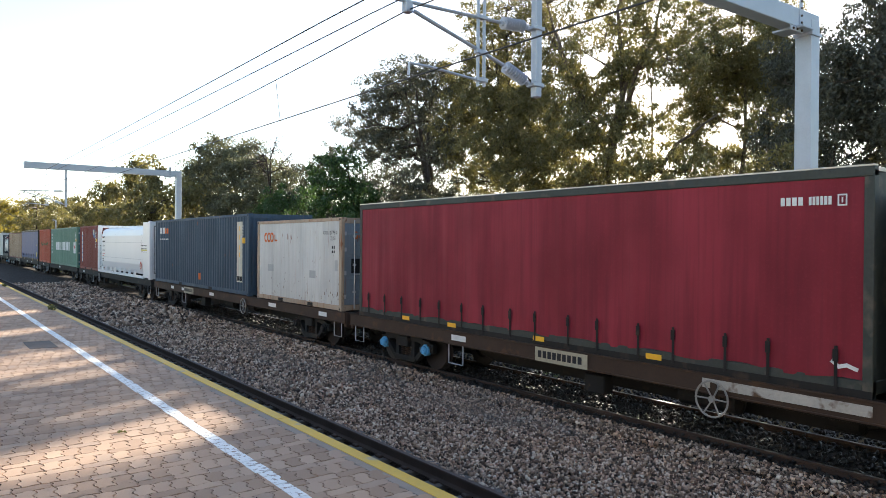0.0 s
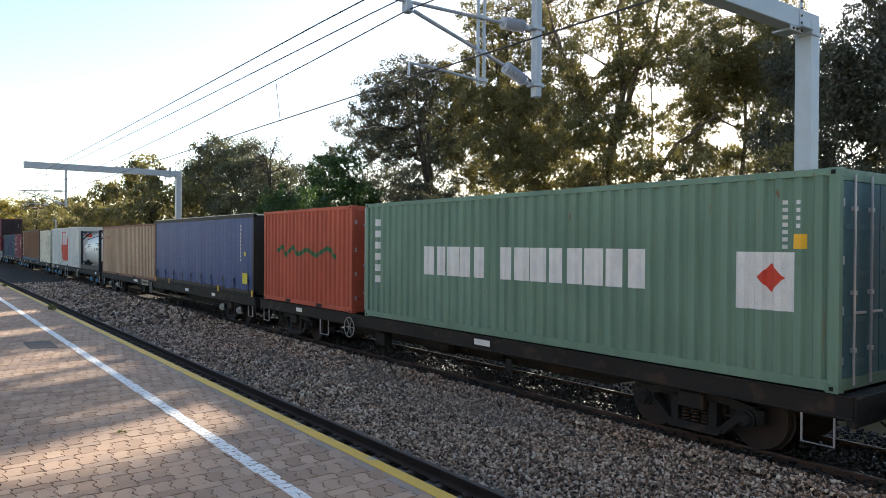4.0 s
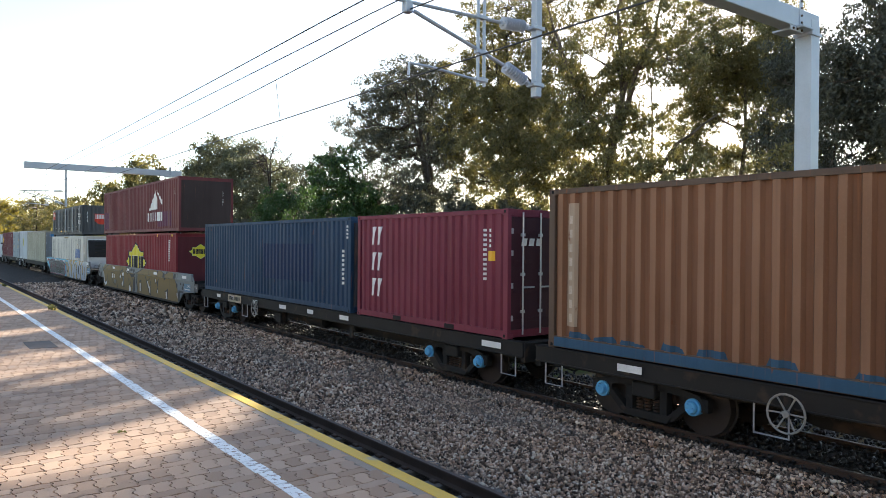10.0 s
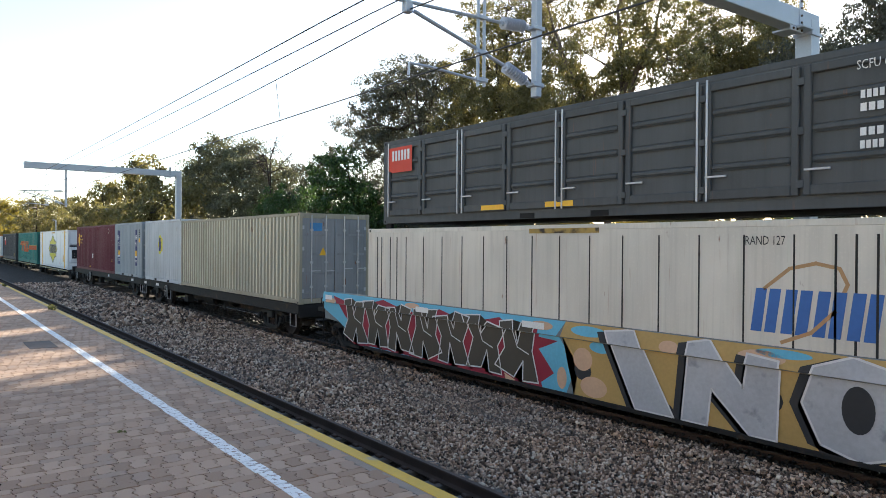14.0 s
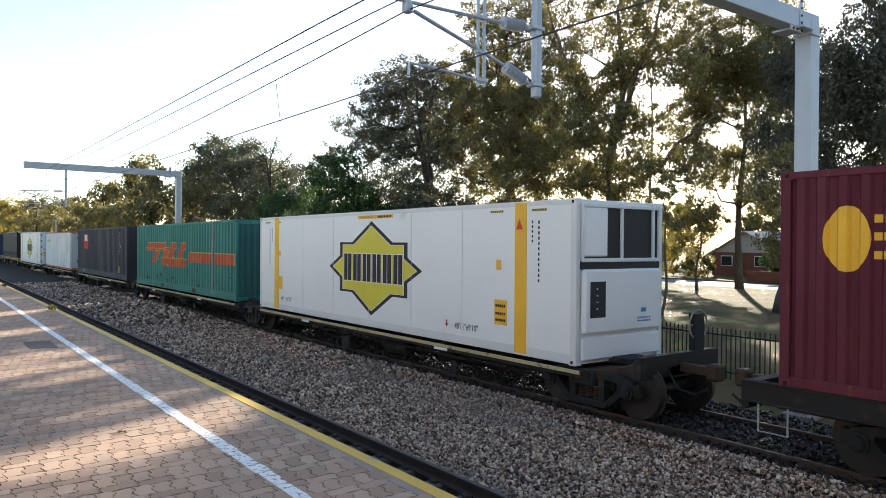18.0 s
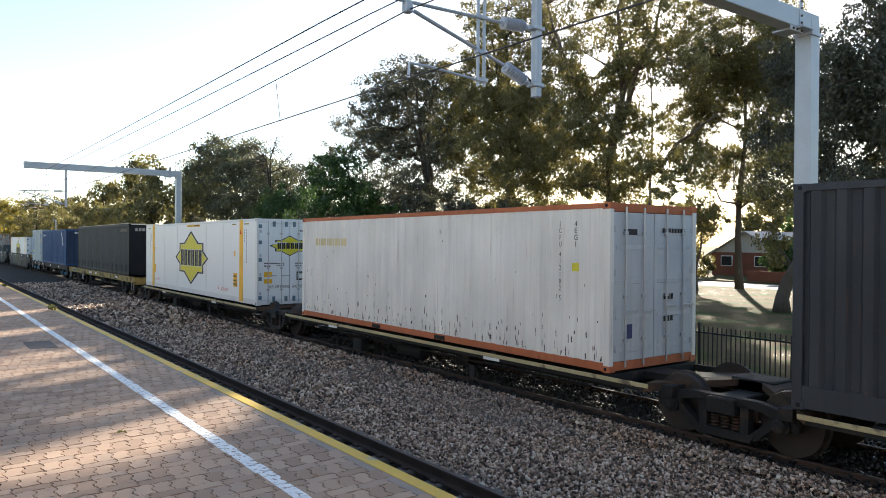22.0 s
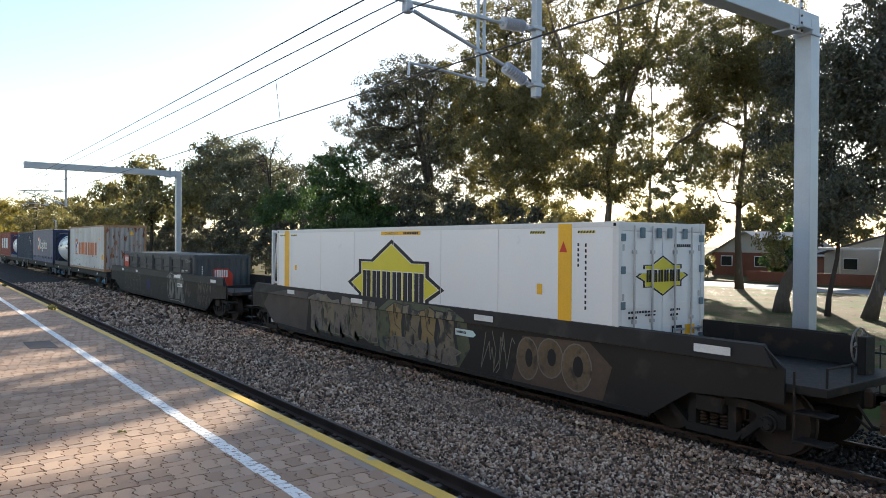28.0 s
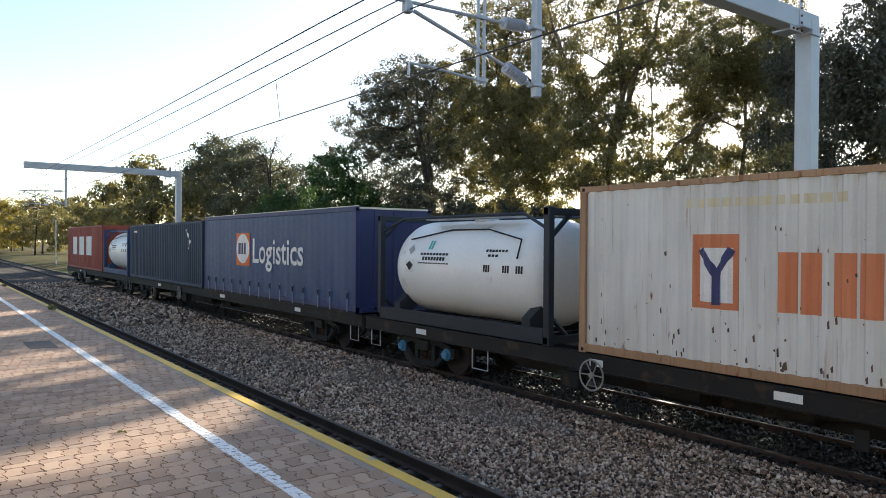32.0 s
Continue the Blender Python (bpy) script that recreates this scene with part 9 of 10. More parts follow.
tree("tall straight gum standing in the park", (-26.7, 44.0, 0.10), (-26.3, 17.6), 0.25,
     [(-31.0, 45.4, 12.3, 2.4, 2.0, 1.38), (-28.0, 44.8, 13.8, 3.1, 2.5, 1.53), (-25.6, 45.3, 14.2, 2.5, 2.4, 1.61), (-26.3, 42.6, 15.7, 3.4, 1.9, 0.98), (-24.5, 45.3, 15.8, 2.2, 2.6, 0.98), (-28.5, 42.6, 14.9, 2.1, 1.7, 0.88), (-24.2, 42.2, 10.7, 1.9, 1.5, 1.07), (-24.4, 45.6, 12.0, 1.5, 2.2, 0.98), (-28.0, 45.6, 8.6, 2.7, 1.2, 1.15), (-30.2, 45.7, 7.6, 2.0, 1.0, 0.90), (-25.3, 43.9, 6.4, 1.8, 1.0, 1.05), (-27.8, 43.0, 9.0, 2.0, 0.7, 0.92), (-23.0, 41.8, 7.9, 1.5, 1.4, 1.02), (-30.7, 44.6, 9.9, 1.8, 1.6, 1.26), (-26.5, 45.0, 18.6, 4.1, 2.2, 0.98), (-31.6, 45.5, 18.4, 2.5, 2.4, 0.61)],
     LEAFGUM, BARK, 21, fork=0.4)
tree("broad olive gum beyond the gantry", (-18.25, 36.0, 0.10), (-18.5, 10.3), 0.24,
     [(-19.1, 35.2, 5.7, 1.6, 1.1, 1.05), (-18.6, 35.0, 7.6, 1.2, 1.3, 0.98), (-18.4, 36.5, 9.7, 1.7, 2.0, 1.22), (-20.8, 37.1, 8.6, 1.5, 1.1, 1.07), (-19.3, 37.7, 12.4, 2.2, 1.8, 1.61)],
     LEAFDARK, BARK, 25)
tree("leaning gum with a dark crown", (-12.6, 30.0, 0.12), (-11.2, 10.0), 0.26,
     [(-13.5, 29.0, 9.9, 1.2, 1.2, 1.61), (-12.9, 29.9, 9.3, 1.2, 1.5, 1.61), (-14.6, 31.2, 8.9, 1.2, 0.7, 1.10), (-12.9, 29.8, 7.9, 1.3, 0.9, 1.22), (-14.0, 30.3, 5.7, 1.5, 0.7, 1.08), (-12.8, 28.6, 4.5, 1.7, 0.9, 1.20), (-12.6, 30.5, 5.7, 1.0, 1.3, 1.20), (-13.1, 31.3, 12.2, 1.2, 1.0, 1.61), (-12.3, 31.0, 10.4, 1.2, 1.5, 1.61), (-12.6, 31.2, 6.9, 1.0, 0.9, 1.10), (-14.5, 30.5, 7.5, 0.7, 0.6, 0.61), (-11.0, 29.2, 7.8, 1.3, 1.7, 1.10), (-11.6, 30.8, 10.9, 1.3, 1.5, 1.61)],
     LEAFDARK, BARK, 31, bend=0.25)
tree("gum at the end of the park", (-10.6, 33.0, 0.12), (-10.5, 10.4), 0.30,
     [(-10.4, 32.0, 9.8, 2.4, 2.0, 1.61), (-12.2, 34.1, 7.2, 2.3, 1.7, 1.22), (-9.1, 31.6, 7.0, 2.2, 1.7, 1.22), (-11.4, 34.1, 4.8, 2.0, 1.4, 1.20)],
     LEAFGUM, BARK, 41, dens=0.5, leaf_l=0.3, leaf_w=0.13)
# Extra tree, added behind the others to hold the sun off the platform.
tree("tall gum added far back to shade the platform", (-39.9, 52.0, 0.10), (-40.1, 21.5), 0.18,
     [(-39.9, 50.3, 19.7, 3.6, 2.1, 0.27), (-46.0, 51.4, 22.7, 3.2, 2.2, 0.23), (-36.5, 51.0, 20.5, 3.4, 2.0, 0.27), (-44.8, 53.0, 25.4, 5.2, 2.2, 0.23), (-35.5, 50.3, 23.3, 3.9, 1.9, 0.23)],
     LEAFGUM, BARK, 33, fork=0.5)
tree("leaning gum with a thick trunk beside the gantry post", (-16.1, 30.0, 0.12), (-13.9, 6.4), 0.32,
     [(-16.6, 30.6, 5.0, 1.2, 0.8, 0.70), (-15.6, 29.5, 6.4, 1.3, 0.9, 0.90), (-16.9, 30.8, 3.0, 0.8, 0.6, 0.95), (-16.5, 30.4, 2.2, 0.7, 0.45, 0.90)],
     LEAFGUM, BARK, 35, fork=0.45)
tree("slender dark tree at the edge of the park", (-14.1, 30.0, 0.12), (-13.9, 8.0), 0.11,
     [(-14.4, 30.5, 4.7, 1.2, 0.9, 1.40), (-13.9, 29.4, 3.6, 1.0, 0.7, 1.20), (-14.5, 30.8, 6.4, 1.2, 1.0, 1.40), (-13.3, 30.2, 8.2, 1.6, 1.2, 1.40), (-13.0, 29.4, 5.4, 1.0, 0.9, 1.30)],
     LEAFDARK, DARKBARK, 36)
tree("slender sapling with sparse leaves", (-18.6, 25.0, 0.00), (-18.6, 5.4), 0.07,
     [(-17.9, 24.0, 5.0, 0.7, 0.7, 0.75), (-19.5, 25.3, 4.1, 0.6, 0.6, 0.75), (-17.9, 24.7, 4.0, 0.7, 0.6, 0.75)],
     LEAFGUM, BARK, 44, leaf_l=0.15, leaf_w=0.06, clump=0.4, bend=0.12)
tree("sapling near the street", (-27.2, 40.0, 0.12), (-27.1, 5.3), 0.10,
     [(-27.8, 40.9, 4.8, 1.6, 1.6, 1.20), (-28.3, 40.6, 3.1, 1.3, 1.3, 0.70), (-25.8, 39.7, 4.2, 1.1, 1.1, 1.05)],
     LEAFGUM, BARK, 46, clump=0.5, bend=0.15)
tree("young tree near the street with yellowing leaves", (-34.5, 43.0, 0.12), (-34.5, 4.8), 0.12,
     [(-35.7, 44.3, 3.8, 2.2, 1.7, 1.20), (-35.8, 42.3, 3.5, 1.8, 1.5, 0.80), (-32.4, 43.2, 3.3, 1.8, 1.5, 0.80), (-32.0, 41.7, 2.1, 1.9, 1.1, 0.80)],
     LEAFYEL, BARK, 49, clump=0.6)
tree("small tree beside the park path", (-36.8, 38.0, 0.10), (-36.6, 5.5), 0.12,
     [(-39.3, 39.9, 4.4, 1.9, 1.7, 1.20), (-34.3, 37.0, 3.9, 1.7, 1.5, 1.05), (-35.7, 37.1, 2.5, 2.1, 1.2, 0.80)],
     LEAFGUM, BARK, 50, clump=0.6)
tree("dense bright green conical tree", (-42.1, 24.0, 0.00), (-43.5, 8.8), 0.22,
     [(-41.9, 23.0, 8.2, 1.6, 1.1, 0.90), (-43.8, 23.4, 6.6, 2.4, 1.6, 1.00), (-42.3, 24.6, 5.2, 2.1, 2.0, 1.50), (-46.4, 24.5, 4.3, 3.1, 2.2, 1.00), (-38.9, 23.1, 3.2, 2.7, 1.9, 1.00), (-42.5, 23.7, 2.2, 3.7, 1.8, 1.00), (-46.9, 23.8, 8.3, 1.3, 1.0, 0.80)],
     LEAFGREEN, DARKBARK, 51, fork=0.1, clump=0.6, leaf_l=0.21, leaf_w=0.12)
tree("wide grey-green domed tree", (-80.1, 30.0, 0.00), (-81.1, 12.0), 0.35,
     [(-83.1, 30.5, 13.4, 4.2, 2.0, 1.00), (-87.9, 29.9, 11.1, 3.9, 2.9, 1.00), (-77.5, 30.3, 10.3, 4.3, 3.0, 1.00), (-70.8, 31.0, 8.6, 3.3, 2.5, 0.80), (-91.5, 30.7, 8.1, 3.9, 2.4, 1.00), (-73.3, 29.6, 6.4, 5.6, 2.0, 1.00), (-95.0, 29.8, 9.5, 2.2, 3.5, 0.90)],
     LEAFGREY, DARKBARK, 53, dens=1.7, clump=1.1, fork=0.15, leaf_l=0.34, leaf_w=0.17)
tree("dark green rounded tree beyond the railway", (-61.6, 28.0, 0.00), (-61.7, 7.4), 0.22,
     [(-60.9, 27.6, 6.9, 2.3, 1.6, 1.00), (-60.7, 26.9, 5.2, 3.1, 1.7, 1.00), (-56.7, 27.2, 5.6, 2.1, 2.1, 1.00)],
     LEAFGREEN, DARKBARK, 57, clump=0.8, fork=0.1, leaf_l=0.26, leaf_w=0.13)
tree("leafless tree with many bare grey branches", (-68.4, 29.0, 0.00), (-68.3, 12.4), 0.22,
     [(-71.1, 28.4, 12.7, 2.4, 1.6, 1.00), (-65.7, 28.5, 12.5, 2.3, 1.7, 1.00), (-62.4, 28.5, 10.6, 1.7, 1.9, 1.00), (-71.0, 29.2, 10.8, 2.8, 1.8, 1.00), (-77.8, 30.4, 11.8, 2.3, 2.2, 1.00)],
     LEAFGREY, DARKBARK, 55, bare=0.96, stems=2)
tree("dark gum between the others", (-61.0, 31.0, 0.00), (-61.7, 9.9), 0.20,
     [(-64.0, 31.9, 9.6, 2.4, 2.3, 0.80), (-60.6, 31.9, 10.9, 1.9, 1.5, 0.70), (-64.5, 31.8, 7.4, 2.7, 2.4, 1.00)],
     LEAFDARK, DARKBARK, 59)
tree("gum farther down the line", (-86.2, 22.0, -0.30), (-86.4, 10.6), 0.25,
     [(-88.0, 22.2, 11.4, 3.1, 1.4, 0.90), (-98.1, 22.9, 9.7, 3.2, 2.2, 1.00), (-85.6, 22.4, 8.3, 3.1, 2.3, 1.00), (-76.5, 22.0, 7.5, 2.6, 2.5, 1.00), (-86.3, 21.1, 6.0, 3.9, 1.8, 1.00)],
     LEAFGUM, DARKBARK, 80, dens=1.3, clump=1.2, fork=0.2, leaf_l=0.45, leaf_w=0.24)
tree("gum farther down the line", (-120.1, 24.0, -0.30), (-120.3, 9.7), 0.25,
     [(-121.4, 24.0, 10.2, 3.4, 1.9, 1.00), (-125.1, 23.3, 7.9, 3.3, 2.5, 1.00), (-110.3, 23.1, 6.9, 3.5, 2.3, 1.00), (-121.5, 24.0, 5.4, 4.9, 2.5, 1.00)],
     LEAFGUM, DARKBARK, 81, dens=1.3, clump=1.2, fork=0.2, leaf_l=0.45, leaf_w=0.24)
tree("gum farther down the line", (-141.4, 23.0, -0.30), (-141.6, 8.2), 0.25,
     [(-150.4, 23.7, 8.8, 4.4, 2.2, 1.00), (-132.4, 22.5, 6.0, 4.1, 2.7, 1.00), (-163.1, 23.6, 6.6, 4.2, 3.5, 1.00)],
     LEAFGUM, DARKBARK, 82, dens=1.3, clump=1.2, fork=0.2, leaf_l=0.45, leaf_w=0.24)
tree("gum farther down the line", (-185.2, 24.0, -0.30), (-185.5, 10.2), 0.25,
     [(-183.4, 24.1, 9.9, 5.3, 2.7, 1.00), (-192.4, 23.2, 6.5, 5.8, 3.7, 1.00), (-177.2, 25.1, 5.0, 4.5, 2.9, 1.00)],
     LEAFGUM, DARKBARK, 83, dens=1.3, clump=1.2, fork=0.2, leaf_l=0.45, leaf_w=0.24)
tree("gum farther down the line", (-227.3, 22.0, -0.30), (-227.7, 11.6), 0.25,
     [(-222.7, 21.8, 11.1, 6.2, 3.6, 1.00), (-244.9, 21.5, 6.4, 7.2, 5.8, 1.00), (-209.9, 22.8, 5.0, 6.3, 4.1, 1.00), (-310.8, 21.2, 10.4, 12.6, 9.7, 1.00)],
     LEAFYEL, DARKBARK, 84, dens=1.3, clump=1.2, fork=0.2, leaf_l=0.45, leaf_w=0.24)
tree("gum farther down the line", (-114.5, 26.0, -0.30), (-114.7, 9.5), 0.25,
     [(-118.4, 26.6, 8.7, 3.2, 2.3, 1.00), (-114.5, 25.2, 5.7, 4.1, 2.6, 1.00), (-87.1, 25.7, 5.9, 2.9, 2.1, 1.00)],
     LEAFGUM, DARKBARK, 85, dens=1.3, clump=1.2, fork=0.2, leaf_l=0.45, leaf_w=0.24)
tree("leafless rust-coloured tree far down the line", (-164.3, 20.0, 0.00), (-163.1, 13.8), 0.20,
     [(-158.7, 19.5, 12.6, 4.0, 2.3, 1.00), (-185.8, 20.7, 12.0, 3.1, 2.1, 1.00), (-146.0, 19.8, 10.5, 2.5, 1.7, 1.00)],
     LEAFGREY, RUSTY, 97, bare=0.97, dens=0.5)
# shrubs and street trees by the houses
for i, (x, y, z, rx, rz, lf) in enumerate([(-41.8, 55, 2.4, 3.0, 2.0, LEAFGUM), (-38.4, 57, 1.6, 1.4, 1.4, LEAFGUM), (-29.7, 55, 2.2, 1.5, 1.9, LEAFGREEN), (-28.4, 55.5, 4.2, 1.4, 2.2, LEAFGREEN), (-47.5, 58, 3.2, 2.6, 2.4, LEAFGREEN),
                                             (-54.0, 60, 3.4, 3.0, 2.6, LEAFGUM), (-18.0, 55.2, 1.2, 1.6, 1.0, LEAFGREY), (-33.5, 75, 6.0, 4.0, 3.2, LEAFGUM), (-44.0, 78, 6.2, 4.4, 3.2, LEAFGUM), (-22.0, 76, 6.5, 4.2, 3.4, LEAFGUM),
                                             (-58.0, 80, 7.0, 5.0, 3.8, LEAFGUM), (-75.0, 74, 6.5, 5.0, 4.0, LEAFGREEN), (-95.0, 82, 7.5, 6.0, 4.5, LEAFGUM), (-10.0, 78, 6.5, 4.5, 3.5, LEAFGREEN)]):
    tree("leafy garden tree beside the houses" if rz > 2.1 else "rounded garden shrub beside the street", (x, y, 0.1), (x, z), 0.10 if rz < 2.1 else 0.2, [(x, y, z, rx, rz, 0.9), (x + rx * 0.4, y, z - rz * 0.3, rx * 0.6, rz * 0.6, 0.7), (x - rx * 0.5, y, z - rz * 0.4, rx * 0.6, rz * 0.6, 0.8)], lf, BARK, 60 + i, 1.0,
         0.40, 0.20, name="tree" if rz > 2.1 else "shrub", clump=0.8, fork=0.1)
# woods closing the view far down the line
for i, (x, y, z, rx, rz, lf) in enumerate([(-240.0, 26.0, 8.0, 6.5, 4.6, LEAFGREY), (-270.0, 20.0, 7.5, 7.0, 4.4, LEAFGUM), (-300.0, 12.0, 8.0, 8.0, 5.0, LEAFGUM), (-330.0, 2.0, 8.0, 8.0, 5.0, LEAFGREY), (-205.0, 30.0, 7.0, 5.0, 4.0, LEAFGUM), (-180.0, 32.0, 6.5, 5.0, 3.6, LEAFGUM)]):
    tree("gum farther down the line", (x, y, -0.3), (x, z), 0.25, [(x, y, z, rx, rz, 1.0), (x - rx * 0.5, y, z - rz * 0.5, rx * 0.7, rz * 0.7, 1.0), (x + rx * 0.5, y, z - rz * 0.6, rx * 0.7, rz * 0.7, 1.0), (x, y, z - rz * 1.1, rx * 0.9, rz * 0.7, 1.0)], lf, DARKBARK, 180 + i, 1.0,
         0.8, 0.45, clump=1.5, fork=0.2)
# hedge of dark shrubs behind the track
for i in range(30):
    x = -27.0 - i * 1.8 - max(0, i - 14) * 1.6
    h = (5.0 if x < -33 else 4.3) + 0.6 * math.sin(i * 2.3)
    tree("dark evergreen shrub behind the railway", (x, 26.0, -0.05), (x, h), 0.09, [(x, 26.0, h * 0.62, 1.5, h * 0.45, 1.0), (x + 0.8, 25.6, h * 0.4, 1.2, h * 0.4, 1.0), (x - 0.5, 26.3, h * 1.0, 0.9, 0.8, 0.8)], LEAFDARK, DARKBARK, 110 + i, 1.1, 0.27, 0.14, name="shrub",
         clump=0.6, fork=0.1)

# ---- platform surface ----
PX, PB, PY = 0.225, 0.118, 0.132    # long course, cross course, width


def paver_mesh(w, h, zx, zy, name):
    """A wavy-sided clay paver, w along the track and h across; zx, zy: the wave of its sides."""
    def outline(inset):
        low = [(k / 6 * w, (0, 1, 1, -1, -1, 0)[k] * zx) for k in range(6)]
        hi = [(x, y + h) for x, y in [(w, 0.0)] + low[:0:-1]]
        right = [(w + (0, 1, -1)[k] * zy, k / 3 * h) for k in range(3)]
        left = [((0, 1, -1)[k] * zy, k / 3 * h) for k in (2, 1)]
        pts = low + right + hi + [(0.0, h)] + left
        cx, cy = w / 2, h / 2
        return [(cx + (x - cx) * (1 - 2 * inset / w), cy + (y - cy) * (1 - 2 * inset / h)) for x, y in pts]
    lo, hi = outline(0.002), outline(0.0052)
    n = len(lo)
    m = M()
    m.v = [(x, y, -0.022) for x, y in lo] + [(x, y, 0.0) for x, y in hi]
    m.f = [tuple(range(n, 2 * n))]
    for k in range(1):
        m.f += [(k * n + i, k * n + (i + 1) % n, (k + 1) * n + (i + 1) % n, (k + 1) * n + i) for i in range(n)]
    return m


pa = paver_mesh(PX, PY, 0.017, 0.009, "paver")
pb = paver_mesh(PB, PY * 2, 0.009, 0.009, "paver")


def paver_material(name, source):
    m, n, l, b = nodes_of(name)
    if source == "object":
        g = n.new("ShaderNodeObjectInfo")
        r = g.outputs["Random"]
    else:
        g = n.new("ShaderNodeNewGeometry")
        r = g.outputs["Random Per Island"]
    c = ramp(n, l, r, [(0.0, (0.29, 0.185, 0.124)), (0.45, (0.40, 0.262, 0.178)), (0.8, (0.46, 0.315, 0.220)), (1.0, (0.34, 0.235, 0.172))])
    t = noise_node(n, l, 1.1, (1, 1, 1), 6, "Object" if source != "object" else "Generated")
    c2 = mixed(n, l, c.outputs[0], (0.20, 0.13, 0.098), ramp(n, l, t.outputs["Fac"], [(0.5, 0.0), (0.75, 0.55)]).outputs[0])
    t2 = noise_node(n, l, 90, (1, 1, 1), 4)
    c3 = mixed(n, l, c2, (0.42, 0.325, 0.24), ramp(n, l, t2.outputs["Fac"], [(0.5, 0.0), (0.85, 0.35)]).outputs[0])
    l.new(c3, b.inputs["Base Color"])
    b.inputs["Roughness"].default_value = 0.82
    bp = n.new("ShaderNodeBump")
    bp.inputs["Strength"].default_value = 0.25
    bp.inputs["Distance"].default_value = 0.003
    l.new(t2.outputs["Fac"], bp.inputs["Height"])
    l.new(bp.outputs[0], b.inputs["Normal"])
    return m


PAVOBJ = paver_material("clay_paver_single", "object")
PAVISL = paver_material("clay_paver_field", "island")
PAVERMESH = [q.mesh("paver") for q in (pa, pb)]
for q in PAVERMESH:
    q.materials.append(PAVOBJ)
paving = thing("paving", "brown zigzag clay pavers covering the platform", "paving", kind="structure")
rp = np.random.default_rng(4)
edge_y = EDGE - 0.20
field_v, field_f, nv, singles = [], [], 0, 0
x, j = 4.5, 0
while x > -33.0:
    kind = j % 2
    w, h, q = (PB, PY * 2, pb) if kind else (PX, PY, pa)
    x -= w
    j += 1
    y = edge_y - h + (0.0 if kind else (j // 2 % 2) * PY * 0.5)
    low = -0.7
    base_v = np.array(q.v)
    while y > low:
        dz = PLAT + rp.normal() * 0.0013
        if -6.9 < x < -4.4 and 0.75 < y and singles < 300:
            o = part("paver", PAVERMESH[kind], None, paving)
            o.location = (x, y, dz)
            singles += 1
        else:
            field_v.append(base_v + np.array((x, y, dz)))
            field_f.extend(tuple(i + nv for i in f) for f in q.f)
            nv += len(base_v)
        y -= h
m = M()
m.v = [tuple(q) for q in np.concatenate(field_v)]
m.f = field_f
tagged(part("paver_field", m, PAVISL, paving), kind="stuff")
tagged(part("far_paving", M().box(-260, -33.2, -9.0, edge_y, PLAT - 0.02, PLAT - 0.002), PAVEMAT, paving), kind="stuff")
tagged(part("far_paving", M().box(-33.1, 40, -9.0, -0.76, PLAT - 0.02, PLAT - 0.002), PAVEMAT, paving), kind="stuff")

WORNWHITE, n_, l_, b_ = nodes_of("worn_white_line")
t_ = noise_node(n_, l_, 26, (1, 1, 1), 6)
c_ = mixed(n_, l_, (0.80, 0.80, 0.79), (0.30, 0.235, 0.20), ramp(n_, l_, t_.outputs["Fac"], [(0.56, 0.0), (0.62, 0.9)]).outputs[0])
l_.new(c_, b_.inputs["Base Color"])
b_.inputs["Roughness"].default_value = 0.6
line = thing("white_line", "worn white safety line painted on the pavers", "line marking", kind="structure")
x = -33.0
while x > -260:
    part("line_stroke", M().box(x - 3.996, x - 0.004, 2.205, 2.325, PLAT - 0.001, PLAT + 0.004, 0.0015), WORNWHITE, line)
    x -= 4
m, x, j = M(), 4.5, 0
rl = random.Random(8)
while x > -33.0:      # one dab of paint on each course of pavers
    w = PB if j % 2 else PX
    x -= w
    j += 1
    m.box(x + 0.005, x + w - 0.005, 2.205 + rl.uniform(-0.008, 0.008), 2.325 + rl.uniform(-0.008, 0.008), PLAT - 0.001, PLAT + 0.004, 0.0015)
tagged(part("line_stroke", m, WORNWHITE, line), kind="stuff")

drain = thing("drain_cover", "square patched service cover set in the paving", "cover", kind="structure")
part("cover_plate", M().box(-14.9, -13.9, 1.62, 2.05, PLAT - 0.01, PLAT + 0.006, 0.004), surface("dark_cover", (0.12, 0.10, 0.09), 0.85, 0, 0.25, 3, 30, 0.3), drain)

# ---- ballast stones ----
STONE, n_, l_, b_ = nodes_of("ballast_stone")
g_ = n_.new("ShaderNodeNewGeometry")
c_ = ramp(n_, l_, g_.outputs["Random Per Island"], [(0.0, (0.026, 0.017, 0.012)), (0.29, (0.185, 0.113, 0.075)), (0.58, (0.44, 0.28, 0.188)), (0.83, (0.68, 0.48, 0.34)), (1.0, (0.87, 0.73, 0.58))])
t_ = noise_node(n_, l_, 1.1, (0.25, 1, 1), 3)
c2_ = mixed(n_, l_, c_.outputs[0], (0.20, 0.175, 0.155), ramp(n_, l_, t_.outputs["Fac"], [(0.52, 0.0), (0.66, 0.4)]).outputs[0])
l_.new(c2_, b_.inputs["Base Color"])
b_.inputs["Roughness"].default_value = 0.8


# Near-black colour paints in the shade under wagons and platform edge, besides oil.
SHADEDSTONE = surface("oily_shaded_ballast", (0.013, 0.010, 0.008), 0.5, 0, 0.4, 3, 30)


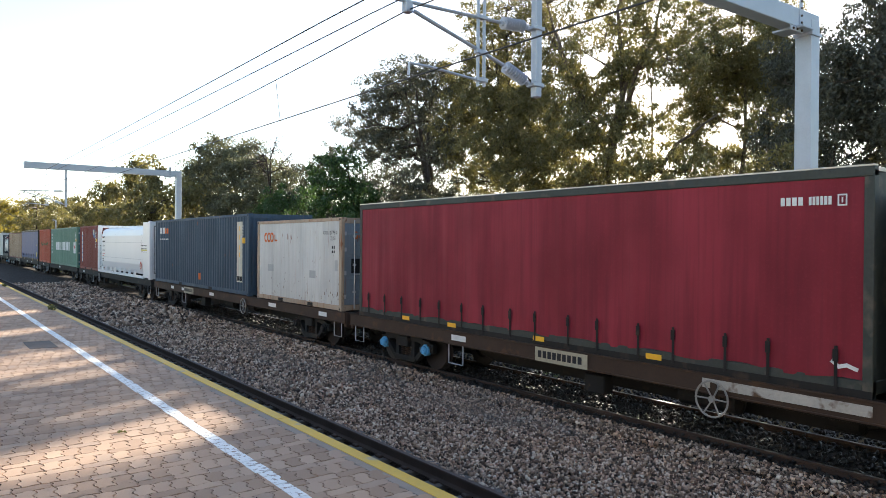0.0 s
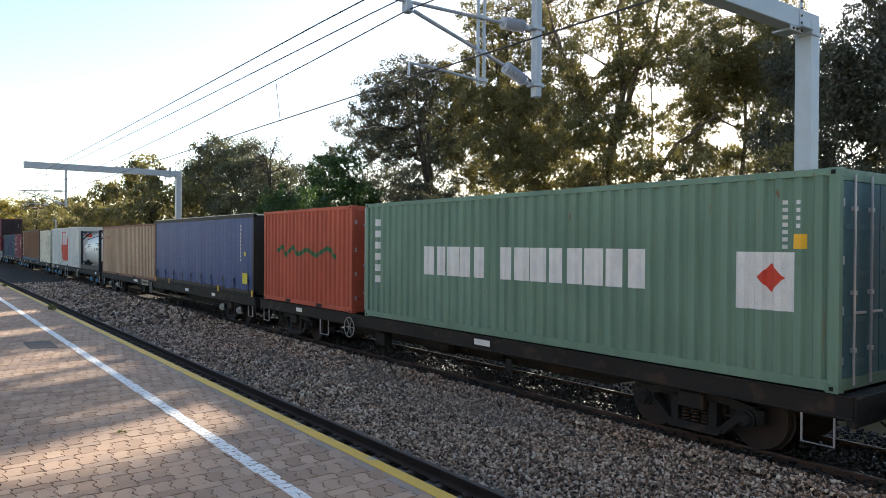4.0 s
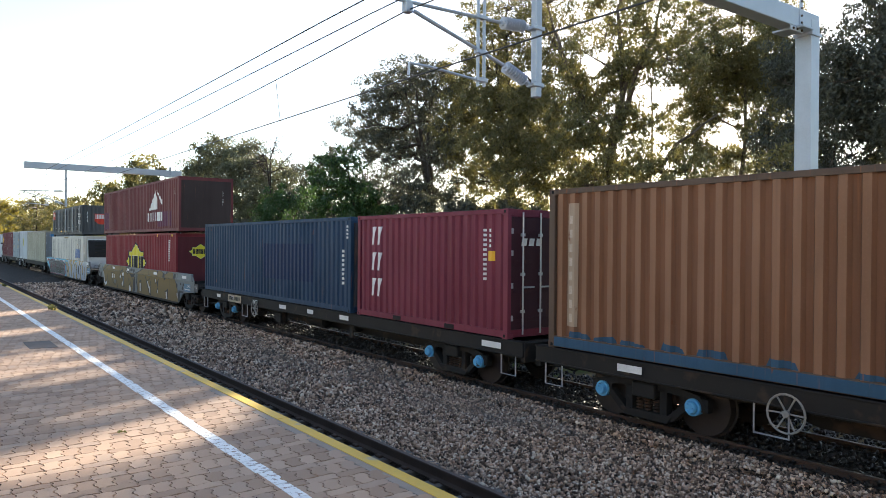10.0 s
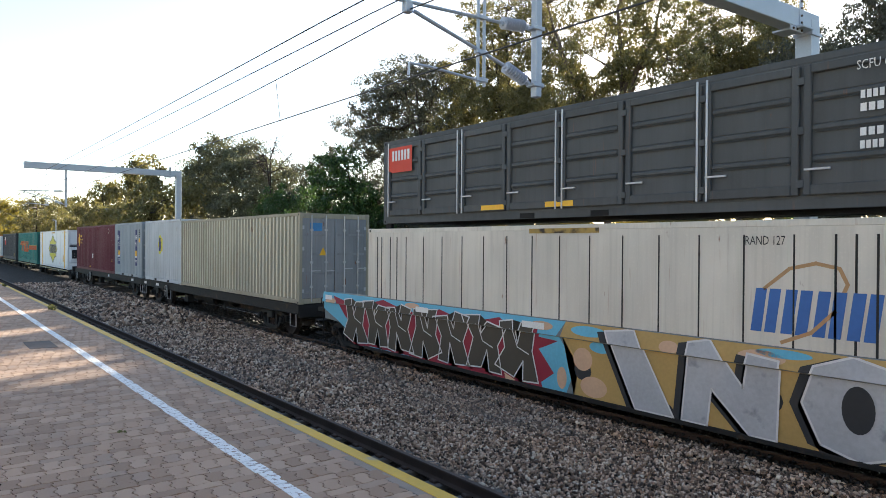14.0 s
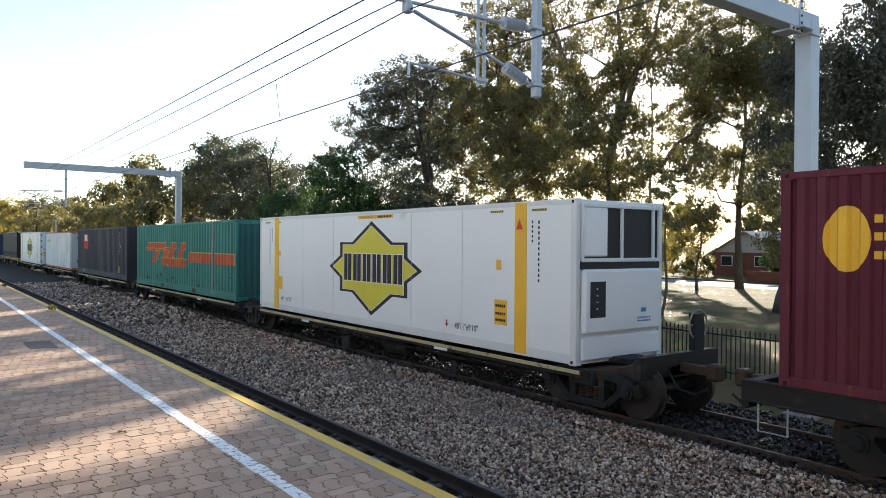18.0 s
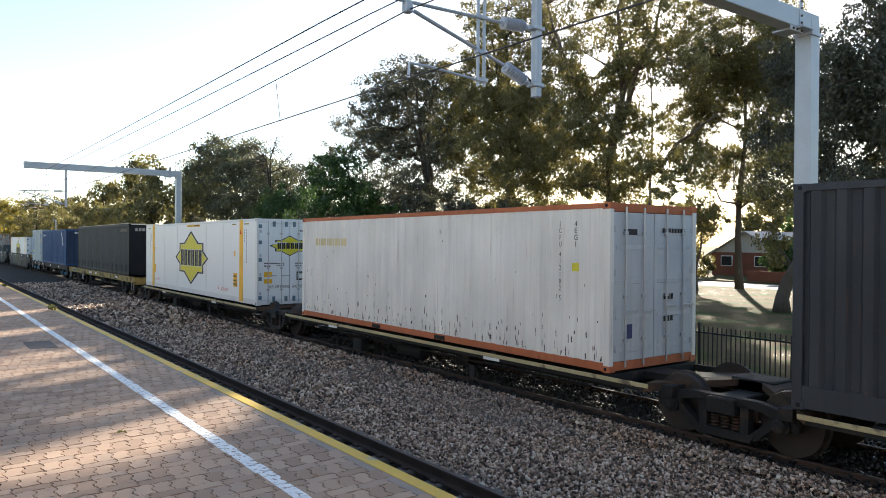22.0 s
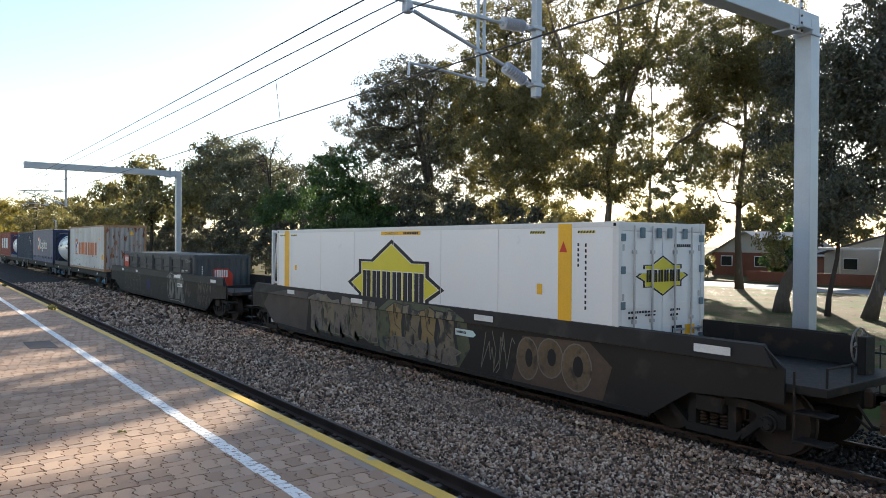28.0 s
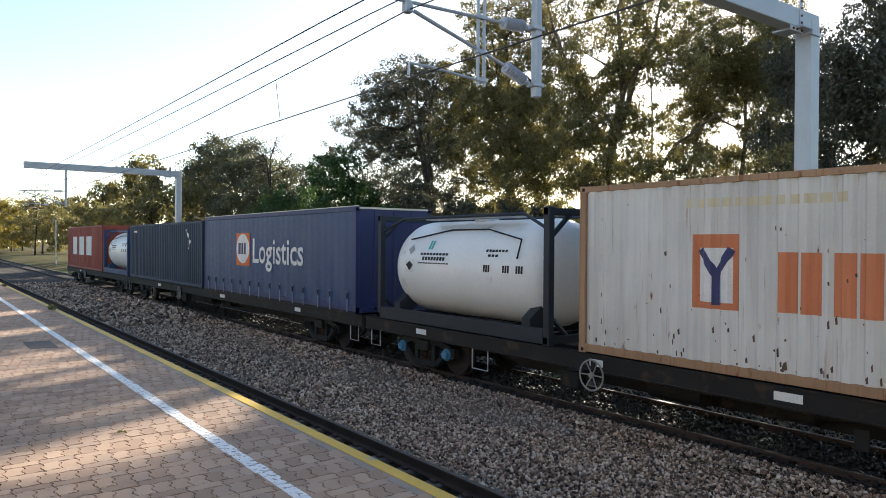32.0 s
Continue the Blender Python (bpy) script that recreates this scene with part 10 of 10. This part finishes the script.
def stones(name, regions, label, seed, mat):
    """Loose angular stones lying on the bed. regions: x0, x1, y0, y1, height, count, size."""
    r = np.random.default_rng(seed)
    vs = []
    octa = np.array([(1, 0, 0), (0, 1, 0), (-1, 0, 0), (0, -1, 0), (0, 0, 1), (0, 0, -1)], float) * 0.62
    for x0, x1, y0, y1, z, n, size in regions:
        c = np.stack([r.uniform(x0, x1, n), r.uniform(y0, y1, n), z + r.uniform(-0.35, 0.75, n) * size], 1)
        q = r.normal(size=(n, 4))
        q /= np.linalg.norm(q, axis=1, keepdims=True)
        w, a, b, d = q.T
        R = np.stack([1 - 2 * (b * b + d * d), 2 * (a * b - d * w), 2 * (a * d + b * w), 2 * (a * b + d * w), 1 - 2 * (a * a + d * d), 2 * (b * d - a * w),
                      2 * (a * d - b * w), 2 * (b * d + a * w), 1 - 2 * (a * a + b * b)], 1).reshape(n, 3, 3)
        s = size * r.uniform(0.55, 1.35, (n, 1)) * np.array([1.15, 0.9, 0.7])
        p = octa[None] * s[:, None, :] * r.uniform(0.7, 1.2, (n, 6, 1)) + r.normal(size=(n, 6, 3)) * size * 0.09
        vs.append((p @ R.transpose(0, 2, 1) + c[:, None, :]).reshape(-1, 3))
    v = np.concatenate(vs)
    n = len(v) // 6
    f = np.array([(0, 1, 4), (1, 2, 4), (2, 3, 4), (3, 0, 4), (1, 0, 5), (2, 1, 5), (3, 2, 5), (0, 3, 5)])
    idx = (f[None] + (np.arange(n) * 6)[:, None, None]).reshape(-1).astype(np.int32)
    me = bpy.data.meshes.new(name)
    me.vertices.add(len(v))
    me.vertices.foreach_set("co", v.ravel())
    me.loops.add(len(idx))
    me.loops.foreach_set("vertex_index", idx)
    me.polygons.add(n * 8)
    me.polygons.foreach_set("loop_start", np.arange(0, len(idx), 3, dtype=np.int32))
    me.update(calc_edges=True)
    tagged(part(name, me, mat), label, "ballast", kind="stuff")


stones("ballast_stones", [(0, 7, 5.7, 9.6, -0.20, 2500, 0.10), (-13, 0, 5.72, 9.3, -0.20, 46000, 0.053), (-28, -13, 5.72, 9.3, -0.20, 19000, 0.075), (-60, -28, 5.72, 9.3, -0.20, 8500, 0.14),
                          (-13, 0, 9.2, 9.75, -0.13, 6500, 0.055), (-28, -13, 9.2, 9.75, -0.13, 3200, 0.08), (-60, -28, 9.2, 9.75, -0.13, 1600, 0.14)],
       "loose crushed brown and grey ballast stones between the tracks", 9, STONE)
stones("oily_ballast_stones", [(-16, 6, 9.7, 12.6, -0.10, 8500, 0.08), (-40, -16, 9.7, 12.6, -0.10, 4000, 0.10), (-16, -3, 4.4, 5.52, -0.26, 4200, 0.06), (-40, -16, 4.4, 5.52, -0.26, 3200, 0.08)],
       "oily, shade-darkened ballast stones under the wagons and beside the platform", 10, SHADEDSTONE)

# ---- small growth and litter ----
tree("low shrub with red flowers behind the railway", (-31.4, 24.0, -0.05), (-31.4, 1.2), 0.05, [(-31.4, 24.0, 0.95, 0.9, 0.7, 0.9), (-30.6, 24.1, 0.7, 0.7, 0.5, 0.9)], leafy("reddish_leaves", (0.05, 0.022, 0.014), (0.11, 0.05, 0.03), (0.2, 0.1, 0.05), 0.25), DARKBARK, 141, leaf_l=0.14, leaf_w=0.07, clump=0.35, fork=0.1, name="shrub")
blooms = leaves_mesh([(-31.9, 23.4, 1.5), (-31.5, 23.2, 1.3), (-31.0, 23.3, 0.9)], [0.22, 0.2, 0.15], 22, 0.10, 0.08, np.random.default_rng(5), 0.0)
tagged(part("blooms", blooms, leafy("red_petals", (0.5, 0.03, 0.06), (0.7, 0.07, 0.10), (0.6, 0.05, 0.08), 0.3), bpy.data.objects[[o.name for o in bpy.data.objects if o.name.startswith("shrub")][-1]], "bright red flowers"), kind="stuff")
weed_mat = leafy("weed_leaves", (0.06, 0.08, 0.02), (0.16, 0.15, 0.05), (0.3, 0.3, 0.06), 0.3)
for x, y, k in ((-21.5, 3.02, 1.0), (-7.35, 1.62, 0.2), (-33.5, 3.0, 0.8)):
    r = np.random.default_rng(int(-x * 10))
    w = thing("weed", "small dry weed growing from a paving joint", "weed", "weeds")
    part("leaves", leaves_mesh([(0, 0, 0.06 * k), (0.08 * k, 0.03, 0.05 * k), (-0.07 * k, -0.02, 0.08 * k)], [0.10 * k, 0.08 * k, 0.09 * k], 30, 0.10 * k, 0.03 * k, r, -0.4), weed_mat, w)
    w.location = (x, y, PLAT)
leaf_litter = M()
r = np.random.default_rng(77)
lit = leaves_mesh([(x, y, 0.13 if y > 20 else 0.0) for x, y in zip(r.uniform(-34, -4, 500), r.uniform(19, 44, 500))], [0.9] * 500, 12, 0.10, 0.05, r, 0.0)
co = np.empty(len(lit.vertices) * 3)
lit.vertices.foreach_get("co", co)
co = co.reshape(-1, 3)
co[:, 2] = np.clip(np.interp(co[:, 1], [17.5, 30, 45], [0.0, 0.12, 0.12]), 0, 1) + 0.012 + r.uniform(0, 0.02, len(co))
lit.vertices.foreach_set("co", co.ravel())
tagged(part("leaf_litter", lit, leafy("dead_leaves", (0.10, 0.065, 0.032), (0.26, 0.18, 0.10), (0.2, 0.14, 0.07), 0.05)), "scattered dead leaves on the park ground", "leaf litter", kind="stuff")


motions()
